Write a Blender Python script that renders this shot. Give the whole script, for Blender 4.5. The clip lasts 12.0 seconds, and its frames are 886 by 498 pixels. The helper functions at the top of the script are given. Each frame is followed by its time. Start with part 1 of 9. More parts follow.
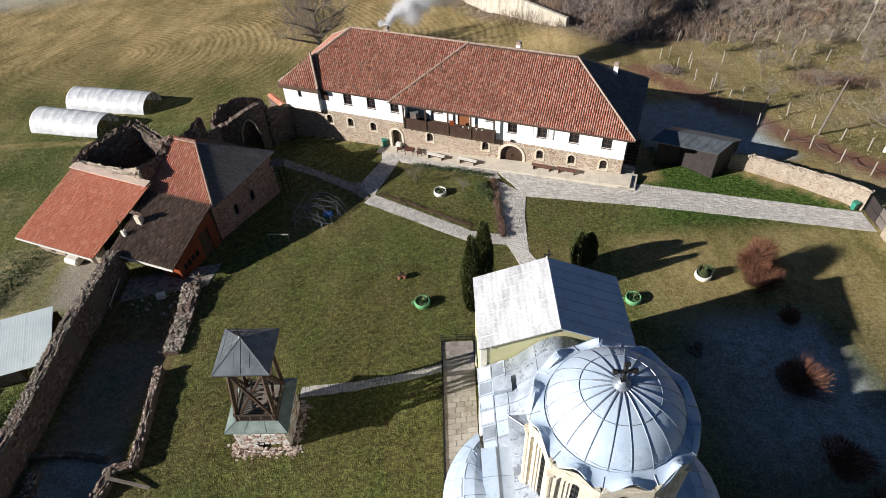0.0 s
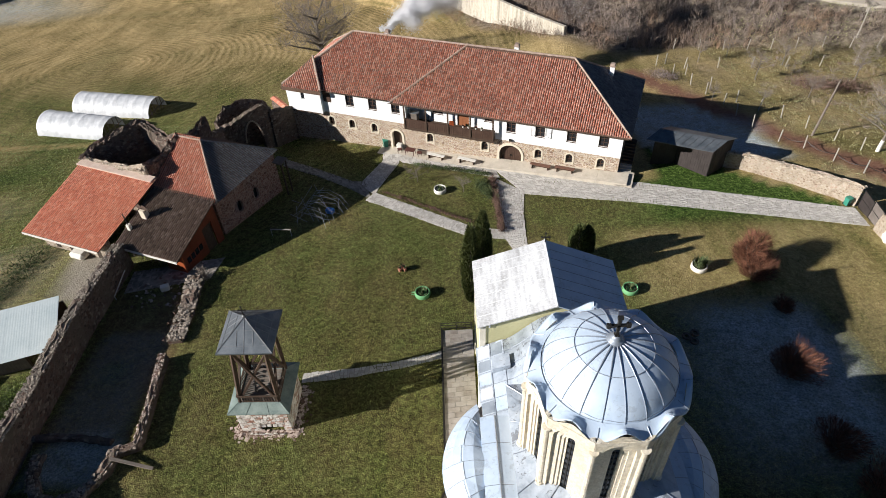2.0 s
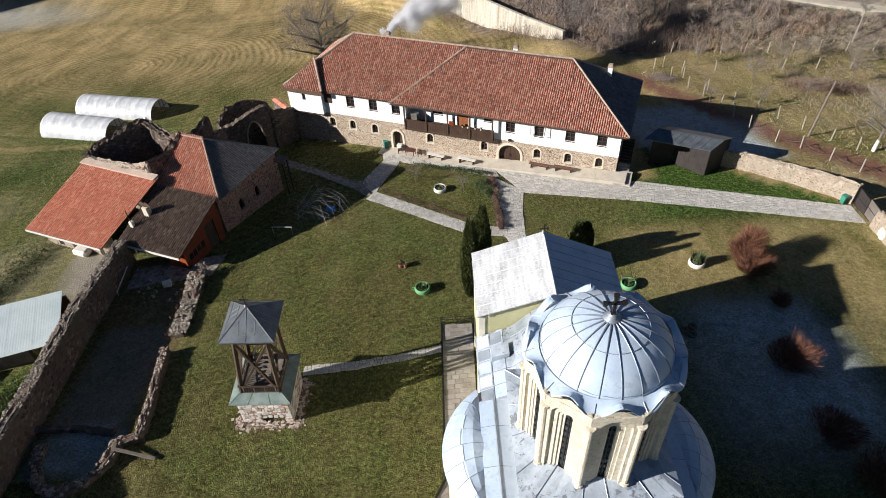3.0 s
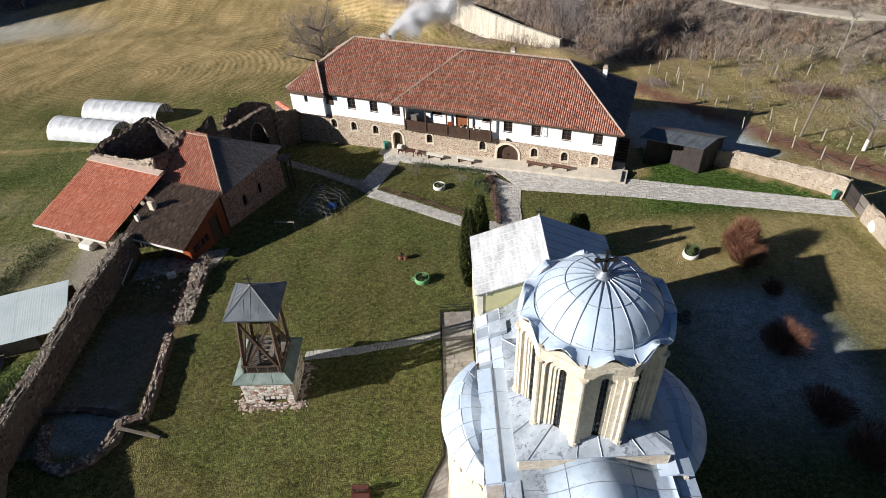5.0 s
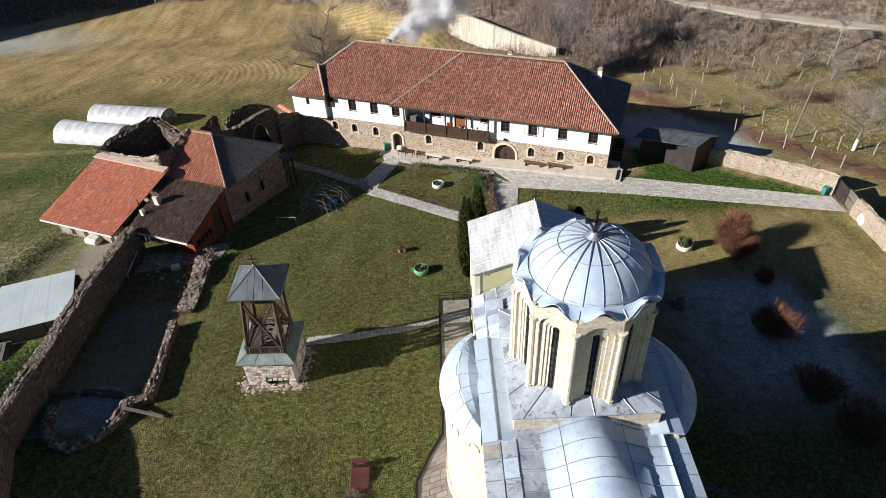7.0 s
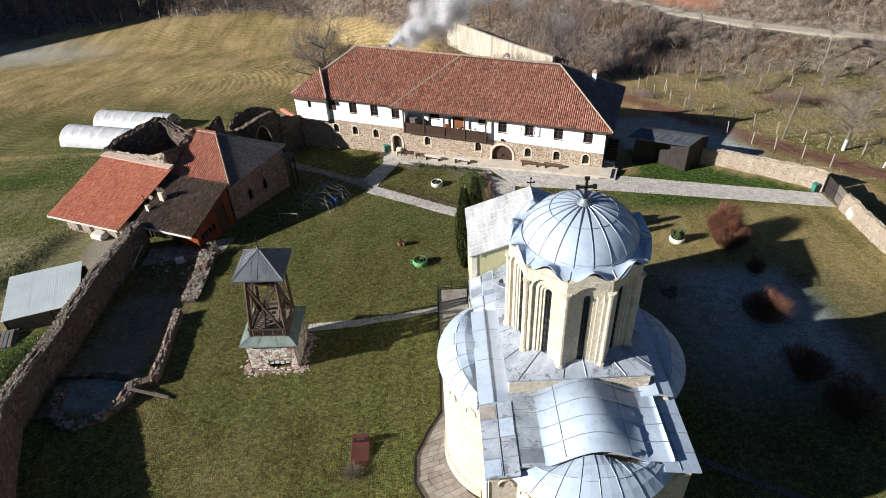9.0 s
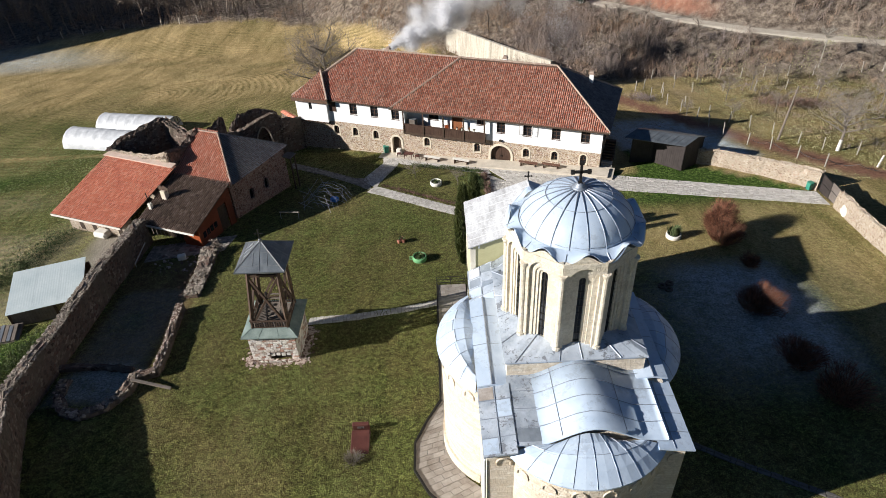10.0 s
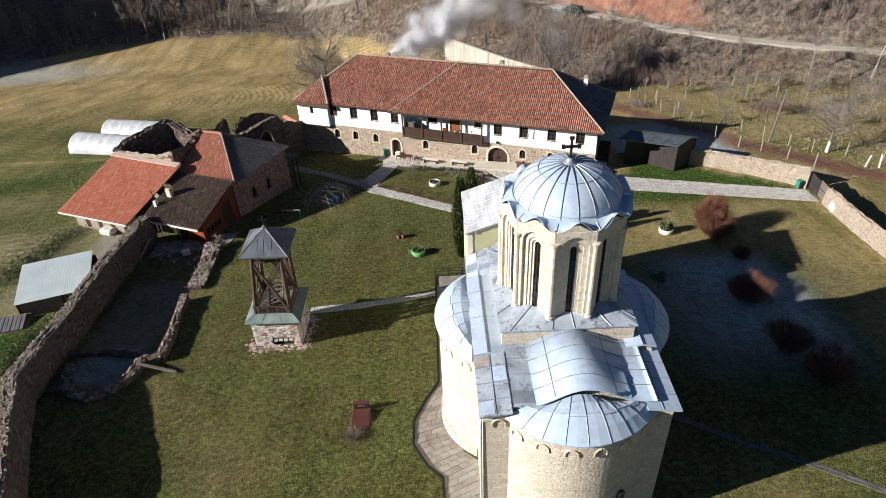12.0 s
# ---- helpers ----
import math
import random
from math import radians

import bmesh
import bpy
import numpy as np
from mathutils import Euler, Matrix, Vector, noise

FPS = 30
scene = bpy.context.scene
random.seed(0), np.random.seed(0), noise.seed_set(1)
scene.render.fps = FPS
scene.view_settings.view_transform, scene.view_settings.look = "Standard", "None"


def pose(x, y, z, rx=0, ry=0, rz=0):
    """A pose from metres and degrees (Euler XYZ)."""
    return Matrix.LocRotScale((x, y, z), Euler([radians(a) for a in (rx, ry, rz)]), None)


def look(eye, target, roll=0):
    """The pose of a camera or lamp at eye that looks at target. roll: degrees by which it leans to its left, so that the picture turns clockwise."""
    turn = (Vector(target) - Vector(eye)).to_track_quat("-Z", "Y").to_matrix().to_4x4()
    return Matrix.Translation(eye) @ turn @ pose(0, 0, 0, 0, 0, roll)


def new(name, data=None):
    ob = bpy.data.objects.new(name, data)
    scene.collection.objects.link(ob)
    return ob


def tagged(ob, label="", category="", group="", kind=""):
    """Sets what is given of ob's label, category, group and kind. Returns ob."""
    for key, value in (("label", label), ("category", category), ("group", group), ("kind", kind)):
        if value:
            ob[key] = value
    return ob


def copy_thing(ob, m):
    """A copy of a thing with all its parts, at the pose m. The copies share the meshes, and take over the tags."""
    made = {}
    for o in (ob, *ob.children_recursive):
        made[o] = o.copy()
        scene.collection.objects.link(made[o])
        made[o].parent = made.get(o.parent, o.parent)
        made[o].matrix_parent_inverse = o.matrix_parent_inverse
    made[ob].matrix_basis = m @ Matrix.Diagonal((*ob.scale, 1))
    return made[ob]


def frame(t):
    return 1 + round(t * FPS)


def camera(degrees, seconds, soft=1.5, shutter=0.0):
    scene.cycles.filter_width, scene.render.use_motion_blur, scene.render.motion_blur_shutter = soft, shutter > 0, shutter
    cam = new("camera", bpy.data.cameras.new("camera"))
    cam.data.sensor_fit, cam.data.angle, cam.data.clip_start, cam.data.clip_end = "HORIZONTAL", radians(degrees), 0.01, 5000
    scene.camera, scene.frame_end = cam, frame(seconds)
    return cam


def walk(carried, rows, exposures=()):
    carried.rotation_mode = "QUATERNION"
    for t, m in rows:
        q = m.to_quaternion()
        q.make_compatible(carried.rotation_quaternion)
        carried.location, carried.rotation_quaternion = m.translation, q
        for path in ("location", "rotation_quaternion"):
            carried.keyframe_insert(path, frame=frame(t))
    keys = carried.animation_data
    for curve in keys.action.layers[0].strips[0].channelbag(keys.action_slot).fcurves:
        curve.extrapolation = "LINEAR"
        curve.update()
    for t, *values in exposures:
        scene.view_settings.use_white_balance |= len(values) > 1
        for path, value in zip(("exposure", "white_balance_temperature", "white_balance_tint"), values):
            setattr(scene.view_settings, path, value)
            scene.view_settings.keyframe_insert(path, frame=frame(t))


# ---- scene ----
cam = camera(68.9, 12.0, 0.6)
METRES, EYE, TILT, LEAN, TURN = 15.0, 43.0, 0.5, 0.7, 0.0
ROWS = [
    (0.0, 0.0, 0.0, 0.0, -1.46, -46.26, 1.4),
    (0.5, -0.0008, -0.0348, -0.0147, -1.46, -45.86, 1.41),
    (1.0, -0.001, -0.0704, -0.0292, -1.45, -45.44, 1.43),
    (1.5, -0.0022, -0.1062, -0.0451, -1.45, -45.01, 1.43),
    (2.0, -0.0027, -0.1425, -0.0597, -1.45, -44.6, 1.43),
    (2.5, -0.0036, -0.1793, -0.0747, -1.46, -44.18, 1.44),
    (3.0, -0.0041, -0.2168, -0.09, -1.45, -43.76, 1.44),
    (5.0, -0.0073, -0.3726, -0.1492, -1.5, -42.11, 1.44),
    (5.5, -0.0082, -0.4121, -0.1645, -1.52, -41.7, 1.43),
    (6.0, -0.0079, -0.4518, -0.1805, -1.52, -41.28, 1.44),
    (6.5, -0.0081, -0.4915, -0.1964, -1.54, -40.86, 1.44),
    (7.0, -0.0084, -0.5319, -0.2126, -1.56, -40.43, 1.44),
    (9.0, -0.008, -0.6926, -0.2728, -1.63, -38.79, 1.47),
    (9.5, -0.0081, -0.7329, -0.2884, -1.66, -38.37, 1.47),
    (10.0, -0.0084, -0.7735, -0.3033, -1.68, -37.97, 1.48),
    (10.5, -0.0083, -0.8136, -0.3182, -1.72, -37.55, 1.49),
    (11.0, -0.009, -0.8538, -0.3328, -1.75, -37.16, 1.49),
    (11.5, -0.0093, -0.8933, -0.3473, -1.77, -36.76, 1.5),
    (12.0, -0.0098, -0.9323, -0.3608, -1.8, -36.36, 1.51),
]
walk(cam, [(t, pose(0, 0, EYE, TILT, LEAN, TURN) @ pose(METRES * x, METRES * y, METRES * z, 90 + pitch, roll, yaw)) for t, x, y, z, yaw, pitch, roll in ROWS],
     exposures=[(0, 0.74), (12, 0.74)])

# ---------------------------------------------------------------- light
SUN_EL = math.atan(0.44)
SUN_DIR = Vector((-0.960, -0.279, 0.44)).normalized()      # towards the sun
world = bpy.data.worlds.new("sky")
scene.world = world
world.use_nodes = True
wn = world.node_tree.nodes
sky = wn.new("ShaderNodeTexSky")
sky.sky_type = "NISHITA"
sky.sun_disc = False
sky.dust_density = 0.0
sky.ozone_density = 6.0
sky.sun_elevation = SUN_EL
sky.sun_rotation = math.atan2(SUN_DIR.x, SUN_DIR.y)
wn["Background"].inputs[1].default_value = 0.029
world.node_tree.links.new(sky.outputs[0], wn["Background"].inputs[0])
sun = new("sun", bpy.data.lights.new("sun", "SUN"))
sun.data.energy = 5.0
sun.data.angle = radians(0.5)
sun.data.color = (1.0, 0.955, 0.905)
sun.matrix_world = look(SUN_DIR * 200, (0, 0, 0))


# ---------------------------------------------------------------- materials
class Nodes:
    """A small builder for node materials."""

    def __init__(self, name):
        self.m = bpy.data.materials.new(name)
        self.m.use_nodes = True
        self.t = self.m.node_tree
        self.b = self.t.nodes["Principled BSDF"]
        self.co = self.t.nodes.new("ShaderNodeTexCoord").outputs["Object"]

    def n(self, kind, operation="", blend_type="", data_type="", feature="", attribute_name=""):
        node = self.t.nodes.new(kind)
        if data_type:
            node.data_type = data_type
        if operation:
            node.operation = operation
        if blend_type:
            node.blend_type = blend_type
        if feature:
            node.feature = feature
        if attribute_name:
            node.attribute_name = attribute_name
        return node

    def link(self, a, b):
        self.t.links.new(a, b)

    def mapped(self, sx, sy, sz, rz=0.0):
        mp = self.n("ShaderNodeMapping")
        mp.inputs["Scale"].default_value = (sx, sy, sz)
        mp.inputs["Rotation"].default_value = (0, 0, radians(rz))
        self.link(self.co, mp.inputs[0])
        return mp.outputs[0]

    def noise(self, scale, detail=5, rough=0.6, vec=None, dist=0.0):
        q = self.n("ShaderNodeTexNoise")
        q.inputs["Scale"].default_value = scale
        q.inputs["Detail"].default_value = detail
        q.inputs["Roughness"].default_value = rough
        q.inputs["Distortion"].default_value = dist
        self.link(vec or self.co, q.inputs["Vector"])
        return q.outputs["Fac"]

    def ramp(self, fac, stops):
        r = self.n("ShaderNodeValToRGB")
        els = r.color_ramp.elements
        while len(els) < len(stops):
            els.new(0.5)
        for e, (p, c) in zip(els, stops):
            e.position, e.color = p, (*c, 1) if len(c) == 3 else c
        self.link(fac, r.inputs[0])
        return r.outputs[0]

    def mix(self, fac, a, b, mode="MIX"):
        q = self.n("ShaderNodeMix", data_type="RGBA", blend_type=mode)
        for s, v in ((0, fac), (6, a), (7, b)):
            if hasattr(v, "is_linked"):
                self.link(v, q.inputs[s])
            elif s == 0:
                q.inputs[0].default_value = v
            else:
                q.inputs[s].default_value = (*v, 1)
        return q.outputs[2]

    def math(self, op, a, b=0.0):
        q = self.n("ShaderNodeMath", operation=op)
        for s, v in ((0, a), (1, b)):
            if hasattr(v, "is_linked"):
                self.link(v, q.inputs[s])
            else:
                q.inputs[s].default_value = v
        return q.outputs[0]

    def island(self):
        return self.n("ShaderNodeNewGeometry").outputs["Random Per Island"]

    def objrand(self):
        return self.n("ShaderNodeObjectInfo").outputs["Random"]

    def attr(self, name):
        return self.n("ShaderNodeAttribute", attribute_name=name).outputs["Color"]

    def bump(self, height, strength=0.3, dist=0.02):
        q = self.n("ShaderNodeBump")
        q.inputs["Strength"].default_value = strength
        q.inputs["Distance"].default_value = dist
        self.link(height, q.inputs["Height"])
        self.link(q.outputs[0], self.b.inputs["Normal"])

    def done(self, color, rough=0.8, metal=0.0, spec=0.3):
        if hasattr(color, "is_linked"):
            self.link(color, self.b.inputs["Base Color"])
        else:
            self.b.inputs["Base Color"].default_value = (*color, 1)
        if hasattr(rough, "is_linked"):
            self.link(rough, self.b.inputs["Roughness"])
        else:
            self.b.inputs["Roughness"].default_value = rough
        self.b.inputs["Metallic"].default_value = metal
        self.b.inputs["Specular IOR Level"].default_value = spec
        return self.m


def worn(name, dark, light, scale=1.0, rough=0.8, metal=0.0, bump=0.25, fine=14.0, spec=0.3, vary=0.0, pieces=0.0):
    """A plain surface with two scales of variation."""
    k = Nodes(name)
    big = k.noise(scale, 6)
    small = k.noise(scale * fine, 4)
    f = k.math("ADD", k.math("MULTIPLY", big, 0.65), k.math("MULTIPLY", small, 0.35))
    if vary:
        f = k.math("ADD", f, k.math("MULTIPLY", k.math("SUBTRACT", k.island(), 0.5), vary))
    if pieces:
        f = k.math("ADD", f, k.math("MULTIPLY", k.math("SUBTRACT", k.objrand(), 0.5), pieces))
    col = k.ramp(f, [(0.32, dark), (0.68, light)])
    k.bump(small, bump, 0.02)
    return k.done(col, rough, metal, spec)


def masonry(name, stones, mortar, size=0.4, flat=1.7, gap=0.06, bump=0.6, tint=None, mortar_amount=1.0):
    """Rubble masonry: stones of several colours, recessed mortar."""
    k = Nodes(name)
    wob = k.n("ShaderNodeTexNoise")
    wob.inputs["Scale"].default_value = 3.0
    k.link(k.co, wob.inputs["Vector"])
    vec = k.n("ShaderNodeMix", data_type="VECTOR")
    vec.inputs[0].default_value = 0.06
    k.link(k.mapped(1 / size, 1 / size, flat / size), vec.inputs[4])
    k.link(wob.outputs["Color"], vec.inputs[5])
    v = k.n("ShaderNodeTexVoronoi", feature="F1")
    e = k.n("ShaderNodeTexVoronoi", feature="DISTANCE_TO_EDGE")
    for q in (v, e):
        q.inputs["Scale"].default_value = 1.0
        k.link(vec.outputs[1], q.inputs["Vector"])
    sep = k.n("ShaderNodeSeparateColor")
    k.link(v.outputs["Color"], sep.inputs[0])
    n = len(stones)
    col = k.ramp(sep.outputs[0], [(0.02 + 0.96 * i / max(1, n - 1), c) for i, c in enumerate(stones)])
    grain = k.noise(9.0, 5)
    col = k.mix(0.5, col, k.ramp(grain, [(0.3, (0.25, 0.25, 0.25)), (0.7, (1, 1, 1))]), "MULTIPLY")
    stain = k.noise(0.5, 5)
    if tint:
        col = k.mix(k.ramp(stain, [(0.45, (0, 0, 0)), (0.7, (1, 1, 1))]), col, tint)
    edge = k.ramp(e.outputs["Distance"], [(gap * 0.4, (0, 0, 0)), (gap * 1.6, (1, 1, 1))])
    col = k.mix(k.math("MULTIPLY", k.math("SUBTRACT", 1.0, edge), mortar_amount), col, mortar)
    k.bump(k.math("ADD", edge, k.math("MULTIPLY", grain, 0.5)), bump, 0.05)
    return k.done(col, 0.9, 0, 0.2)


def lawn_tuft(name):
    """Blades that follow the lawn's fresher and drier patches."""
    k = Nodes(name)
    patch = k.ramp(k.noise(0.16, 6, 0.7), [(0.47, (0, 0, 0)), (0.6, (1, 1, 1))])
    olive = k.ramp(k.island(), [(0.0, (0.018, 0.024, 0.007)), (0.5, (0.10, 0.115, 0.034)), (1.0, (0.30, 0.30, 0.11))])
    green = k.ramp(k.island(), [(0.0, (0.012, 0.03, 0.006)), (0.5, (0.075, 0.135, 0.028)), (1.0, (0.24, 0.33, 0.10))])
    return k.done(k.mix(k.math("MULTIPLY", patch, 0.7), olive, green), 0.9, 0, 0.1)


def embossed_tin(name):
    """Whitish sheets with rows of stamped ridges, dulled by grime in bands along the slope."""
    k = Nodes(name)
    band = k.noise(1.0, 5, 0.7, vec=k.mapped(1.7, 0.35, 1.0))
    fleck = k.noise(6.0, 6, 0.75, vec=k.mapped(1.0, 2.2, 1.0))
    f = k.math("ADD", k.math("MULTIPLY", band, 0.55), k.math("MULTIPLY", fleck, 0.45))
    c = k.ramp(f, [(0.38, (0.36, 0.36, 0.365)), (0.5, (0.56, 0.57, 0.585)), (0.6, (0.70, 0.71, 0.725))])
    wv = k.n("ShaderNodeTexWave")
    wv.inputs["Scale"].default_value = 1.1
    wv.inputs["Distortion"].default_value = 0.8
    k.link(k.co, wv.inputs[0])
    k.bump(k.math("ADD", k.math("MULTIPLY", wv.outputs["Fac"], 0.6), k.math("MULTIPLY", fleck, 0.4)), 0.35, 0.03)
    return k.done(c, 0.55, 0.1, 0.4)


def streaked_concrete(name):
    """Board-marked concrete with upright rain streaks."""
    k = Nodes(name)
    st = k.noise(0.8, 6, 0.7, vec=k.mapped(2.2, 2.2, 0.12))
    c = k.ramp(k.math("ADD", k.math("MULTIPLY", st, 0.75), k.math("MULTIPLY", k.noise(3, 5), 0.25)), [(0.36, (0.24, 0.215, 0.175)), (0.5, (0.42, 0.385, 0.32)), (0.62, (0.54, 0.505, 0.435))])
    k.bump(st, 0.3, 0.03)
    return k.done(c, 0.9, 0, 0.2)


def thicket(name):
    """Leafless scrub: grey, brown and ochre stands, each stem a little different."""
    k = Nodes(name)
    f = k.math("ADD", k.math("MULTIPLY", k.noise(0.09, 5, 0.65), 0.75), k.math("MULTIPLY", k.noise(0.5, 4), 0.25))
    c = k.ramp(f, [(0.36, (0.17, 0.145, 0.145)), (0.46, (0.27, 0.225, 0.205)), (0.54, (0.30, 0.215, 0.16)), (0.62, (0.36, 0.24, 0.145)), (0.7, (0.22, 0.18, 0.15))])
    c = k.mix(0.75, c, k.ramp(k.island(), [(0.0, (0.35, 0.35, 0.35)), (0.5, (0.85, 0.85, 0.85)), (1.0, (1.35, 1.35, 1.35))]), "MULTIPLY")
    return k.done(c, 0.95, 0, 0.1)


def ashlar(name, stones, mortar, centre, radius, length, course, stain):
    """Coursed cut stone round an upright axis, with soft joints, eroded faces and rain stains."""
    k = Nodes(name)
    sep = k.n("ShaderNodeSeparateXYZ")
    k.link(k.co, sep.inputs[0])
    ang = k.math("ARCTAN2", k.math("SUBTRACT", sep.outputs[1], centre[1]), k.math("SUBTRACT", sep.outputs[0], centre[0]))
    wob = k.noise(2.2, 4)
    u = k.math("ADD", k.math("MULTIPLY", ang, radius), k.math("MULTIPLY", wob, 0.34))
    w = k.math("ADD", sep.outputs[2], k.math("MULTIPLY", k.noise(1.9, 4), 0.2))
    vec = k.n("ShaderNodeCombineXYZ")
    k.link(u, vec.inputs[0])
    k.link(w, vec.inputs[1])
    br = k.n("ShaderNodeTexBrick")
    br.inputs["Scale"].default_value = 1.0
    br.inputs["Brick Width"].default_value = length
    br.inputs["Row Height"].default_value = course
    br.inputs["Mortar Size"].default_value = 0.012
    br.inputs["Mortar Smooth"].default_value = 0.6
    br.inputs["Color1"].default_value = (0, 0, 0, 1)
    br.inputs["Color2"].default_value = (1, 1, 1, 1)
    k.link(vec.outputs[0], br.inputs["Vector"])
    n = len(stones)
    col = k.ramp(br.outputs["Color"], [(0.02 + 0.96 * i / (n - 1), c) for i, c in enumerate(stones)])
    grain = k.noise(7.0, 7, 0.7)
    col = k.mix(0.42, col, k.ramp(grain, [(0.34, (0.45, 0.42, 0.38)), (0.58, (1, 1, 1))]), "MULTIPLY")
    worn_off = k.ramp(k.noise(0.9, 5), [(0.42, (0, 0, 0)), (0.62, (1, 1, 1))])
    joint = k.math("MULTIPLY", br.outputs["Fac"], k.math("SUBTRACT", 1.0, k.math("MULTIPLY", worn_off, 0.7)))
    col = k.mix(k.math("MULTIPLY", joint, 0.35), col, mortar)
    spots = k.ramp(k.noise(2.6, 8, 0.75, vec=k.mapped(1.0, 1.0, 0.45)), [(0.55, (0, 0, 0)), (0.72, (0.8, 0.8, 0.8))])
    col = k.mix(spots, col, stain)
    k.bump(k.math("SUBTRACT", k.math("MULTIPLY", grain, 1.1), k.math("MULTIPLY", joint, 0.3)), 0.8, 0.07)
    return k.done(col, 0.9, 0, 0.2)


def tile_mat(name, cols, lichen, amount, rough=0.8, blotch=0.35):
    k = Nodes(name)
    c = k.ramp(k.island(), [(0.05 + 0.9 * i / (len(cols) - 1), q) for i, q in enumerate(cols)])
    c = k.mix(blotch, c, k.ramp(k.noise(0.45, 6), [(0.35, (0.3, 0.25, 0.25)), (0.65, (1, 1, 1))]), "MULTIPLY")
    c = k.mix(k.math("MULTIPLY", k.ramp(k.noise(5.0, 6), [(0.5, (0, 0, 0)), (0.72, (1, 1, 1))]), amount), c, lichen)
    k.bump(k.noise(30, 3), 0.3, 0.01)
    return k.done(c, rough, 0, 0.25)


def sheet_metal(name, dark, light, frost, rough=0.42, metal=0.75, flakes=0.0):
    """Weathered lead or zinc sheets, with blotches and streaks."""
    k = Nodes(name)
    big = k.noise(0.7, 6, 0.65)
    col = k.ramp(big, [(0.3, dark), (0.65, light)])
    blot = k.ramp(k.noise(4.5, 7, 0.7, dist=0.6), [(0.56, (0, 0, 0)), (0.66, (1, 1, 1))])
    col = k.mix(k.math("MULTIPLY", blot, 0.45), col, dark)
    fr = k.ramp(k.noise(1.7, 6), [(0.45, (0, 0, 0)), (0.75, (1, 1, 1))])
    col = k.mix(k.math("MULTIPLY", fr, 0.5), col, frost)
    if flakes:
        fl = k.ramp(k.math("ADD", k.math("MULTIPLY", k.noise(5.0, 8, 0.72, dist=0.5), 0.6), k.math("MULTIPLY", k.noise(0.9, 3), 0.4)), [(0.55, (0, 0, 0)), (0.565, (1, 1, 1))])
        col = k.mix(k.math("MULTIPLY", fl, flakes), col, (0.13, 0.135, 0.15))
    streak = k.ramp(k.noise(1.4, 6, 0.7, vec=k.mapped(3.0, 0.5, 1.0)), [(0.5, (0, 0, 0)), (0.68, (1, 1, 1))])
    col = k.mix(k.math("MULTIPLY", streak, 0.22), col, dark)
    ro = k.ramp(k.noise(2.5, 5), [(0.3, (rough - 0.1,) * 3), (0.7, (rough + 0.16,) * 3)])
    k.bump(k.math("ADD", k.math("MULTIPLY", k.noise(2.2, 4), 0.6), k.math("MULTIPLY", k.noise(9, 3), 0.15)), 0.2, 0.06)
    return k.done(col, ro, metal, 0.5)


M_LEAD = sheet_metal("lead_sheet", (0.39, 0.485, 0.61), (0.49, 0.585, 0.70), (0.57, 0.66, 0.765), 0.55, 0.06, 0.2)
M_LEAD_OLD = sheet_metal("old_lead_sheet", (0.22, 0.26, 0.31), (0.48, 0.54, 0.62), (0.62, 0.66, 0.70), 0.55, 0.1, 0.75)
M_LEAD_GREY = sheet_metal("grey_lead_sheet", (0.15, 0.18, 0.215), (0.27, 0.31, 0.36), (0.34, 0.385, 0.43), 0.5, 0.15)
M_STAIN = worn("bare_roof_boards", (0.22, 0.19, 0.165), (0.45, 0.41, 0.375), 3, 0.8)
M_SEAM = worn("lead_seam", (0.21, 0.24, 0.285), (0.38, 0.42, 0.48), 2, 0.5, 0.5)
M_FLASH = worn("pale_flashing", (0.55, 0.57, 0.6), (0.75, 0.76, 0.78), 2, 0.5, 0.3)
M_NAVE_TIN = embossed_tin("nave_tin")
M_DARK_TIN = worn("dark_tin", (0.075, 0.09, 0.105), (0.185, 0.205, 0.225), 1.3, 0.45, 0.4)
M_GREEN_TIN = worn("green_tin", (0.085, 0.125, 0.115), (0.24, 0.29, 0.265), 1.5, 0.75, 0.0)
M_PALE_TIN = worn("pale_corrugated_tin", (0.47, 0.55, 0.56), (0.64, 0.70, 0.70), 0.5, 0.5, 0.2)
M_CHURCH = ashlar("church_stone", [(0.64, 0.55, 0.43), (0.77, 0.69, 0.575), (0.69, 0.60, 0.48), (0.80, 0.74, 0.64)], (0.62, 0.54, 0.42), (-0.15, -5.05), 3.85, 0.34, 0.17, (0.58, 0.45, 0.29))
M_DRUM = ashlar("pale_drum_stone", [(0.66, 0.59, 0.465), (0.76, 0.70, 0.585), (0.70, 0.635, 0.51), (0.74, 0.68, 0.56)], (0.55, 0.49, 0.39), (0.0, 0.0), 2.8, 0.36, 0.24, (0.46, 0.39, 0.30))
M_CREAM = worn("cream_plaster", (0.62, 0.58, 0.48), (0.80, 0.77, 0.68), 0.8, 0.9, 0, 0.2)
M_YELLOW = worn("pale_yellow_plaster", (0.50, 0.48, 0.27), (0.62, 0.59, 0.36), 0.5, 0.9, 0, 0.1)
M_WHITE = worn("limewash", (0.74, 0.74, 0.73), (0.86, 0.86, 0.85), 0.4, 0.9, 0, 0.1)
M_KONAK_STONE = masonry("residence_stone", [(0.37, 0.25, 0.16), (0.52, 0.39, 0.26), (0.26, 0.17, 0.125), (0.62, 0.51, 0.38), (0.40, 0.24, 0.18), (0.45, 0.37, 0.28)], (0.58, 0.51, 0.42), 0.25, 1.5, 0.07, 0.8)
M_SURROUND = worn("stone_surround", (0.52, 0.46, 0.36), (0.68, 0.61, 0.49), 1.5, 0.9)
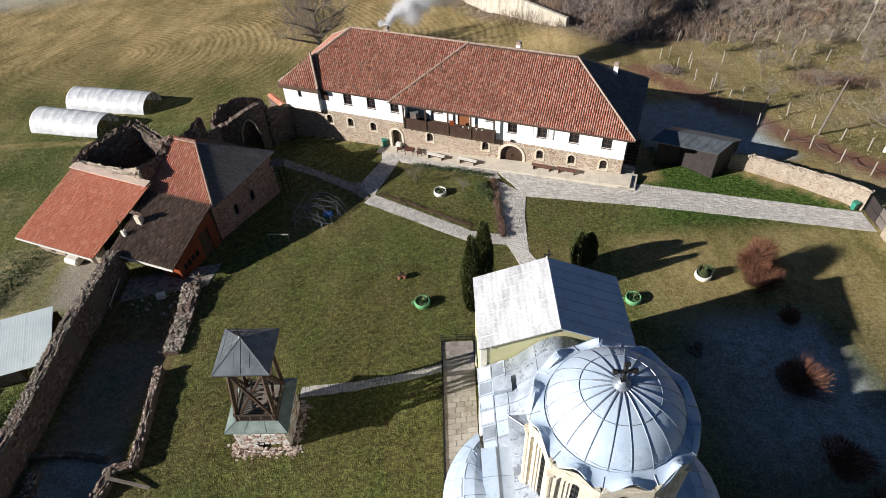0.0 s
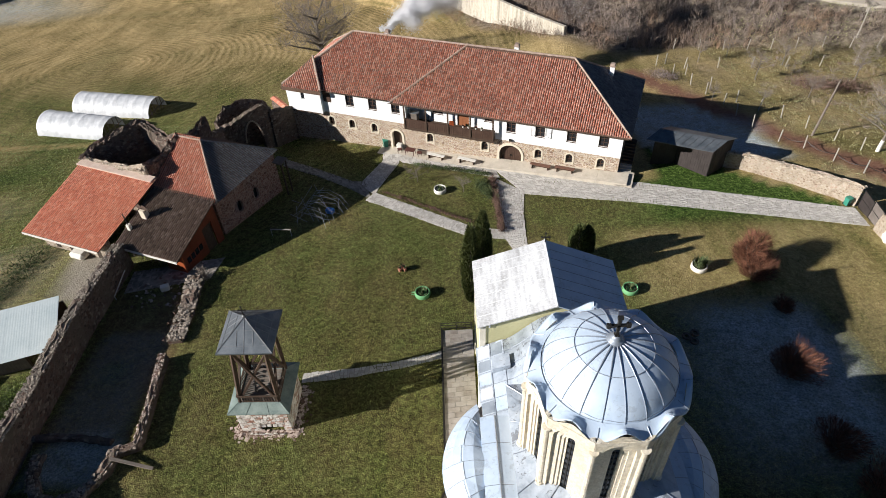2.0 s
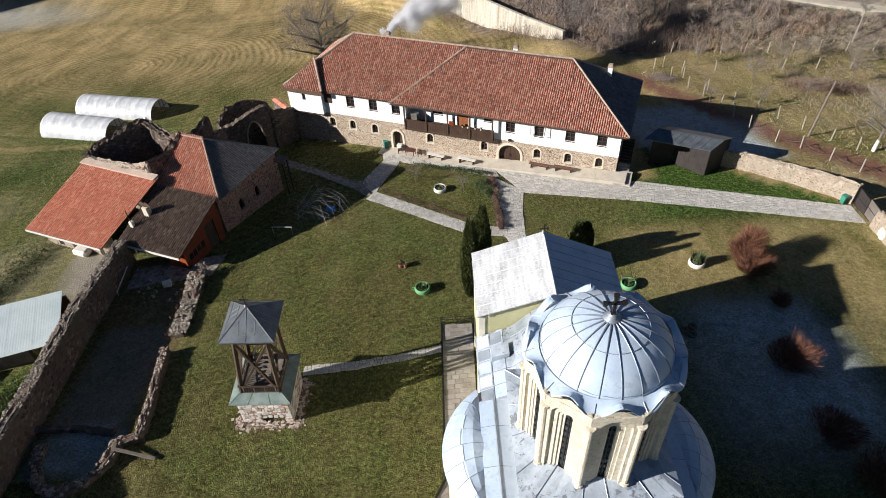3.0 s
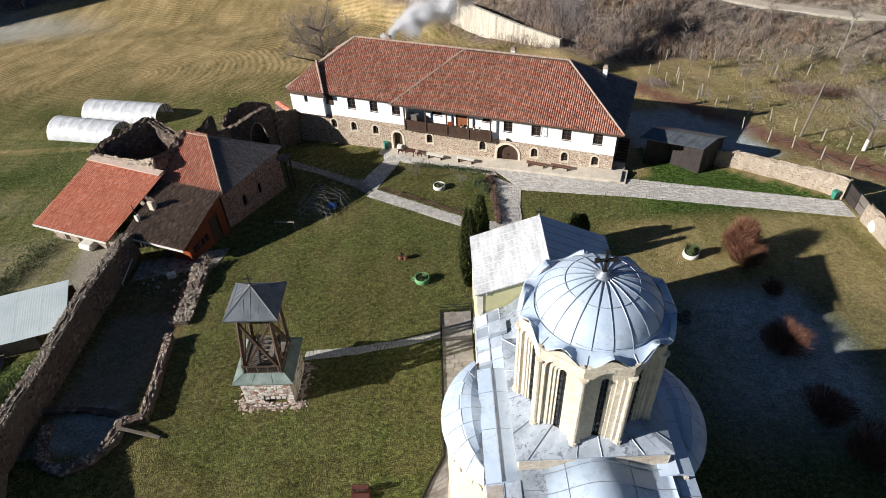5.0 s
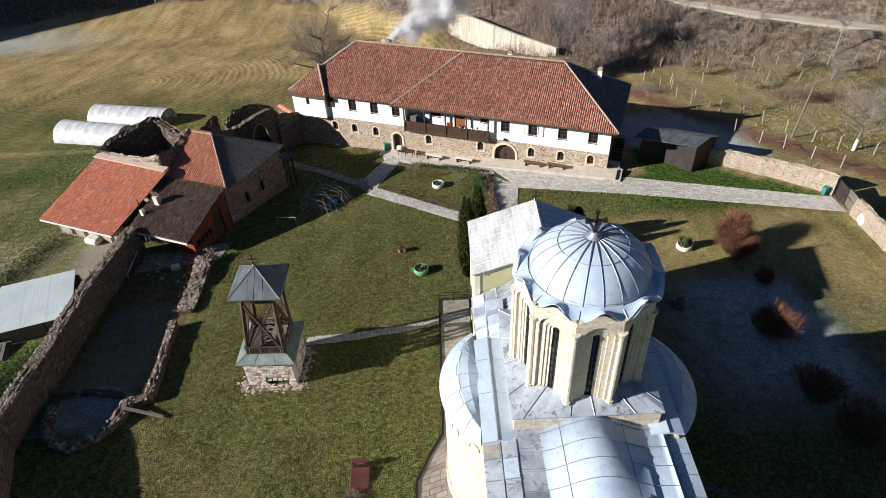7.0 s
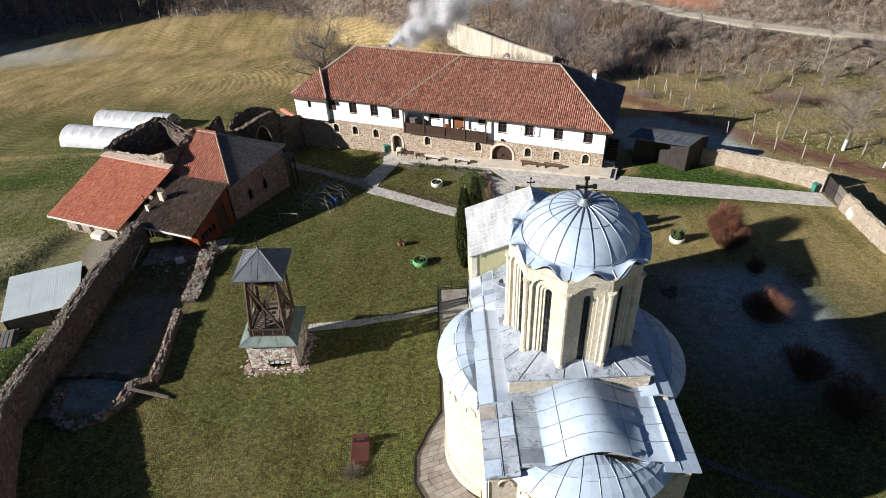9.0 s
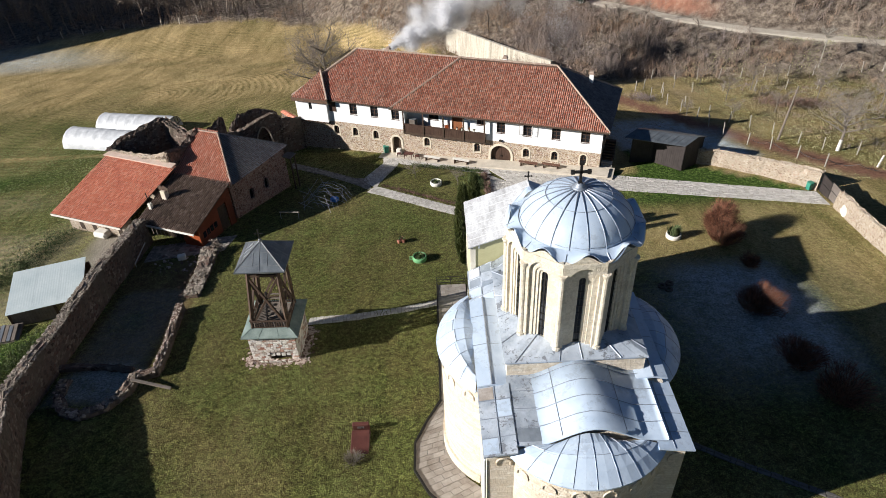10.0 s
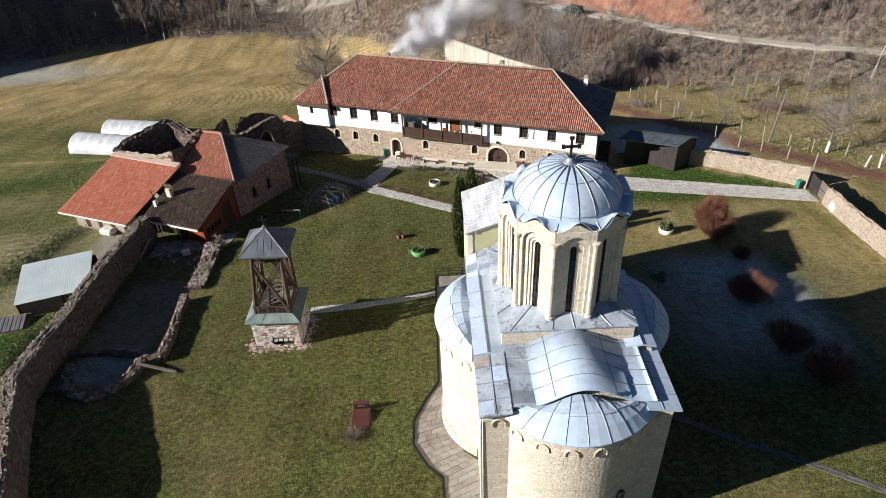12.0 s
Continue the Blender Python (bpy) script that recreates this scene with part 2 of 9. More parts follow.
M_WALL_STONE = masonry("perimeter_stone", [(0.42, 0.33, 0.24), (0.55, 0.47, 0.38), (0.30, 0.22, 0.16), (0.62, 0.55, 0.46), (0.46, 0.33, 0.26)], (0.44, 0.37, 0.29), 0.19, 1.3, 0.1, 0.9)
M_HOUSE = masonry("old_house_stone", [(0.27, 0.13, 0.10), (0.37, 0.225, 0.18), (0.18, 0.10, 0.08), (0.46, 0.31, 0.25)], (0.38, 0.29, 0.25), 0.32, 1.3, 0.07, 0.9)
# Dark ruin stone; shade on the walls' faces is partly in this tone.
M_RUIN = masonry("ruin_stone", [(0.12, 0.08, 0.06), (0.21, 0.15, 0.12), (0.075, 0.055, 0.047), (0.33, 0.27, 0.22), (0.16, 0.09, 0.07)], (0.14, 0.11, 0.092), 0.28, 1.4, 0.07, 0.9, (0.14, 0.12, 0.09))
M_TOWER_STONE = masonry("belfry_stone", [(0.74, 0.68, 0.63), (0.48, 0.26, 0.20), (0.84, 0.80, 0.76), (0.36, 0.27, 0.23), (0.80, 0.75, 0.70)], (0.30, 0.24, 0.21), 0.3, 1.9, 0.06, 0.8)
M_TILE = tile_mat("old_clay_tile", [(0.25, 0.085, 0.055), (0.45, 0.165, 0.105), (0.34, 0.115, 0.075), (0.56, 0.27, 0.19), (0.30, 0.15, 0.115)], (0.60, 0.47, 0.40), 0.75)
M_TILE_NEW = tile_mat("new_clay_tile", [(0.48, 0.165, 0.105), (0.57, 0.24, 0.165), (0.42, 0.135, 0.085), (0.62, 0.32, 0.235)], (0.56, 0.40, 0.32), 0.4, 0.8, 0.2)
M_TILE_LEAN = tile_mat("lichened_dark_tile", [(0.075, 0.05, 0.038), (0.14, 0.10, 0.08), (0.095, 0.065, 0.048), (0.20, 0.15, 0.12)], (0.05, 0.042, 0.035), 0.4)
M_TILE_PALE = tile_mat("pale_clay_tile", [(0.55, 0.175, 0.105), (0.66, 0.25, 0.16), (0.59, 0.21, 0.13), (0.72, 0.33, 0.23)], (0.70, 0.48, 0.37), 0.4, 0.8, 0.12)
# Dark tile; as a roof deck it paints the shade between tile columns.
M_TILE_AND_GAP = tile_mat("dark_tile_and_gap", [(0.07, 0.042, 0.03), (0.12, 0.075, 0.055), (0.09, 0.05, 0.035), (0.16, 0.11, 0.085)], (0.04, 0.035, 0.03), 0.5)
M_COPING = worn("pale_coping_tile", (0.58, 0.42, 0.33), (0.74, 0.62, 0.54), 2.0, 0.9)
M_DULL = worn("dull_tin_seam", (0.10, 0.105, 0.11), (0.2, 0.21, 0.22), 3, 0.45, 0.4)
M_DOOR = worn("orange_brown_door", (0.20, 0.07, 0.03), (0.30, 0.12, 0.055), 1.5, 0.6)
# Clay tile for east slopes, greyed so that their shade is in its colour.
M_TILE_SHADED = tile_mat("shaded_clay_tile", [(0.12, 0.115, 0.12), (0.21, 0.20, 0.205), (0.145, 0.14, 0.15)], (0.28, 0.29, 0.31), 0.6)
# Deck under tiles, dark to paint the shade in the gaps.
M_TILE_DARK = tile_mat("shaded_tile_deck", [(0.10, 0.065, 0.045), (0.15, 0.09, 0.06), (0.08, 0.06, 0.045)], (0.04, 0.035, 0.03), 0.7)
M_RIDGE = worn("mortared_ridge", (0.22, 0.15, 0.115), (0.48, 0.39, 0.32), 2.5, 0.9, 0, 0.5, 6)
M_TIMBER = worn("dark_timber", (0.035, 0.022, 0.015), (0.10, 0.065, 0.045), 2.0, 0.7, 0, 0.4, 10)
M_BROWN = worn("brown_paint", (0.045, 0.025, 0.018), (0.085, 0.05, 0.035), 1.5, 0.6)
M_BENCH = worn("worn_brown_bench", (0.10, 0.05, 0.035), (0.19, 0.10, 0.07), 2, 0.6)
M_SHED = worn("black_boards", (0.024, 0.019, 0.018), (0.05, 0.041, 0.039), 1.2, 0.65)
M_GREYWOOD = worn("weathered_boards", (0.10, 0.085, 0.07), (0.24, 0.20, 0.17), 1.5, 0.85, 0, 0.4)
M_ORANGE = worn("orange_timber", (0.20, 0.042, 0.013), (0.35, 0.085, 0.026), 0.8, 0.6)
# Darker copy of the orange timber, with the east side's shade in its colour.
M_ORANGE_SHADED = worn("shaded_orange_boards", (0.11, 0.027, 0.013), (0.21, 0.052, 0.024), 0.9, 0.65, 0, 0.3)
M_REDBROWN = worn("red_brown_slab", (0.06, 0.022, 0.018), (0.11, 0.042, 0.034), 1.5, 0.45)
M_IRON = worn("black_iron", (0.02, 0.02, 0.02), (0.05, 0.045, 0.04), 3, 0.5, 0.5)
M_GREEN = worn("green_plastic", (0.03, 0.16, 0.11), (0.05, 0.26, 0.19), 1.5, 0.45)
M_PGREEN = worn("painted_green_tyre", (0.10, 0.28, 0.12), (0.18, 0.42, 0.20), 2, 0.6)
M_PWHITE = worn("painted_white_tyre", (0.55, 0.53, 0.47), (0.75, 0.73, 0.68), 2, 0.7)
M_BLUE = worn("blue_plastic", (0.03, 0.12, 0.40), (0.06, 0.22, 0.55), 2, 0.45)
M_PIPE = worn("galvanised_pipe", (0.32, 0.34, 0.36), (0.5, 0.52, 0.54), 3, 0.4, 0.7)
M_CONCRETE = streaked_concrete("concrete")
M_POST = worn("pale_post", (0.24, 0.22, 0.19), (0.42, 0.39, 0.34), 2, 0.9)
# Darker than the other flagstones; for the southeast path.
M_FLAG_DARK = worn("dark_flagstone", (0.07, 0.065, 0.06), (0.16, 0.15, 0.14), 1.5, 0.9, 0, 0.4, 8, 0.3, 0.5)
M_FLAG = worn("grey_flagstone", (0.36, 0.34, 0.31), (0.56, 0.535, 0.50), 1.5, 0.85, 0, 0.4, 8, 0.3, 0.25, 0.35)
# Earthy cobble for the house paths; their shade is partly in its tones.
M_COBBLE = worn("shaded_earthy_cobble", (0.15, 0.135, 0.115), (0.33, 0.30, 0.265), 1.5, 0.9, 0, 0.4, 8, 0.3, 0.3, 0.4)
M_JOINT = worn("path_joint", (0.22, 0.205, 0.18), (0.40, 0.375, 0.335), 2, 0.95)
M_TERRACE = worn("terrace_stone", (0.40, 0.355, 0.29), (0.58, 0.525, 0.44), 1.2, 0.9, 0, 0.4, 8)
M_FOOTING = worn("pinkish_rubble", (0.16, 0.105, 0.08), (0.52, 0.43, 0.37), 1.6, 0.95, 0, 0.4, 8, 0.2, 0.7)
# Soil; also stands in for the shade inside openings.
M_SOIL_SHADE = worn("soil_and_shade", (0.035, 0.025, 0.018), (0.08, 0.06, 0.045), 3, 0.95, 0, 0.8)
M_BARK = worn("grey_bark", (0.10, 0.085, 0.07), (0.22, 0.19, 0.16), 4, 0.9, 0, 0.5)
M_TWIG = worn("bare_twig", (0.14, 0.115, 0.095), (0.28, 0.235, 0.20), 1.5, 0.9, 0, 0.2, 10, 0.2, 0.5)
M_SCRUB = thicket("brown_scrub")
M_BRAMBLE = worn("bramble_twig", (0.09, 0.055, 0.045), (0.25, 0.16, 0.125), 1.5, 0.9, 0, 0.2, 10, 0.2, 0.5)
M_RUST_TWIG = worn("rust_red_twig", (0.07, 0.03, 0.02), (0.31, 0.145, 0.09), 1.5, 0.9, 0, 0.2, 10, 0.2, 0.5)
M_CYPRESS = worn("cypress_leaf", (0.035, 0.05, 0.015), (0.16, 0.18, 0.065), 2.5, 0.8, 0, 0.2, 8, 0.2, 0.6)
M_LEAF = worn("shrub_leaf", (0.045, 0.07, 0.028), (0.15, 0.18, 0.08), 3, 0.8, 0, 0.2, 8, 0.2, 0.6)
M_LIME_TRUNK = worn("limewashed_trunk", (0.62, 0.60, 0.56), (0.78, 0.76, 0.72), 3, 0.9)
M_OUTTUFT = worn("rough_grass_tuft", (0.15, 0.21, 0.07), (0.42, 0.46, 0.23), 0.25, 0.9, 0, 0.1, 14, 0.2, 0.7)
M_TUFT = lawn_tuft("grass_tuft")

M_ORCHARD_TUFT = worn("orchard_grass_tuft", (0.17, 0.18, 0.08), (0.38, 0.36, 0.19), 0.25, 0.9, 0, 0.1, 14, 0.2, 0.7)
M_DRYTUFT = worn("dry_grass_tuft", (0.14, 0.11, 0.045), (0.50, 0.40, 0.205), 0.2, 0.9, 0, 0.1, 14, 0.2, 0.7)
M_CARPAINT = worn("dark_green_car_paint", (0.015, 0.03, 0.025), (0.025, 0.045, 0.038), 1, 0.25, 0.2, 0.0, 10, 0.5)

M_PALETWIG = worn("pale_twig", (0.16, 0.14, 0.115), (0.30, 0.27, 0.23), 1.5, 0.9, 0, 0.2, 10, 0.2, 0.5)
M_GATE = worn("grey_brown_gate_paint", (0.10, 0.085, 0.075), (0.19, 0.165, 0.15), 1.2, 0.55)
M_COPESTONE = worn("weathered_coping_stone", (0.15, 0.125, 0.10), (0.36, 0.31, 0.26), 1.6, 0.95, 0, 0.4, 8, 0.2, 0.4)
M_ROAD = worn("pale_gravel", (0.34, 0.295, 0.24), (0.52, 0.47, 0.39), 0.6, 0.95, 0, 0.4)


def glass_mat():
    k = Nodes("window_glass")
    k.bump(k.noise(1.5, 2), 0.05, 0.02)
    return k.done((0.018, 0.02, 0.024), 0.12, 0.0, 0.5)


def film_mat():
    k = Nodes("greenhouse_film")
    c = k.ramp(k.noise(1.2, 6), [(0.3, (0.48, 0.50, 0.52)), (0.7, (0.72, 0.73, 0.75))])
    k.bump(k.noise(3.0, 4, vec=k.mapped(1.5, 0.5, 0.5)), 0.5, 0.06)
    k.b.inputs["Alpha"].default_value = 0.93
    return k.done(c, 0.45, 0, 0.5)


M_GLASS = glass_mat()
M_FILM = film_mat()


def ground_mat():
    """Grass, dry meadow, bare earth and hoar frost, mixed by the painted zones."""
    k = Nodes("ground")
    zone = k.n("ShaderNodeSeparateColor")
    k.link(k.attr("zone"), zone.inputs[0])
    zone2 = k.n("ShaderNodeSeparateColor")
    k.link(k.attr("zone_b"), zone2.inputs[0])
    fine = k.math("ADD", k.math("MULTIPLY", k.noise(3.2, 8, 0.75), 0.55), k.math("MULTIPLY", k.noise(13, 4, 0.7), 0.45))
    mid = k.noise(0.5, 6, 0.65)
    big = k.noise(0.07, 4)
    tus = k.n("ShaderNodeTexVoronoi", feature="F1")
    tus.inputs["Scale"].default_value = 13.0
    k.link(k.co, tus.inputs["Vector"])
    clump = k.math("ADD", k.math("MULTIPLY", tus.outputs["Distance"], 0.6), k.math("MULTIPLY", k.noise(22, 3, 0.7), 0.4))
    # Bright clump crowns, dark gaps between: grass shading multiplied into the colour.
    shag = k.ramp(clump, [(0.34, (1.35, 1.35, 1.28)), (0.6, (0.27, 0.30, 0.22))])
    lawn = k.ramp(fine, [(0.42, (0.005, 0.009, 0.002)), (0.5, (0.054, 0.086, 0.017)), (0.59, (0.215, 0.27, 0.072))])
    fresh_at = k.n("ShaderNodeAttribute", attribute_name="zone").outputs["Alpha"]
    lawn = k.mix(k.ramp(mid, [(0.42, (0, 0, 0)), (0.7, (0.6, 0.6, 0.6))]), lawn, k.ramp(fine, [(0.39, (0.028, 0.028, 0.010)), (0.61, (0.33, 0.28, 0.11))]))
    green = k.ramp(fine, [(0.40, (0.010, 0.027, 0.005)), (0.5, (0.075, 0.14, 0.025)), (0.60, (0.28, 0.38, 0.115))])
    patch = k.math("ADD", k.math("MULTIPLY", k.ramp(k.noise(0.16, 6, 0.7), [(0.47, (0, 0, 0)), (0.6, (1, 1, 1))]), 0.6), fresh_at)
    lawn = k.mix(k.math("MINIMUM", patch, 1.0), lawn, green)
    rings = k.n("ShaderNodeTexWave")
    rings.wave_type = "RINGS"
    rings.rings_direction = "Z"
    rings.inputs["Scale"].default_value = 0.28
    rings.inputs["Distortion"].default_value = 7.0
    rings.inputs["Detail"].default_value = 3.0
    rings.inputs["Detail Scale"].default_value = 0.35
    shift = k.n("ShaderNodeMapping")
    shift.inputs["Location"].default_value = (52, -92, 0)
    k.link(k.co, shift.inputs[0])
    k.link(shift.outputs[0], rings.inputs[0])
    reach = k.n("ShaderNodeVectorMath", operation="LENGTH")
    k.link(shift.outputs[0], reach.inputs[0])
    near = k.math("MULTIPLY", k.math("LESS_THAN", reach.outputs["Value"], 66.0), k.ramp(k.noise(0.11, 4), [(0.38, (0.2, 0.2, 0.2)), (0.6, (1, 1, 1))]))
    swath = k.math("MULTIPLY", k.math("SUBTRACT", rings.outputs["Fac"], 0.5), near)
    streak = k.math("ADD", k.math("MULTIPLY", k.noise(0.35, 6, 0.7, vec=k.mapped(1.0, 0.16, 1.0, 24)), 0.88), k.math("ADD", k.math("MULTIPLY", swath, 0.2), 0.06))
    dry = k.ramp(k.math("ADD", k.math("MULTIPLY", fine, 0.5), k.math("ADD", k.math("MULTIPLY", streak, 0.34), k.math("MULTIPLY", k.noise(1.1, 7, 0.75), 0.16))), [(0.40, (0.15, 0.135, 0.05)), (0.48, (0.44, 0.32, 0.15)), (0.57, (0.77, 0.575, 0.31))])
    dry = k.mix(k.ramp(big, [(0.5, (0, 0, 0)), (0.7, (0.5, 0.5, 0.5))]), dry, k.mix(0.35, dry, lawn))
    earth = k.ramp(fine, [(0.38, (0.13, 0.062, 0.042)), (0.62, (0.32, 0.175, 0.12))])
    scrub = k.ramp(k.noise(0.9, 8, 0.75), [(0.36, (0.06, 0.045, 0.034)), (0.5, (0.18, 0.145, 0.115)), (0.64, (0.36, 0.30, 0.235))])
    clay = k.ramp(k.noise(0.8, 7, 0.7, vec=k.mapped(1, 1, 0.3)), [(0.3, (0.22, 0.095, 0.065)), (0.55, (0.38, 0.19, 0.13)), (0.75, (0.50, 0.32, 0.24))])
    road = k.ramp(fine, [(0.3, (0.30, 0.26, 0.21)), (0.7, (0.46, 0.41, 0.34))])
    hoar = k.ramp(k.noise(7, 5, 0.7), [(0.36, (0.21, 0.27, 0.28)), (0.64, (0.66, 0.73, 0.78))])
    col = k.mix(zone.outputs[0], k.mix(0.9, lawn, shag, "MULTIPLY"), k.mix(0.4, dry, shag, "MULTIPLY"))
    col = k.mix(zone.outputs[1], col, scrub)
    col = k.mix(zone.outputs[2], col, earth)
    col = k.mix(zone2.outputs[0], col, clay)
    col = k.mix(zone2.outputs[1], col, road)
    fr = k.math("MULTIPLY", zone2.outputs[2], k.ramp(k.noise(1.2, 8, 0.75), [(0.35, (0.45, 0.45, 0.45)), (0.58, (1, 1, 1))]))
    col = k.mix(fr, col, hoar)
    k.bump(k.math("SUBTRACT", k.math("ADD", fine, k.math("MULTIPLY", mid, 0.6)), clump), 0.9, 0.2)
    return k.done(col, 0.95, 0, 0.1)


M_GROUND = ground_mat()


# ---------------------------------------------------------------- builders
def part(name, bm, material, parent=None, label="", smooth=False):
    """Links a bmesh as one mesh object, under a thing or a part; a list of them as so many objects."""
    if isinstance(bm, list):
        return [part(name, b, material, parent, label, smooth) for b in bm]
    me = bpy.data.meshes.new(name)
    bm.to_mesh(me)
    bm.free()
    return link_mesh(name, me, material, parent, label, smooth)


def link_mesh(name, me, material, parent=None, label="", smooth=False):
    if material and not me.materials:
        me.materials.append(material)
    if smooth:
        for p in me.polygons:
            p.use_smooth = True
    ob = new(name, me)
    if parent:
        ob.parent = parent
    if label:
        ob["label"] = label
    return ob


def soup(name, verts, faces, material, parent=None, label="", smooth=False):
    me = bpy.data.meshes.new(name)
    me.from_pydata(verts, [], faces)
    return link_mesh(name, me, material, parent, label, smooth)


def thing(name, m, label, category, group="", kind=""):
    ob = new(name)
    ob.empty_display_size = 0.3
    ob.matrix_world = m
    return tagged(ob, label, category, group, kind)


def box(bm, x0, x1, y0, y1, z0, z1, m=None):
    vs = [bm.verts.new(Vector((x, y, z)) if m is None else m @ Vector((x, y, z))) for x in (x0, x1) for y in (y0, y1) for z in (z0, z1)]
    for q in ((0, 1, 3, 2), (4, 6, 7, 5), (0, 4, 5, 1), (2, 3, 7, 6), (0, 2, 6, 4), (1, 5, 7, 3)):
        bm.faces.new([vs[i] for i in q])
    return vs


def boxes(*rows):
    bm = bmesh.new()
    for r in rows:
        box(bm, *r)
    return bm


def each(name, rows, material, parent, label=""):
    """Boxes, each one an object of its own."""
    return [part(name, boxes(r), material, parent, label) for r in rows]


def soft_box(x0, x1, y0, y1, z0, z1, bevel=0.02):
    bm = boxes((x0, x1, y0, y1, z0, z1))
    bmesh.ops.bevel(bm, geom=list(bm.edges), offset=bevel, segments=1, affect="EDGES")
    return bm


def beam(bm, a, b, w, h=None, r=0.0):
    """A squared timber from a to b."""
    a, b = Vector(a), Vector(b)
    h = h or w
    z = (b - a)
    L = z.length
    m = Matrix.Translation(a) @ z.to_track_quat("Z", "Y").to_matrix().to_4x4()
    box(bm, -w / 2, w / 2, -h / 2, h / 2, 0, L, m)


def rod(bm, pts, radii, seg=6):
    """A tapered tube through points."""
    rings = []
    n = len(pts)
    for i, p in enumerate(pts):
        p = Vector(p)
        d = Vector(pts[min(i + 1, n - 1)]) - Vector(pts[max(i - 1, 0)])
        q = d.to_track_quat("Z", "Y")
        r = radii[i] if hasattr(radii, "__len__") else radii
        rings.append([bm.verts.new(p + q @ Vector((r * math.cos(k * 2 * math.pi / seg), r * math.sin(k * 2 * math.pi / seg), 0))) for k in range(seg)])
    for a, b in zip(rings, rings[1:]):
        for k in range(seg):
            bm.faces.new((a[k], a[(k + 1) % seg], b[(k + 1) % seg], b[k]))
    bm.faces.new(rings[0][::-1])
    bm.faces.new(rings[-1])


def lathe(bm, profile, seg=24, centre=(0, 0), cap=True, a0=0.0, a1=2 * math.pi):
    full = abs(a1 - a0 - 2 * math.pi) < 1e-6
    n = seg if full else seg + 1
    rings = []
    for r, z in profile:
        rings.append([bm.verts.new((centre[0] + r * math.cos(a0 + (a1 - a0) * k / seg), centre[1] + r * math.sin(a0 + (a1 - a0) * k / seg), z)) for k in range(n)])
    for a, b in zip(rings, rings[1:]):
        for k in range(seg):
            bm.faces.new((a[k], a[(k + 1) % n], b[(k + 1) % n], b[k]))
    if cap and full:
        bm.faces.new(rings[0][::-1])
        bm.faces.new(rings[-1])


def prism(bm, poly, z0, z1):
    """An upright prism over a plan polygon (counter-clockwise); heights may be lists."""
    n = len(poly)
    a = [bm.verts.new((x, y, z0[i] if hasattr(z0, "__len__") else z0)) for i, (x, y) in enumerate(poly)]
    b = [bm.verts.new((x, y, z1[i] if hasattr(z1, "__len__") else z1)) for i, (x, y) in enumerate(poly)]
    bm.faces.new(a[::-1])
    bm.faces.new(b)
    for i in range(n):
        bm.faces.new((a[i], a[(i + 1) % n], b[(i + 1) % n], b[i]))


def slab(bm, corners, thick):
    """A slab of that thickness under a loop of points."""
    top = [bm.verts.new(c) for c in corners]
    low = [bm.verts.new(Vector(c) - Vector((0, 0, thick))) for c in corners]
    bm.faces.new(top)
    bm.faces.new(low[::-1])
    n = len(top)
    for i in range(n):
        bm.faces.new((top[i], low[i], low[(i + 1) % n], top[(i + 1) % n]))


def pierced(bm, L, z0, z1, thick, holes, x0=0.0, y=0.0):
    """A wall along x with rectangular openings (x0, x1, z0, z1) going through it."""
    us = sorted({x0, x0 + L, *[h[0] for h in holes], *[h[1] for h in holes]})
    zs = sorted({z0, z1, *[h[2] for h in holes], *[h[3] for h in holes]})
    solid = {}
    for i in range(len(us) - 1):
        for j in range(len(zs) - 1):
            cu, cz = (us[i] + us[i + 1]) / 2, (zs[j] + zs[j + 1]) / 2
            solid[i, j] = not any(h[0] < cu < h[1] and h[2] < cz < h[3] for h in holes)
    for (i, j), s in solid.items():
        if not s:
            continue
        a, b, c, d = us[i], us[i + 1], zs[j], zs[j + 1]
        quads = [((a, y, c), (b, y, c), (b, y, d), (a, y, d)), ((b, y + thick, c), (a, y + thick, c), (a, y + thick, d), (b, y + thick, d))]
        if not solid.get((i - 1, j)):
            quads.append(((a, y + thick, c), (a, y, c), (a, y, d), (a, y + thick, d)))
        if not solid.get((i + 1, j)):
            quads.append(((b, y, c), (b, y + thick, c), (b, y + thick, d), (b, y, d)))
        if not solid.get((i, j - 1)):
            quads.append(((a, y + thick, c), (b, y + thick, c), (b, y, c), (a, y, c)))
        if not solid.get((i, j + 1)):
            quads.append(((a, y, d), (b, y, d), (b, y + thick, d), (a, y + thick, d)))
        for q in quads:
            bm.faces.new([bm.verts.new(v) for v in q])
    bmesh.ops.remove_doubles(bm, verts=list(bm.verts), dist=0.0005)


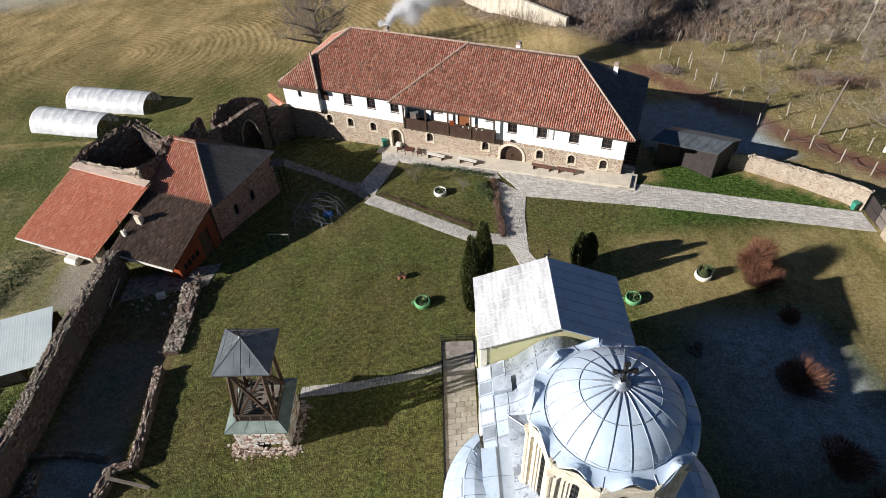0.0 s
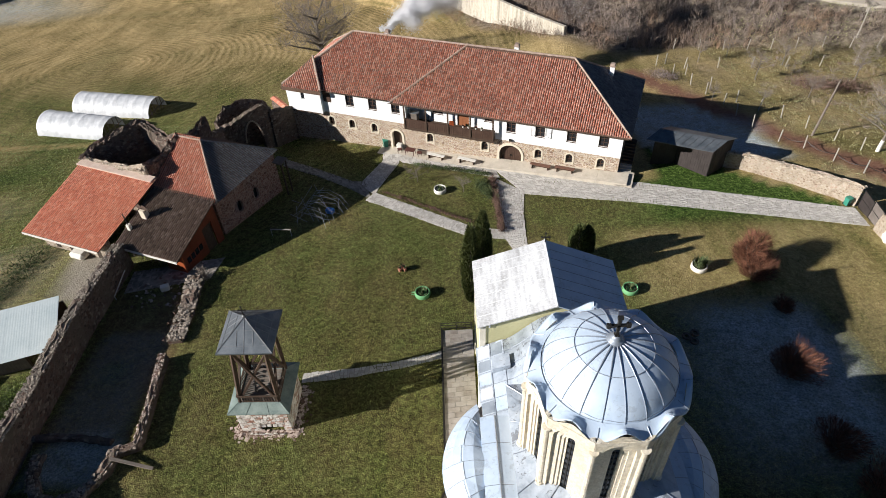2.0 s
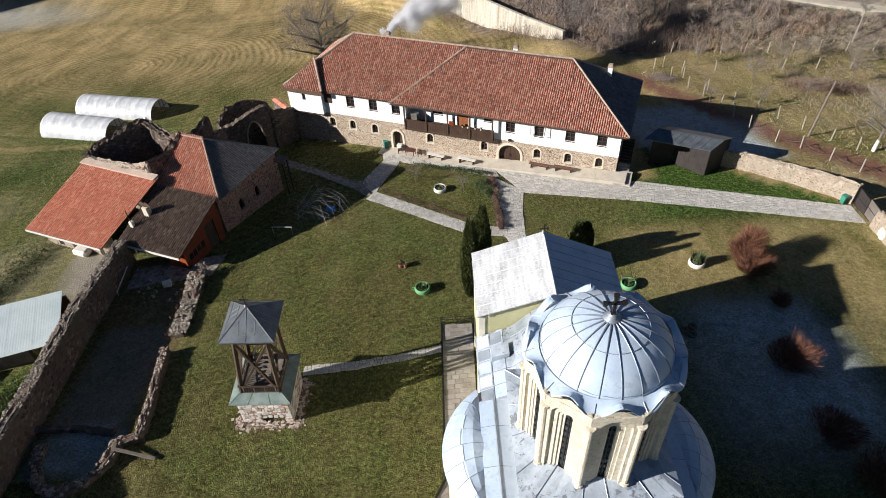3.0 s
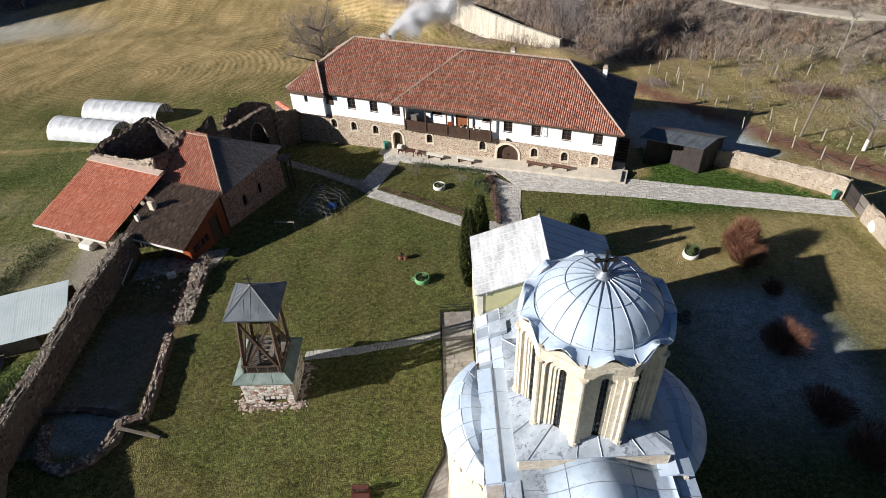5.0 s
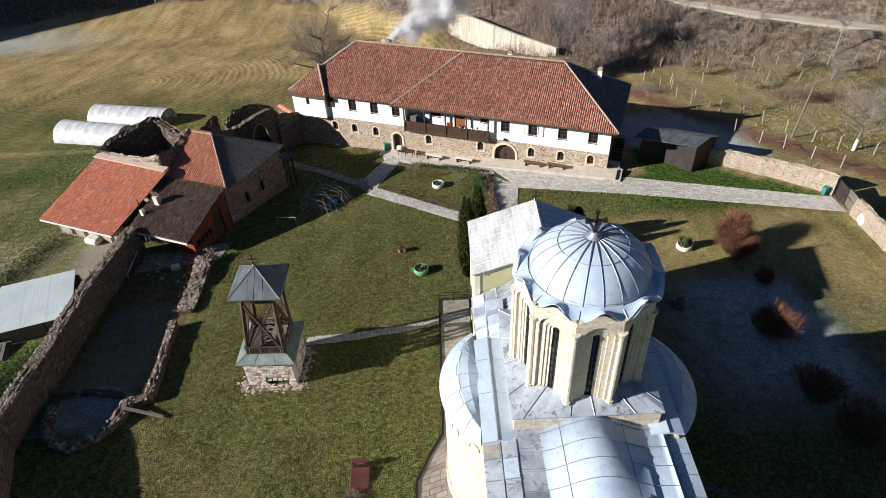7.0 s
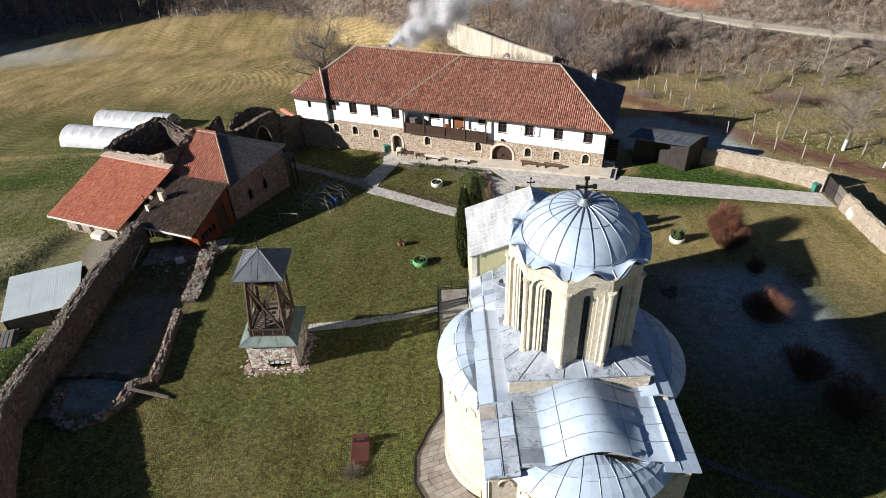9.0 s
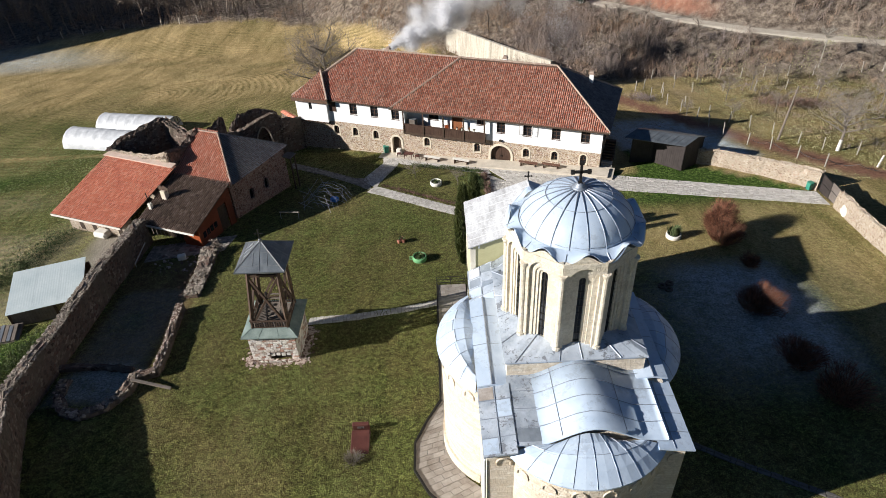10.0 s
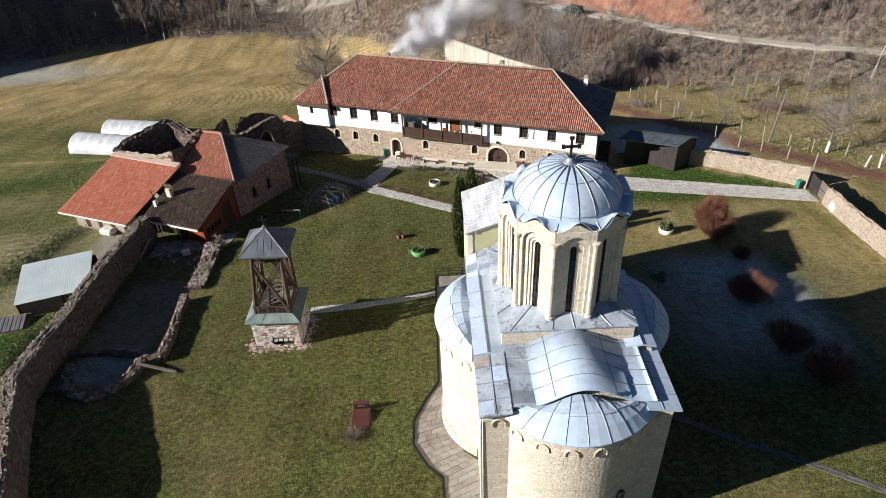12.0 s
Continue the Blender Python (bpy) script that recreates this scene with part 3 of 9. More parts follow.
def arch_ring(bm, cx, z0, half, spring, y0, y1, band, segs=10, pointed=0.0):
    """A surround round an arched opening: jambs from z0, arch from spring."""
    inner, outer = [(cx - half, z0)], [(cx - half - band, z0)]
    for k in range(segs + 1):
        a = math.pi - math.pi * k / segs
        inner.append((cx + half * math.cos(a), spring + (half + pointed * math.sin(a) ** 3) * math.sin(a)))
        outer.append((cx + (half + band) * math.cos(a), spring + (half + band + pointed * math.sin(a) ** 3) * math.sin(a)))
    inner.append((cx + half, z0))
    outer.append((cx + half + band, z0))
    n = len(inner)
    V = [[bm.verts.new((x, y, z)) for x, z in loop] for loop, y in ((inner, y0), (outer, y0), (inner, y1), (outer, y1))]
    for i in range(n - 1):
        bm.faces.new((V[0][i], V[0][i + 1], V[1][i + 1], V[1][i]))
        bm.faces.new((V[2][i], V[3][i], V[3][i + 1], V[2][i + 1]))
        bm.faces.new((V[0][i], V[2][i], V[2][i + 1], V[0][i + 1]))
        bm.faces.new((V[1][i], V[1][i + 1], V[3][i + 1], V[3][i]))
    for i in (0, n - 1):
        bm.faces.new([V[q][i] for q in (0, 1, 3, 2)])


def arch_panel(bm, cx, z0, half, spring, y0, y1, segs=10, pointed=0.0):
    """A solid leaf with an arched head."""
    loop = [(cx + half, z0)]
    for k in range(segs + 1):
        a = math.pi * k / segs
        loop.append((cx + half * math.cos(a), spring + (half + pointed * math.sin(a) ** 3) * math.sin(a)))
    loop.append((cx - half, z0))
    A = [bm.verts.new((x, y0, z)) for x, z in loop]
    B = [bm.verts.new((x, y1, z)) for x, z in loop]
    bm.faces.new(A[::-1])
    bm.faces.new(B)
    n = len(loop)
    for i in range(n):
        bm.faces.new((A[i], A[(i + 1) % n], B[(i + 1) % n], B[i]))


def spandrel(bm, cx, half, spring, top, y0, y1, segs=10):
    """Fills the corners of a square opening above an arch."""
    pts = [(cx + half * math.cos(math.pi * k / segs), spring + half * math.sin(math.pi * k / segs)) for k in range(segs + 1)]
    for (xa, za), (xb, zb) in zip(pts, pts[1:]):
        q = [(xa, za), (xb, zb), (xb, top), (xa, top)]
        A = [bm.verts.new((x, y0, z)) for x, z in q]
        B = [bm.verts.new((x, y1, z)) for x, z in q]
        bm.faces.new(A)
        bm.faces.new(B[::-1])
        for i in range(4):
            bm.faces.new((A[i], B[i], B[(i + 1) % 4], A[(i + 1) % 4]))


def smooth_step(a, b, v):
    t = max(0.0, min(1.0, (v - a) / ((b - a) or 1e-6)))
    return t * t * (3 - 2 * t)


def near_line(x, y, pts):
    """Distance from a point to a polyline."""
    best = 1e9
    for (ax, ay), (bx, by) in zip(pts, pts[1:]):
        dx, dy = bx - ax, by - ay
        t = max(0, min(1, ((x - ax) * dx + (y - ay) * dy) / (dx * dx + dy * dy)))
        best = min(best, math.hypot(x - ax - t * dx, y - ay - t * dy))
    return best


# ---------------------------------------------------------------- terrain
def road_d(x, y):
    """How far a place lies past the hillside road, which bends east of the residence."""
    u = max(0.0, x - 38)
    bend = 0.53 * (u * u / 40 if u < 20 else u - 10)
    return (x + y - 144 - bend) / 1.4142


def terrain(x, y):
    """Height of the ground: a valley side, the road's bank, the hills beyond and a western hill added for its shade."""
    z = 5.2 - 0.135 * (y - 20)
    z -= 0.085 * max(0.0, y - 78) * smooth_step(25, 0, x)
    if y < -10:
        z = 5.2 + 0.135 * 30 + 0.05 * (-10 - y)
    far = max(0.0, math.hypot(x + 20, (y - 60)) - 150)
    z = max(z, -16 - 0.02 * max(0, y - 150)) + 0.30 * far * smooth_step(60, 150, y)
    # Unseen hill in the west, added to cast shade on the far wood.
    z += 46 * smooth_step(-136, -205, x) * smooth_step(84, 130, y)
    d = road_d(x, y)
    if y > 40:
        bank = 0.0
        if d < -2.2:
            bank = 0.42 * (d + 2.2)
        elif d > 2.2:
            bank = min(1.1 * (d - 2.2), 7) + max(0.0, 0.42 * (d - 8.5))
        bank -= 0.4 * max(0.0, -x)
        z = max(z, bank)
    z += 1.0 * smooth_step(6.5, 1.0, math.hypot(x - 18.0, y - 88.2))
    return min(z, 120)


TRACK = [(60, 33), (47, 44), (43.2, 48.2), (38.7, 54.5), (35, 60), (30.4, 67.5), (26, 76)]
FIELD_EDGE = [(-140, 110), (-107, 145), (-97, 154), (-85, 160), (-71, 163), (-52, 162), (-40, 160), (-23, 149), (-15, 138), (-8, 127), (2, 108), (12, 95), (24, 84)]


def beyond_field(x, y):
    """How far a place lies past the meadow's far edge, roughly."""
    best = -1e9
    for (ax, ay), (bx, by) in zip(FIELD_EDGE, FIELD_EDGE[1:]):
        if min(ax, bx) - 1e-6 <= x <= max(ax, bx):
            ye = ay + (by - ay) * (x - ax) / (bx - ax)
            best = max(best, y - ye)
    if x < -140:
        best = 20
    if x > 24:
        best = y - 84 + 0.15 * max(0.0, x - 31)
    return best


def zones(x, y):
    w = noise.noise(Vector((x * 0.12, y * 0.12, 3.0)))
    w2 = noise.noise(Vector((x * 0.35, y * 0.35, 9.0)))
    road_yard = 0.0
    inside = (-28.5 < x < 38 and (y < 62 - 0.36 * (x + 17) or x > 21 and y < 51.2 - 0.84 * (x - 26.9)))
    dry = 0.0 if inside else min(1.0, 0.85 + 0.5 * w)
    if inside:
        dry = (0.16 + 0.3 * max(0, w)) * (1 - smooth_step(38, 42, y) * smooth_step(18, 21, x))
        dry = max(dry, (0.6 + 0.35 * w) * smooth_step(11, 17, x) * smooth_step(26, 31, y) * smooth_step(42, 39, y))
        dry = max(dry, (0.6 + 0.35 * w) * smooth_step(27, 29.5, x) * smooth_step(42, 39, y))
        dry = max(dry, (0.3 + 0.3 * w) * smooth_step(18, 24, x) * smooth_step(8, 3, y))
    if not inside and x < 0 and y > 62:
        dry = min(1.0, 0.3 + 0.65 * smooth_step(72, 100, y) + 0.45 * w)
    if not inside and x < -28 and y < 62:
        dry = 0.32 + 0.7 * w
    if not inside and x > 20:
        dry = 0.7 + 0.5 * w
    scrub = smooth_step(-2, 5, beyond_field(x, y) + 5 * w)
    if x > 30 and y > 44 and not inside:
        scrub = max(scrub, max(0.0, min(0.8, 0.16 + 0.5 * w + 0.4 * w2)), smooth_step(-12, -7, road_d(x, y) + 3 * w))
    earth = smooth_step(2.1, 1.0, near_line(x, y, TRACK) + 0.7 * w2)
    if inside:
        earth = 0
    if -28 < x < -20.6 and 19 < y < 37:
        earth = 0.4 * smooth_step(-0.6, 0.3, w2 + w)
    if -36.5 < x < -29.2 and 30.5 < y < 41:
        road_yard = smooth_step(0.3, 1.2, min(x + 34.3 - (41 - y) * 0.1, 41 - y, y - 33))
    d = road_d(x, y) + 0.8 * w2
    clay = smooth_step(2.0, 3.0, d) * smooth_step(11, 8, d + 2 * w) * smooth_step(5, 16, x) * smooth_step(52, 44, x) if y > 60 else 0
    road = max(smooth_step(1.8, 1.3, abs(d)) if y > 60 else 0, 0.95 * road_yard)
    frost = 0.0
    if inside:
        frost = 0.95 * smooth_step(16.5, 22, x - 0.15 * (20 - y)) * (0.04 + 0.96 * smooth_step(27.8, 25.8, x)) * smooth_step(34, 31, x) * smooth_step(12, 20, y) * smooth_step(31, 28, y)
        frost = max(frost, 0.7 * smooth_step(13, 20, x) * smooth_step(29, 25, y) * smooth_step(12, 20, y) * smooth_step(29, 26.5, x))
    # Far meadow frost; its blue also paints in the shade of the wood.
    frost = max(frost, 0.6 * smooth_step(15, 5, math.hypot((x + 108) * 0.35, (y - 136) * 0.8)))
    frost = max(frost, 0.55 * smooth_step(4, 1, near_line(x, y, [(22, 62), (33, 59)])) if y > 55 else 0)
    if x < -30 and y < 60:
        frost = max(frost, 0.14 * smooth_step(-0.1, 0.4, w) * smooth_step(62, 40, y))
    if 21 < x < 40 and y > 51 and not inside:
        frost = max(frost, (1 - 0.85 * earth) * smooth_step(36.0, 34.2, x + 0.45 * (y - 55)) * smooth_step(67, 64, y) * smooth_step(51, 53, y))
    if -27 < x < -21 and 16 < y < 30:
        frost = max(frost, 0.22 + 0.45 * smooth_step(3.2, 2.2, math.hypot(x + 23.8, y - 17.6)))
    fresh = 0.0
    if inside:
        fresh = 0.9 * smooth_step(40.5, 43, y) * smooth_step(17, 20, x) + 0.3 * smooth_step(11, 16, x) * smooth_step(27, 32, y) * (1 - smooth_step(40.5, 43, y))
    elif x < -28.5 and y < 64:
        fresh = 0.75 + 0.5 * w
    elif x < 0:
        fresh = (0.45 + 0.7 * w) * smooth_step(95, 66, y)
    return (dry, scrub, earth, max(0.0, min(1.0, fresh))), (clay, road, frost)


def axis(fine0, fine1, step, reach):
    vals = list(np.arange(fine0, fine1 + 0.01, step))
    s, v = step, fine1
    while v < reach:
        s *= 1.35
        v += s
        vals.append(v)
    s, v = step, fine0
    while v > -reach:
        s *= 1.35
        v -= s
        vals.insert(0, v)
    return vals


def build_ground():
    xs, ys = axis(-125, 80, 1.0, 2500), axis(-6, 170, 1.0, 2500)
    verts, za, zb = [], [], []
    for y in ys:
        for x in xs:
            z = terrain(x, y)
            z += 0.05 * noise.noise(Vector((x * 0.5, y * 0.5, 0)))
            if beyond_field(x, y) > 2:
                z += 0.6 * noise.noise(Vector((x * 0.13, y * 0.13, 5)))
            verts.append((x, y, z))
            a, b = zones(x, y)
            za.append(a)
            zb.append((*b, 1))
    nx = len(xs)
    faces = [(j * nx + i, j * nx + i + 1, (j + 1) * nx + i + 1, (j + 1) * nx + i) for j in range(len(ys) - 1) for i in range(nx - 1)]
    ob = soup("ground", verts, faces, M_GROUND, None, "", True)
    for name, vals in (("zone", za), ("zone_b", zb)):
        at = ob.data.color_attributes.new(name, "FLOAT_COLOR", "POINT")
        at.data.foreach_set("color", np.clip(np.array(vals, dtype=np.float32), 0, 1).ravel())
    tagged(ob, "sloping grass ground with dry meadow and bare earth", "ground", kind="structure")


build_ground()


# ---------------------------------------------------------------- church
def seam(seams, pts, r=0.03):
    """One standing seam more in a list of them."""
    bm = bmesh.new()
    rod(bm, pts, r, 4)
    seams.append(bm)


def rotated(bm_fn, angle):
    """Builds into a fresh bmesh and turns it about z."""
    bm = bmesh.new()
    bm_fn(bm)
    bmesh.ops.rotate(bm, verts=list(bm.verts), cent=(0, 0, 0), matrix=Matrix.Rotation(angle, 3, "Z"))
    return bm


def cross_bm(h, w, t):
    bm = bmesh.new()
    box(bm, -t / 2, t / 2, -t / 2, t / 2, 0, h)
    box(bm, -w / 2, w / 2, -t / 2, t / 2, h * 0.55, h * 0.55 + t)
    for x in (-w / 2, w / 2):
        box(bm, x - t * 0.8, x + t * 0.8, -t * 0.6, t * 0.6, h * 0.55 - t * 0.45, h * 0.55 + t * 1.45)
    box(bm, -t, t, -t * 0.6, t * 0.6, h - t * 0.3, h + t * 0.9)
    box(bm, -t * 0.9, t * 0.9, -t * 0.9, t * 0.9, 0, t)
    return bm


def apse_roof(church, place, R, half_angle, eave, crown, depth, spread, name):
    """A fanned lead roof over an apse bulging to local -y, with standing seams. place: its pose; depth: where the wall cuts it."""
    n = 16
    bm = bmesh.new()
    sb = []
    E, T = [], []
    for k in range(n + 1):
        a = -math.pi / 2 - half_angle + 2 * half_angle * k / n
        x, y = R * math.cos(a), R * math.sin(a)
        s = x / (R * math.sin(half_angle))
        E.append(Vector((x, y, eave)))
        T.append(Vector((x * spread, -depth, eave + 0.12 + (crown - eave - 0.12) * max(0.0, 1 - s * s))))
    rows = []
    for j in range(5):
        f = j / 4
        rows.append([bm.verts.new(place @ (e.lerp(t, f) + Vector((0, 0, 0.4 * math.sin(math.pi * f))))) for e, t in zip(E, T)])
    low = [bm.verts.new(place @ (e - Vector((0, 0, 0.08)))) for e in E]
    inn = [bm.verts.new(place @ Vector((e.x * 0.93, e.y * 0.93, eave - 0.08))) for e in E]
    for a, b in ((low, rows[0]), *zip(rows, rows[1:]), (inn, low)):
        for k in range(n):
            bm.faces.new((a[k], a[k + 1], b[k + 1], b[k]))
    for k in range(2, n, 2):
        pts = [place @ (E[k].lerp(T[k], f) + Vector((0, 0, 0.02 + 0.4 * math.sin(math.pi * f)))) for f in (0, 0.25, 0.5, 0.75, 1)]
        seam(sb, pts, 0.011)
    for k in range(n):
        f = 0.45 if k // 2 % 2 else 0.5
        seam(sb, [place @ (E[q].lerp(T[q], f) + Vector((0, 0, 0.41))) for q in (k, k + 1)], 0.011)
    ob = part(name, bm, M_LEAD, church, "pale blue lead sheets in a fan")
    part("standing_seam", sb, M_SEAM, ob)


def build_church():
    ch = thing("church", pose(5.7, 12.0, 6.0), "domed stone monastery church with pale blue lead roofs", "church")
    # main body
    each("wall", [(-4.45, 3.0, -7.3, 2.1, -1.6, 8.88), (3.0, 4.0, -7.3, -3.85, -1.6, 8.7), (3.0, 4.0, -3.85, 2.1, -1.6, 8.88), (-4.4, 4.0, 2.1, 3.5, -1.6, 5.3)], M_CHURCH, ch, "pale yellow stone wall")
    bm = bmesh.new()
    rod(bm, [(-4.55, -7.0, 8.75), (-4.55, -7.3, 8.5), (-4.55, -7.36, -1.2)], 0.06, 8)
    part("downpipe", bm, M_FLASH, ch, "pale metal downpipe at the corner")
    for x, z in ((-3.75, 8.3), (3.62, 8.1)):
        bm = bmesh.new()
        arch_ring(bm, x, z - 0.2, 0.27, z, -7.36, -7.3, 0.05, 8)
        part("blind_arch", bm, M_CHURCH, ch)
    # aisle roofs and transept strips
    for s, o in ((-1, 4.62), (1, 4.2)):
        i_ = o - 1.45
        dz = 0.2 if s > 0 else 0.0
        bm = bmesh.new()
        slab(bm, [(s * (o + dz / 2), -7.5, 8.98 - dz), (s * i_, -7.5, 9.2 - dz), (s * i_, -3.75, 9.2 - dz), (s * (o + dz / 2), -3.75, 8.98 - dz)][::s], 0.09)
        a = part("aisle_roof", bm, M_LEAD_OLD if s < 0 else M_LEAD, ch, "patched weathered lead roof")
        sb = []
        for y in (-6.6, -5.6, -4.6):
            seam(sb, [(s * (o + dz / 2), y, 9.0 - dz), (s * i_, y, 9.22 - dz)], 0.02)
        seam(sb, [(s * (o - 0.75), -7.45, 9.11 - dz), (s * (o - 0.75), -3.8, 9.11 - dz)], 0.02)
        part("standing_seam", sb, M_SEAM, a)
        bm = bmesh.new()
        c_ = o - 0.68
        slab(bm, [(s * o, -3.8, 9.1), (s * c_, -3.8, 9.24), (s * c_, 2.2, 9.24), (s * o, 2.2, 9.1)][::s], 0.1)
        slab(bm, [(s * c_, -3.8, 9.24), (s * (c_ - 0.78), -3.8, 9.14), (s * (c_ - 0.78), 2.2, 9.14), (s * c_, 2.2, 9.24)][::s], 0.1)
        a = part("transept_roof", bm, M_LEAD, ch)
        sb = []
        seam(sb, [(s * c_, -3.8, 9.26), (s * c_, 2.2, 9.26)], 0.035)
        for y in (-1.2, 0.8):
            seam(sb, [(s * o, y, 9.12), (s * c_, y, 9.26), (s * (c_ - 0.6), y, 9.16)], 0.015)
        part("standing_seam", sb, M_SEAM, a)

    # apses
    def apse_wall(cx, cy, R, a0, a1, top, name):
        bm = bmesh.new()
        n = 26
        poly = [(cx + R * math.cos(a0 + (a1 - a0) * k / n), cy + R * math.sin(a0 + (a1 - a0) * k / n)) for k in range(n + 1)]
        prism(bm, poly, -1.6, top)
        w = part(name, bm, M_CHURCH, ch)
        bm = bmesh.new()
        poly = [(cx + (R + 0.12) * math.cos(a0 + (a1 - a0) * k / n), cy + (R + 0.12) * math.sin(a0 + (a1 - a0) * k / n)) for k in range(n + 1)]
        prism(bm, poly, -1.6, 1.35)
        part("plinth", bm, M_CHURCH, w)
        m = 6
        for i in range(m):
            a = a0 + (a1 - a0) * (i + 0.5) / m
            bm = bmesh.new()
            arch_ring(bm, 0, -0.18, 0.26, 0, 0, -0.055, 0.05, 8)
            mt = Matrix.Translation((cx + R * math.cos(a), cy + R * math.sin(a), top - 0.75)) @ Matrix.Rotation(a + math.pi / 2, 4, "Z")
            bm.transform(mt)
            part("blind_arch", bm, M_CHURCH, w)
        return w

    h = math.asin(3.2 / 3.85)
    w = apse_wall(-0.15, -5.05, 3.85, -math.pi / 2 - h, -math.pi / 2 + h, 8.7, "apse_wall")
    apse_roof(ch, Matrix.Translation((-0.15, -5.05, 0)), 4.03, h * 1.0, 8.72, 9.62, 1.95, 0.42, "apse_roof")
    for a, z in ((-1.9, 4.2), (-1.02, 4.2)):
        bm = bmesh.new()
        arch_panel(bm, 0, z - 0.7, 0.2, z, -0.03, -0.16, 8)
        bm.transform(Matrix.Translation((-0.15 + 3.84 * math.cos(a), -5.05 + 3.84 * math.sin(a), 0)) @ Matrix.Rotation(a + math.pi / 2, 4, "Z"))
        part("apse_window", bm, M_GLASS, w)
    for s in (-1, 1):
        h = math.asin(3.35 / 4.0)
        mid = math.pi if s < 0 else 0.0
        ax = s * 2.25 if s < 0 else 1.8
        apse_wall(ax, 0, 4.0, mid - h, mid + h, 8.25 if s < 0 else 7.85, "side_apse_wall")
        place = Matrix.Translation((ax, 0, 0)) @ Matrix.Rotation(s * math.pi / 2, 4, "Z")
        apse_roof(ch, place, 4.22, math.asin(3.45 / 4.22), 8.3 if s < 0 else 7.9, 9.12, 2.3, 0.62, "side_apse_roof")

    # barrel roofs before and behind the drum
    def vault(y0, y1, half, base, rise, name, mat, step, foot=0.74, xo=0.0):
        n = 24
        prof = []
        for k in range(n + 1):
            x = -half + 2 * half * k / n
            prof.append((x, base + rise * (0.5 + 0.5 * math.cos(math.pi * min(1.0, abs(x - xo) / (half * foot)))) ** 0.8))
        bm = bmesh.new()
        T = [[bm.verts.new((x, y, z)) for x, z in prof] for y in (y0, (y0 + y1) / 2, y1)]
        U = [[bm.verts.new((x, y, z - 0.1)) for x, z in prof] for y in (y0, y1)]
        for a, b in ((T[0], T[1]), (T[1], T[2]), (U[0], T[0]), (T[2], U[1])):
            for k in range(n):
                bm.faces.new((a[k], a[k + 1], b[k + 1], b[k]))
        for k in (0, n):
            bm.faces.new((T[0][k], T[1][k], T[2][k], U[1][k], U[0][k]))
        v = part(name, bm, mat, ch, "curved lead barrel roof", True)
        sb = []
        y = y0 + step
        while y < y1 - 0.2:
            seam(sb, [(x, y, z + 0.015) for x, z in prof[::2]], 0.024)
            y += step
        for x in (-half * 0.42 + xo, half * 0.42 + xo):
            z = base + rise * (0.5 + 0.5 * math.cos(math.pi * min(1.0, abs(x - xo) / (half * foot)))) ** 0.8
            seam(sb, [(x, y0 + 0.1, z + 0.015), (x, y1, z + 0.015)], 0.016)
        part("standing_seam", sb, M_SEAM, v)
        bm = bmesh.new()
        inner = [(x * 0.985, z - 0.1) for x, z in prof]
        A = [bm.verts.new((x, y0 + 0.28, z)) for x, z in inner] + [bm.verts.new((x, y0 + 0.28, base - 1.2)) for x in (half, -half)]
        B = [bm.verts.new((x, y1, z)) for x, z in inner] + [bm.verts.new((x, y1, base - 1.2)) for x in (half, -half)]
        bm.faces.new(A)
        bm.faces.new(B[::-1])
        for k in range(len(A)):
            bm.faces.new((A[k], B[k], B[(k + 1) % len(A)], A[(k + 1) % len(A)]))
        part("vault_wall", bm, M_CHURCH, ch)

    vault(-7.1, -3.15, 3.25, 9.12, 0.92, "barrel_roof", M_LEAD, 0.9, 0.72, 0.1)
    bm = bmesh.new()
    slab(bm, [(-3.26, -7.12, 9.16), (-1.98, -7.12, 9.145), (-1.98, -3.2, 9.145), (-3.26, -3.2, 9.16)], 0.05)
    fr = part("flat_roof", bm, M_LEAD_OLD, ch, "flat flaking lead strip beside the barrel roof")
    sb = []
    for y in (-6.2, -5.2, -4.2):
        seam(sb, [(-3.26, y, 9.17), (-1.98, y, 9.155)], 0.018)
    part("standing_seam", sb, M_SEAM, fr)
    # rear link to the narthex
    part("link_wall", boxes((-4.25, 0.0, 3.5, 9.1, -1.6, 5.3), (0.0, 4.25, 3.5, 9.1, -1.6, 5.9)), M_CREAM, ch)
    vault(2.2, 9.02, 2.95, 6.15, 2.1, "rear_barrel_roof", M_LEAD_OLD, 1.0, 0.98)
    for s in (-1, 1):
        lift = 0.0 if s < 0 else 0.6
        bm = bmesh.new()
        slab(bm, [(s * 4.38, 2.2, 5.45 + lift), (s * 2.85, 2.2, 6.2 + lift), (s * 2.85, 9.02, 6.2 + lift), (s * 4.38, 9.02, 5.45 + lift)][::s], 0.09)
        a = part("link_roof", bm, M_LEAD_OLD, ch, "patched weathered lead roof")
        sb = []
        for y in (4.4, 5.3, 6.2, 7.1, 8.0):
            seam(sb, [(s * 4.38, y, 5.47 + lift), (s * 2.9, y, 6.2 + lift)], 0.022)
        seam(sb, [(s * 3.6, 2.3, 5.85 + lift), (s * 3.6, 9.0, 5.85 + lift)], 0.022)
        part("standing_seam", sb, M_SEAM, a)
        bm = bmesh.new()
        slab(bm, [(s * 3.6, 6.9, 6.3), (s * 2.6, 6.9, 6.6), (s * 2.6, 7.75, 6.6), (s * 3.6, 7.75, 6.3)][::s], 0.45)
        part("roof_hatch", bm, M_LEAD_OLD, ch)

    # sheets laid at different times
    def sheet(x0, x1, y0, y1, height, mat, label):
        bm = bmesh.new()
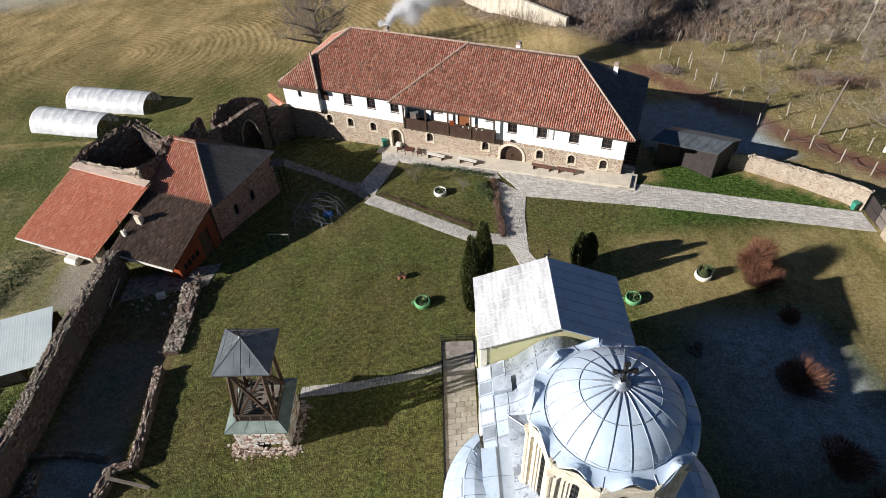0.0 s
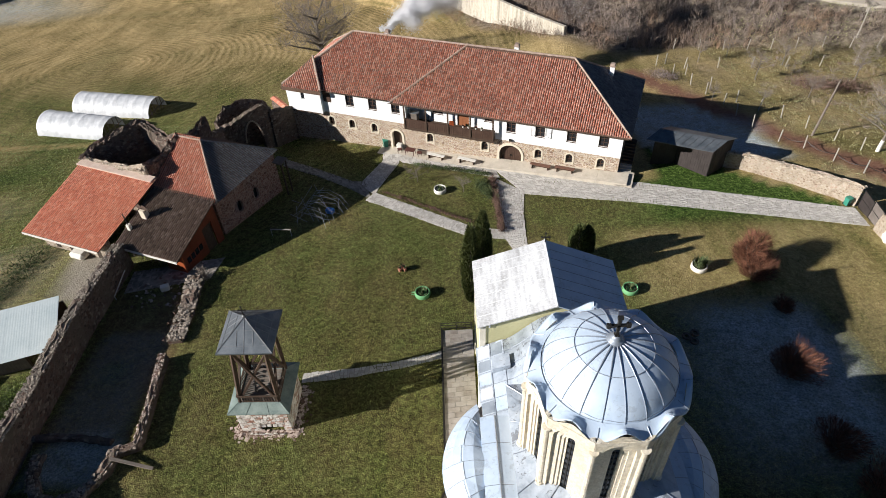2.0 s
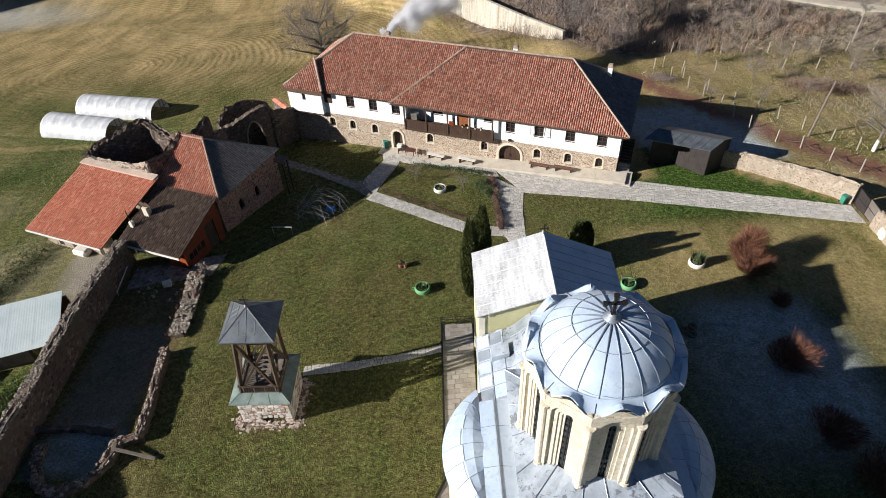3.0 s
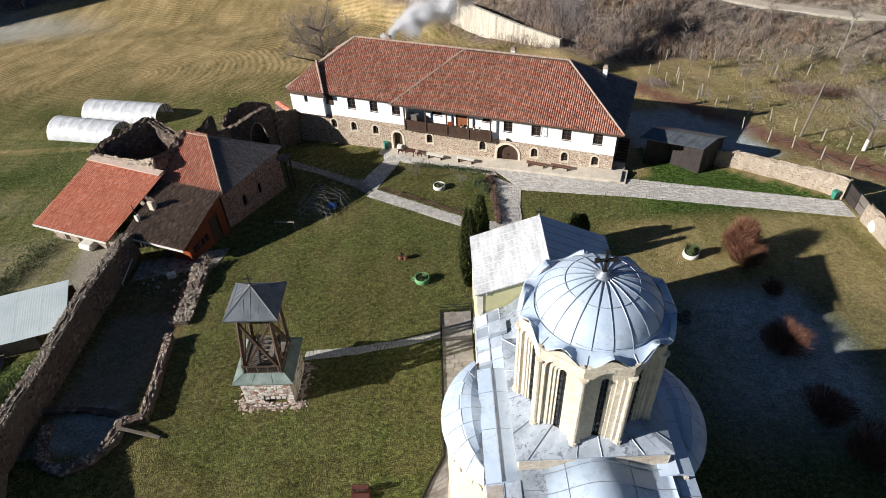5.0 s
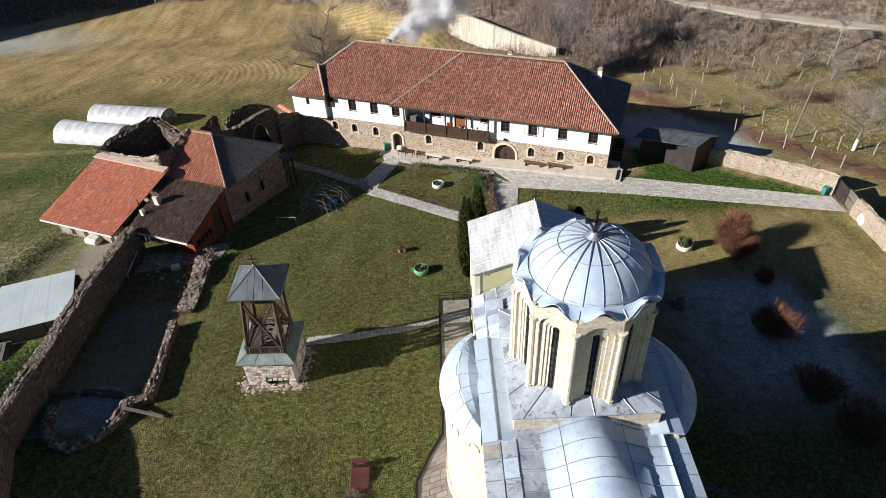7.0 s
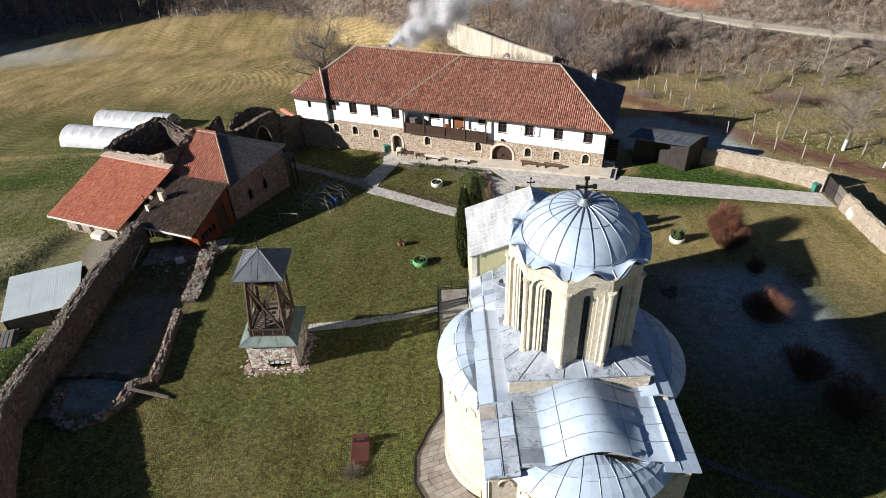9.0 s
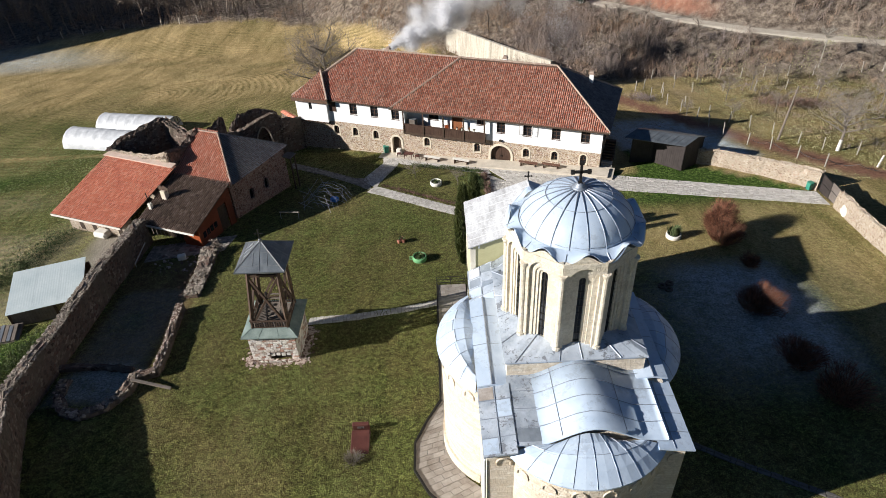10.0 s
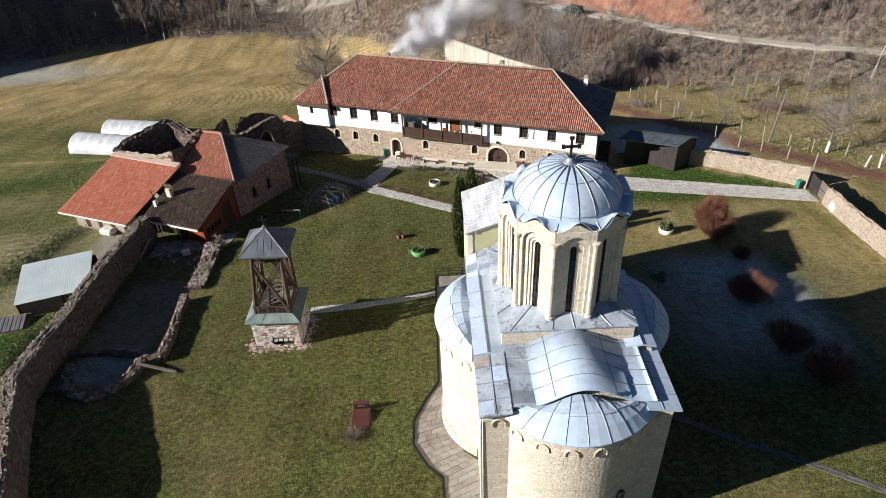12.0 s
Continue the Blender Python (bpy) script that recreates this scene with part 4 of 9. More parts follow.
        slab(bm, [(x0, y0, height(x0)), (x1, y0, height(x1)), (x1, y1, height(x1)), (x0, y1, height(x0))], 0.012)
        part("roof_sheet", bm, mat, ch, label)

    def link_z(x):
        return 5.45 + (x + 4.38) / 1.53 * 0.75 + 0.016

    def aisle_z(x):
        return 8.98 + (x + 4.62) / 1.45 * 0.22 + 0.016

    for x0, x1, y0, y1, mat in ((-4.3, -3.65, 2.5, 4.3, 0), (-3.55, -2.95, 2.5, 3.4, 2), (-4.3, -3.65, 4.5, 5.2, 1), (-3.55, -2.95, 4.5, 6.1, 0), (-4.3, -3.65, 5.4, 6.1, 2), (-4.3, -3.65, 6.3, 7.0, 0), (-4.3, -3.65, 7.2, 7.9, 1), (-3.55, -3.65 + 0.7, 8.1, 8.9, 1), (-4.3, -3.65, 8.1, 8.9, 2)):
        sheet(x0, x1, y0, y1, link_z, (M_LEAD, M_LEAD_GREY, M_FLASH)[mat], ("pale blue lead sheet", "dark grey patched sheet", "newer pale sheet")[mat])
    for x0, x1, y0, y1, mat in ((-4.58, -3.92, -7.4, -6.65, 0), (-4.58, -3.92, -4.55, -3.85, 1), (-3.82, -3.2, -5.55, -4.65, 0)):
        sheet(x0, x1, y0, y1, aisle_z, (M_LEAD, M_STAIN)[mat], ("pale blue lead sheet", "bare brownish patch of roof boards")[mat])
    sheet(-3.2, -2.02, -6.95, -6.25, lambda x: 9.166 - (x + 3.26) * 0.012, M_LEAD_GREY, "dark grey patched sheet")

    # square base of the drum
    part("drum_base", boxes((-3.2, 3.2, -3.25, 3.25, 8.8, 10.02)), M_CHURCH, ch)
    bm = bmesh.new()
    sb = []
    n = 40
    sq = []
    for k in range(n):
        a = -math.pi / 2 + 2 * math.pi * (k + 0.5) / n
        c, s_ = math.cos(a), math.sin(a)
        f = 3.32 / max(abs(c), abs(s_))
        sq.append((a, f * c, f * s_))
    corner = [(3.32, -3.32), (3.32, 3.32), (-3.32, 3.32), (-3.32, -3.32)]
    for ax, ay in corner:
        sq.append((math.atan2(ay, ax), ax, ay))
    sq = sorted({(round(((a + math.pi / 2) % (2 * math.pi)), 5), x, y) for a, x, y in sq})
    ring = [(x, y) for _, x, y in sq]
    inner = []
    for x, y in ring:
        a = math.atan2(y, x)
        inner.append((2.5 * math.cos(a), 2.5 * math.sin(a)))
    E = [bm.verts.new((x, y, 10.06)) for x, y in ring]
    L = [bm.verts.new((x, y, 9.98)) for x, y in ring]
    I = [bm.verts.new((x, y, 10.4)) for x, y in inner]
    J = [bm.verts.new((x * 0.93, y * 0.93, 9.98)) for x, y in ring]
    m = len(ring)
    for k in range(m):
        q = (k + 1) % m
        for a, b in ((E, I), (L, E), (J, L)):
            bm.faces.new((a[k], a[q], b[q], b[k]))
        if k % 3 == 0:
            seam(sb, [(ring[k][0], ring[k][1], 10.08), (inner[k][0], inner[k][1], 10.42)], 0.022)
    a = part("drum_skirt_roof", bm, M_LEAD_OLD, ch, "sloping lead skirt at the foot of the drum")
    part("standing_seam", sb, M_SEAM, a)

    # drum
    DX, DY = 0.16, 0.38
    bm = bmesh.new()
    lathe(bm, [(2.66, 9.95), (2.66, 15.1)], 10, a0=radians(-108), a1=radians(252))
    drum = part("drum", bm, M_DRUM, ch, "pale stone ten-sided drum with blind arches")
    drum.location = (0.06, 0.14, 0)
    for k in range(10):
        ang = radians(36 * k)

        def frame_outer(b):
            arch_ring(b, 0, 10.2, 0.66, 14.3, -2.90, -2.68, 0.27, 12)
            spandrel(b, 0, 0.93, 14.3, 15.24, -2.90, -2.68, 12)

        part("blind_arch", rotated(frame_outer, ang), M_DRUM, drum)

        def frame_mid(b):
            arch_ring(b, 0, 10.3, 0.42, 14.2, -2.76, -2.6, 0.245, 10)
            spandrel(b, 0, 0.66, 14.2, 15.1, -2.76, -2.6, 12)
            arch_ring(b, 0, 10.35, 0.27, 14.16, -2.70, -2.55, 0.15, 10)
            spandrel(b, 0, 0.42, 14.16, 14.7, -2.70, -2.55, 10)

        part("window_reveal", rotated(frame_mid, ang), M_DRUM, drum)

        def frame_in(b):
            arch_ring(b, 0, 10.4, 0.15, 14.14, -2.64, -2.5, 0.13, 8)

        win = part("drum_window", rotated(frame_in, ang), M_DRUM, drum)

        def glass(b):
            arch_panel(b, 0, 10.4, 0.155, 14.14, -2.56, -2.48, 8)

        part("pane", rotated(glass, ang), M_GLASS, win)

        def bars(b):
            for z in np.arange(10.9, 14.2, 0.42):
                box(b, -0.15, 0.15, -2.60, -2.56, z, z + 0.05)
            box(b, -0.02, 0.02, -2.595, -2.56, 10.4, 14.26)

        part("glazing_bar", rotated(bars, ang), M_IRON, win)
        bm = bmesh.new()
        ca = radians(-72 + 36 * k)
        x, y = 3.02 * math.cos(ca), 3.02 * math.sin(ca)
        rod(bm, [(x, y, 10.25), (x, y, 10.4), (x, y, 10.42), (x, y, 14.35), (x, y, 14.4), (x, y, 14.6), (x, y, 14.66)], [0.19, 0.19, 0.13, 0.12, 0.12, 0.2, 0.2], 10)
        part("colonnette", bm, M_DRUM, drum)

    # dome and its waved eaves
    def wave(a):
        c = math.cos(10 * (a + math.pi / 2))
        return c - 0.22 * (1 - c * c)

    n = 160
    bm = bmesh.new()
    rows = [[], []]
    for k in range(n):
        a = radians(-90) + 2 * math.pi * k / n
        side = (a + math.pi / 2 + radians(18)) % radians(36) - radians(18)
        r = 2.88 / math.cos(side)
        for row, z in zip(rows, (15.12, 15.41 + 0.2 * wave(a))):
            row.append(bm.verts.new((r * math.cos(a), r * math.sin(a), z)))
    for k in range(n):
        bm.faces.new((rows[0][k], rows[0][(k + 1) % n], rows[1][(k + 1) % n], rows[1][k]))
    part("cornice", bm, M_DRUM, drum, "waved stone cornice under the eaves")
    bm = bmesh.new()
    rows = []
    for r, z, wv in ((2.84, 15.36, 0.22), (3.10, 15.385, 0.26), (3.14, 15.415, 0.26), (3.05, 15.43, 0.22), (2.90, 15.43, 0.14), (2.74, 15.44, 0.05), (2.56, 15.48, 0.0)):
        rows.append([])
        for k in range(n):
            a = radians(-90) + 2 * math.pi * k / n
            q = r - 0.3 * wv * wave(a)
            rows[-1].append(bm.verts.new((q * math.cos(a), q * math.sin(a), z + wv * wave(a))))
    for a, b in zip(rows, rows[1:]):
        for k in range(n):
            bm.faces.new((a[k], a[(k + 1) % n], b[(k + 1) % n], b[k]))
    rim = part("scalloped_rim", bm, M_LEAD, ch, "wavy lead eaves round the dome", True)
    rim.location = (DX, DY, 0)
    sb = []
    for k in range(20):
        a = radians(-90 + 18 * k)
        seam(sb, [((r - 0.3 * wv * wave(a)) * math.cos(a), (r - 0.3 * wv * wave(a)) * math.sin(a), z + wv * wave(a) + 0.012) for r, z, wv in ((3.14, 15.42, 0.26), (3.05, 15.44, 0.22), (2.90, 15.44, 0.14), (2.74, 15.45, 0.05))], 0.016)
    part("standing_seam", sb, M_SEAM, rim)
    DR, DZ, DH = 2.62, 15.15, 1.86
    prof = [(DR * math.cos(t), DZ + DH * math.sin(t)) for t in np.linspace(0, math.pi / 2 - 0.05, 14)]
    bm = bmesh.new()
    lathe(bm, prof, 60)
    dome = part("dome", bm, M_LEAD, ch, "ribbed lead dome", True)
    dome.location = (DX + 0.07, DY + 0.02, 0)
    for k in range(20):
        a = radians(-90 + 18 * k)
        bm = bmesh.new()
        rod(bm, [((r + 0.01) * math.cos(a), (r + 0.01) * math.sin(a), z + 0.02) for r, z in prof], [0.015] * 8 + [0.019, 0.023, 0.028, 0.032, 0.036, 0.036], 5)
        part("rib", bm, M_SEAM, dome)
    bm = bmesh.new()
    t = 0.98
    rr, zz = DR * math.cos(t) + 0.01, DZ + DH * math.sin(t) + 0.015
    pts = [(rr * math.cos(q), rr * math.sin(q), zz) for q in np.linspace(0, 2 * math.pi, 41)]
    rod(bm, pts, 0.016, 4)
    part("ring_seam", bm, M_SEAM, dome)
    bm = bmesh.new()
    rr, zz = DR * math.cos(0.24) + 0.012, DZ + DH * math.sin(0.24)
    rod(bm, [(rr * math.cos(q), rr * math.sin(q), zz + 0.025 * math.sin(20 * q)) for q in np.linspace(0, 2 * math.pi, 81)], 0.012, 4)
    part("ring_seam", bm, M_SEAM, dome)
    bm = bmesh.new()
    lathe(bm, [(0.36, 17.02), (0.3, 17.09), (0.2, 17.13), (0.21, 17.2), (0.12, 17.27), (0.05, 17.31)], 16)
    kn = part("finial", bm, M_SEAM, dome, "grey metal finial", True)
    bm = cross_bm(1.0, 0.72, 0.1)
    bm.transform(Matrix.Translation((0, 0, 17.22)))
    part("cross", bm, M_IRON, kn, "dark metal cross")

    # narthex
    X0, X1, Y0, Y1, EV, RG = -4.1, 4.35, 9.1, 14.12, 7.5, 8.98
    XM = (X0 + X1) / 2
    bm = bmesh.new()
    A = [bm.verts.new(v) for v in ((X0, Y0, -1.8), (X1, Y0, -1.8), (X1, Y0, EV - 0.72), (XM, Y0, RG - 0.17), (X0, Y0, EV - 0.17))]
    B = [bm.verts.new(v) for v in ((X0, Y1, -3.2), (X1, Y1, -3.2), (X1, Y1, EV - 0.72), (XM, Y1, RG - 0.17), (X0, Y1, EV - 0.17))]
    bm.faces.new(A)
    bm.faces.new(B[::-1])
    for k in range(5):
        bm.faces.new((A[k], B[k], B[(k + 1) % 5], A[(k + 1) % 5]))
    nw = part("narthex_wall", bm, M_YELLOW, ch, "pale yellow plastered narthex")
    bm = boxes((X0 - 0.06, X0 + 0.28, Y0 - 0.05, Y0 + 0.3, -1.8, EV - 0.22), (X0 - 0.06, X0 + 0.28, Y1 - 0.3, Y1 + 0.05, -3, EV - 0.22), (X0 - 0.1, X0 + 0.05, Y0, Y1, EV - 0.36, EV - 0.2))
    part("pilaster", bm, M_CREAM, nw)
    for s, xe in ((-1, X0 - 0.2), (1, X1 + 0.2)):
        bm = bmesh.new()
        ze = EV - 0.09 if s < 0 else EV - 0.58
        slab(bm, [(xe, Y0 - 0.15, ze), (XM, Y0 - 0.15, RG), (XM, Y1 + 0.15, RG), (xe, Y1 + 0.15, ze)][::s], 0.08)
        a = part("narthex_roof", bm, M_NAVE_TIN if s < 0 else M_LEAD, ch, "standing-seam sheet roof slope")
        sb = []
        for i in range(1, 7):
            y = Y0 - 0.15 + (Y1 - Y0 + 0.3) * i / 7
            seam(sb, [(xe, y, ze + 0.01), (XM, y, RG + 0.01)], 0.022)
        part("standing_seam", sb, M_SEAM if s > 0 else M_FLASH, a)
    bm = bmesh.new()
    rod(bm, [(XM, Y0 - 0.17, RG + 0.02), (XM, Y1 + 0.17, RG + 0.02)], 0.06, 8)
    part("ridge_cap", bm, M_FLASH, ch)
    bm = bmesh.new()
    box(bm, X0 - 0.15, X0 - 0.07, Y0 - 0.1, Y1 + 0.1, EV - 0.22, EV - 0.12)
    rod(bm, [(X0 + 0.5, Y0 - 0.06, EV + 0.1), (X0 + 0.5, Y0 - 0.06, EV - 0.2)], 0.05, 6)
    part("gutter", bm, M_FLASH, ch)
    bm = cross_bm(0.75, 0.45, 0.06)
    bm.transform(Matrix.Translation((XM, Y1 - 0.1, RG)))
    part("narthex_cross", bm, M_IRON, ch, "small dark metal cross")


build_church()


# ---------------------------------------------------------------- clay tile roofs
def tile_field(verts, faces, quad, pitch_u, pitch_v, r, clip=None, seg=4, jit=0.012):
    """Columns of barrel tiles over a roof plane. quad: corner at the low left, the vector along the eave, the vector up the slope."""
    o, eu, ev = [Vector(q) for q in quad]
    U, V = eu.length, ev.length
    eu, ev = eu.normalized(), ev.normalized()
    nrm = eu.cross(ev).normalized()
    nu, nv = int(U / pitch_u), int(V / pitch_v)
    for i in range(nu + 1):
        u = (i + 0.5) * pitch_u
        for j in range(nv + 1):
            v0, v1 = j * pitch_v, (j + 1) * pitch_v + 0.04
            if clip and not clip(u, (v0 + v1) / 2):
                continue
            ju, jh = random.uniform(-jit, jit), random.uniform(0, jit)
            base = len(verts)
            for v, rr, lift in ((v0, r * 1.04, 0.028), (v1, r * 0.86, 0.0)):
                for k in range(seg + 1):
                    a = math.pi * k / seg
                    p = o + eu * (u + ju - rr * math.cos(a)) + ev * v + nrm * (rr * math.sin(a) * 0.85 + lift + jh)
                    verts.append(p[:])
            n = seg + 1
            for k in range(seg):
                faces.append((base + k, base + k + 1, base + n + k + 1, base + n + k))
            faces.append(tuple(base + k for k in range(n))[::-1])


def tiled_plane(parent, name, quad, clip, mat, label, pu=0.22, pv=0.36, r=0.082, deck=None, kind_stuff=True):
    v, f = [], []
    tile_field(v, f, quad, pu, pv, r, clip)
    ob = soup(name, v, f, mat, parent, label)
    ob["kind"] = "stuff"
    return ob


def ridge_row(parent, a, b, r=0.11, step=0.38, mat=None, name="ridge_tiles"):
    """Mortared ridge tiles along a hip or ridge."""
    bm = bmesh.new()
    a, b = Vector(a), Vector(b)
    n = max(1, int((b - a).length / step))
    for i in range(n):
        p, q = a.lerp(b, i / n), a.lerp(b, (i + 1.08) / n)
        s = random.uniform(0.9, 1.1)
        rod(bm, [p, q], [r * s, r * 0.86 * s], 7)
    ob = part(name, bm, mat or M_RIDGE, parent)
    ob["kind"] = "stuff"
    return ob


def casement(parent, m, w, h, depth=0.12, cols=2, rows=2, name="window", mat=None):
    """A wooden casement set in an opening; local x along the wall, y into it, z up from the sill."""
    bm = bmesh.new()
    t = 0.07
    box(bm, 0, t, 0, 0.09, 0, h)
    box(bm, w - t, w, 0, 0.09, 0, h)
    box(bm, t, w - t, 0, 0.09, 0, t)
    box(bm, t, w - t, 0, 0.09, h - t, h)
    bm.transform(m @ Matrix.Translation((0, depth, 0)))
    win = part(name, bm, mat or M_BROWN, parent)
    bm = bmesh.new()
    for i in range(1, cols):
        x = w * i / cols
        box(bm, x - 0.035, x + 0.035, 0.005, 0.085, t, h - t)
    for j in range(1, rows):
        z = h * j / rows
        box(bm, t, w - t, 0.012, 0.078, z - 0.025, z + 0.025)
    bm.transform(m @ Matrix.Translation((0, depth, 0)))
    part("glazing_bar", bm, mat or M_BROWN, win)
    bm = boxes((t, w - t, 0.045, 0.06, t, h - t))
    bm.transform(m @ Matrix.Translation((0, depth, 0)))
    part("pane", bm, M_GLASS, win)
    bm = boxes((-0.03, w + 0.03, -0.05, depth, -0.06, -0.003))
    bm.transform(m)
    part("window_sill", bm, mat or M_BROWN, win)
    return win


def arched_window(parent, m, cx, z0, half, spring, band=0.16):
    bm = bmesh.new()
    arch_ring(bm, cx, z0 - 0.05, half, spring, -0.04, 0.3, band, 10)
    bm.transform(m)
    win = part("arched_window", bm, M_SURROUND, parent, "arched window in a pale stone surround")
    bm = bmesh.new()
    arch_panel(bm, cx, z0, half, spring, 0.26, 0.24, 10)
    bm.transform(m)
    part("pane", bm, M_GLASS, win)
    bm = bmesh.new()
    box(bm, cx - 0.03, cx + 0.03, 0.17, 0.23, z0, spring + half - 0.02)
    box(bm, cx - half, cx + half, 0.17, 0.23, spring - 0.03, spring + 0.03)
    box(bm, cx - half, cx + half, 0.17, 0.23, (z0 + spring) / 2 - 0.02, (z0 + spring) / 2 + 0.02)
    arch_ring(bm, cx, z0, half - 0.06, spring, 0.16, 0.235, 0.06, 10)
    bm.transform(m)
    part("window_frame", bm, M_BROWN, win)
    bm = boxes((cx - half - band, cx + half + band, -0.09, 0.2, z0 - 0.15, z0 - 0.052))
    bm.transform(m)
    part("window_sill", bm, M_SURROUND, win)


# ---------------------------------------------------------------- residence
KON = pose(-17.42, 62.13, 0, 0, 0, -20.2)


def build_residence():
    L, D = 36.95, 9.9
    WB, EV, RZ, RY = 3.55, 6.6, 10.62, 5.4
    k = thing("residence", KON, "long two-storey monastery residence with red clay tile roof", "building")
    I = Matrix.Identity(4)
    arch = [(5.3, 1.95), (7.8, 1.95), (10.5, 1.9), (17.0, 1.8), (23.1, 1.9), (28.8, 2.0), (32.0, 2.05), (35.15, 2.1)]
    holes = [(x - 0.36, x + 0.36, z - 0.1, z + 1.12) for x, z in arch]
    holes.append((12.55, 13.75, 0.0, 2.75))
    holes.append((24.7, 27.1, 0.5, 3.1))
    bm = bmesh.new()
    pierced(bm, L - 0.45, -1.8, WB, 0.7, holes, 0.45)
    wl = part("stone_wall", bm, M_KONAK_STONE, k, "coursed brown and yellow rubble ground floor")
    bm = boxes((0.45, 1.1, 0.7, D, -2.6, WB), (L - 0.7, L, 0.7, D, -1.8, WB), (0.7, L - 0.7, D - 0.7, D, -2.6, WB))
    part("rear_stone_wall", bm, M_KONAK_STONE, k)
    for x, z in arch:
        bm = bmesh.new()
        spandrel(bm, x, 0.36, z + 0.76, z + 1.12, 0.0, 0.3, 10)
        part("arch_head", bm, M_KONAK_STONE, wl)
        arched_window(k, I, x, z, 0.34, z + 0.72)
    # doors
    bm = bmesh.new()
    arch_ring(bm, 13.15, 0.0, 0.58, 1.95, -0.06, 0.35, 0.24, 12)
    d = part("door_surround", bm, M_SURROUND, k, "pale stone arch round the doorway")
    bm = bmesh.new()
    spandrel(bm, 13.15, 0.6, 1.95, 2.75, 0.0, 0.4, 10)
    part("arch_head", bm, M_KONAK_STONE, wl)
    bm = bmesh.new()
    arch_panel(bm, 13.15, 0.05, 0.58, 1.95, 0.5, 0.42, 10)
    part("door_leaf", bm, M_TIMBER, d, "dark wooden door")
    bm = bmesh.new()
    arch_ring(bm, 25.9, 0.5, 1.17, 1.85, -0.07, 0.4, 0.26, 14)
    d = part("gate_surround", bm, M_SURROUND, k, "pale stone arch round the double gate")
    bm = bmesh.new()
    spandrel(bm, 25.9, 1.2, 1.9, 3.1, 0.0, 0.4, 12)
    part("arch_head", bm, M_KONAK_STONE, wl)
    for s in (0, 1):
        bm = bmesh.new()
        for i in range(6):
            x = 24.74 + s * 1.17 + i * 0.193
            mid = x + 0.09 - 25.9
            top = 1.85 + math.sqrt(max(0.05, 1.17 ** 2 - mid * mid))
            box(bm, x, x + 0.183, 0.3, 0.36, 0.55, top)
        g = part("gate_leaf", bm, M_BROWN, d, "dark brown planked gate leaf")
        part("handle", boxes((25.8 + s * 0.14, 25.86 + s * 0.14, 0.24, 0.3, 1.5, 1.7)), M_IRON, g)
    part("gate_dark", boxes((24.7, 27.1, 0.4, 0.45, 0.5, 3.1)), M_BROWN, d)
    # upper floor: left bay stands forward, the gallery is recessed
    up = [(7.4, 8.35), (10.1, 11.05), (12.75, 13.7)]
    right = [(25.4, 26.35), (28.4, 29.35), (31.55, 32.5), (34.7, 35.65)]
    zb, zt = 4.82, 6.17
    bm = bmesh.new()
    pierced(bm, 14.35 - 4.6, WB, EV + 0.25, 0.4, [(a, b, zb - 0.1, zt - 0.1) for a, b in up], 4.6, 0.02)
    part("white_wall", bm, M_WHITE, k, "limewashed upper wall")
    bm = bmesh.new()
    pierced(bm, L - 24.2 + 0.02, WB, EV + 0.25, 0.4, [(a, b, zb - 0.2, zt - 0.2) for a, b in right], 24.2, -0.04)
    part("white_wall", bm, M_WHITE, k)
    bm = bmesh.new()
    pierced(bm, 4.15, WB - 0.06, EV + 0.2, 0.4, [(2.2, 2.62, 5.0, 6.05)], 0.45, -0.42)
    prism(bm, [(0.45, -0.02), (0.85, -0.02), (1.85, D), (1.45, D)], WB, EV + 0.2)
    box(bm, 4.2, 4.6, -0.02, 0.02, WB, EV + 0.2)
    part("bay_wall", bm, M_WHITE, k, "limewashed jutting corner bay")
    part("bay_floor", boxes((0.45, 4.6, -0.44, 0.0, WB - 0.2, WB - 0.062)), M_TIMBER, k)
    part("side_wall", boxes((L - 0.38, L + 0.02, 0.36, D, WB, EV + 0.2)), M_TIMBER, k, "dark boarded end wall")
    part("rear_wall", boxes((1.87, L - 0.38, D - 0.4, D, WB, EV + 0.2)), M_WHITE, k)
    bm = bmesh.new()
    arch_panel(bm, 2.41, 5.0, 0.2, 5.8, -0.3, -0.33, 8)
    part("bay_pane", bm, M_GLASS, k)
    part("recess_window", boxes((4.72, 5.6, -0.03, 0.04, 4.85, 6.2)), M_BROWN, k, "dark shuttered window")
    for a, b in up:
        casement(k, Matrix.Translation((a, 0.02, zb - 0.1)), b - a, 1.35, 0.1, 2, 3)
    for a, b in right:
        casement(k, Matrix.Translation((a, -0.04, zb - 0.2)), b - a, 1.35, 0.1, 2, 3)
    # open shutters
    for x, s in ((28.38, -1), (29.37, 1)):
        bm = bmesh.new()
        mt = Matrix.Translation((x, -0.06, 4.78)) @ Matrix.Rotation(s * -0.5, 4, "Z")
        for r in ((0, 0.44, -0.04, 0, 0, 0.06), (0, 0.44, -0.04, 0, 1.14, 1.2), (0, 0.06, -0.04, 0, 0.06, 1.14), (0.38, 0.44, -0.04, 0, 0.06, 1.14), (0.06, 0.38, -0.03, -0.01, 0.55, 0.6)):
            q = r if s > 0 else (-r[1], -r[0], *r[2:])
            box(bm, *q, mt)
        part("open_casement", bm, M_WHITE, k, "white casement standing open")
    # gallery
    gx0, gx1 = 14.35, 24.2
    bm = bmesh.new()
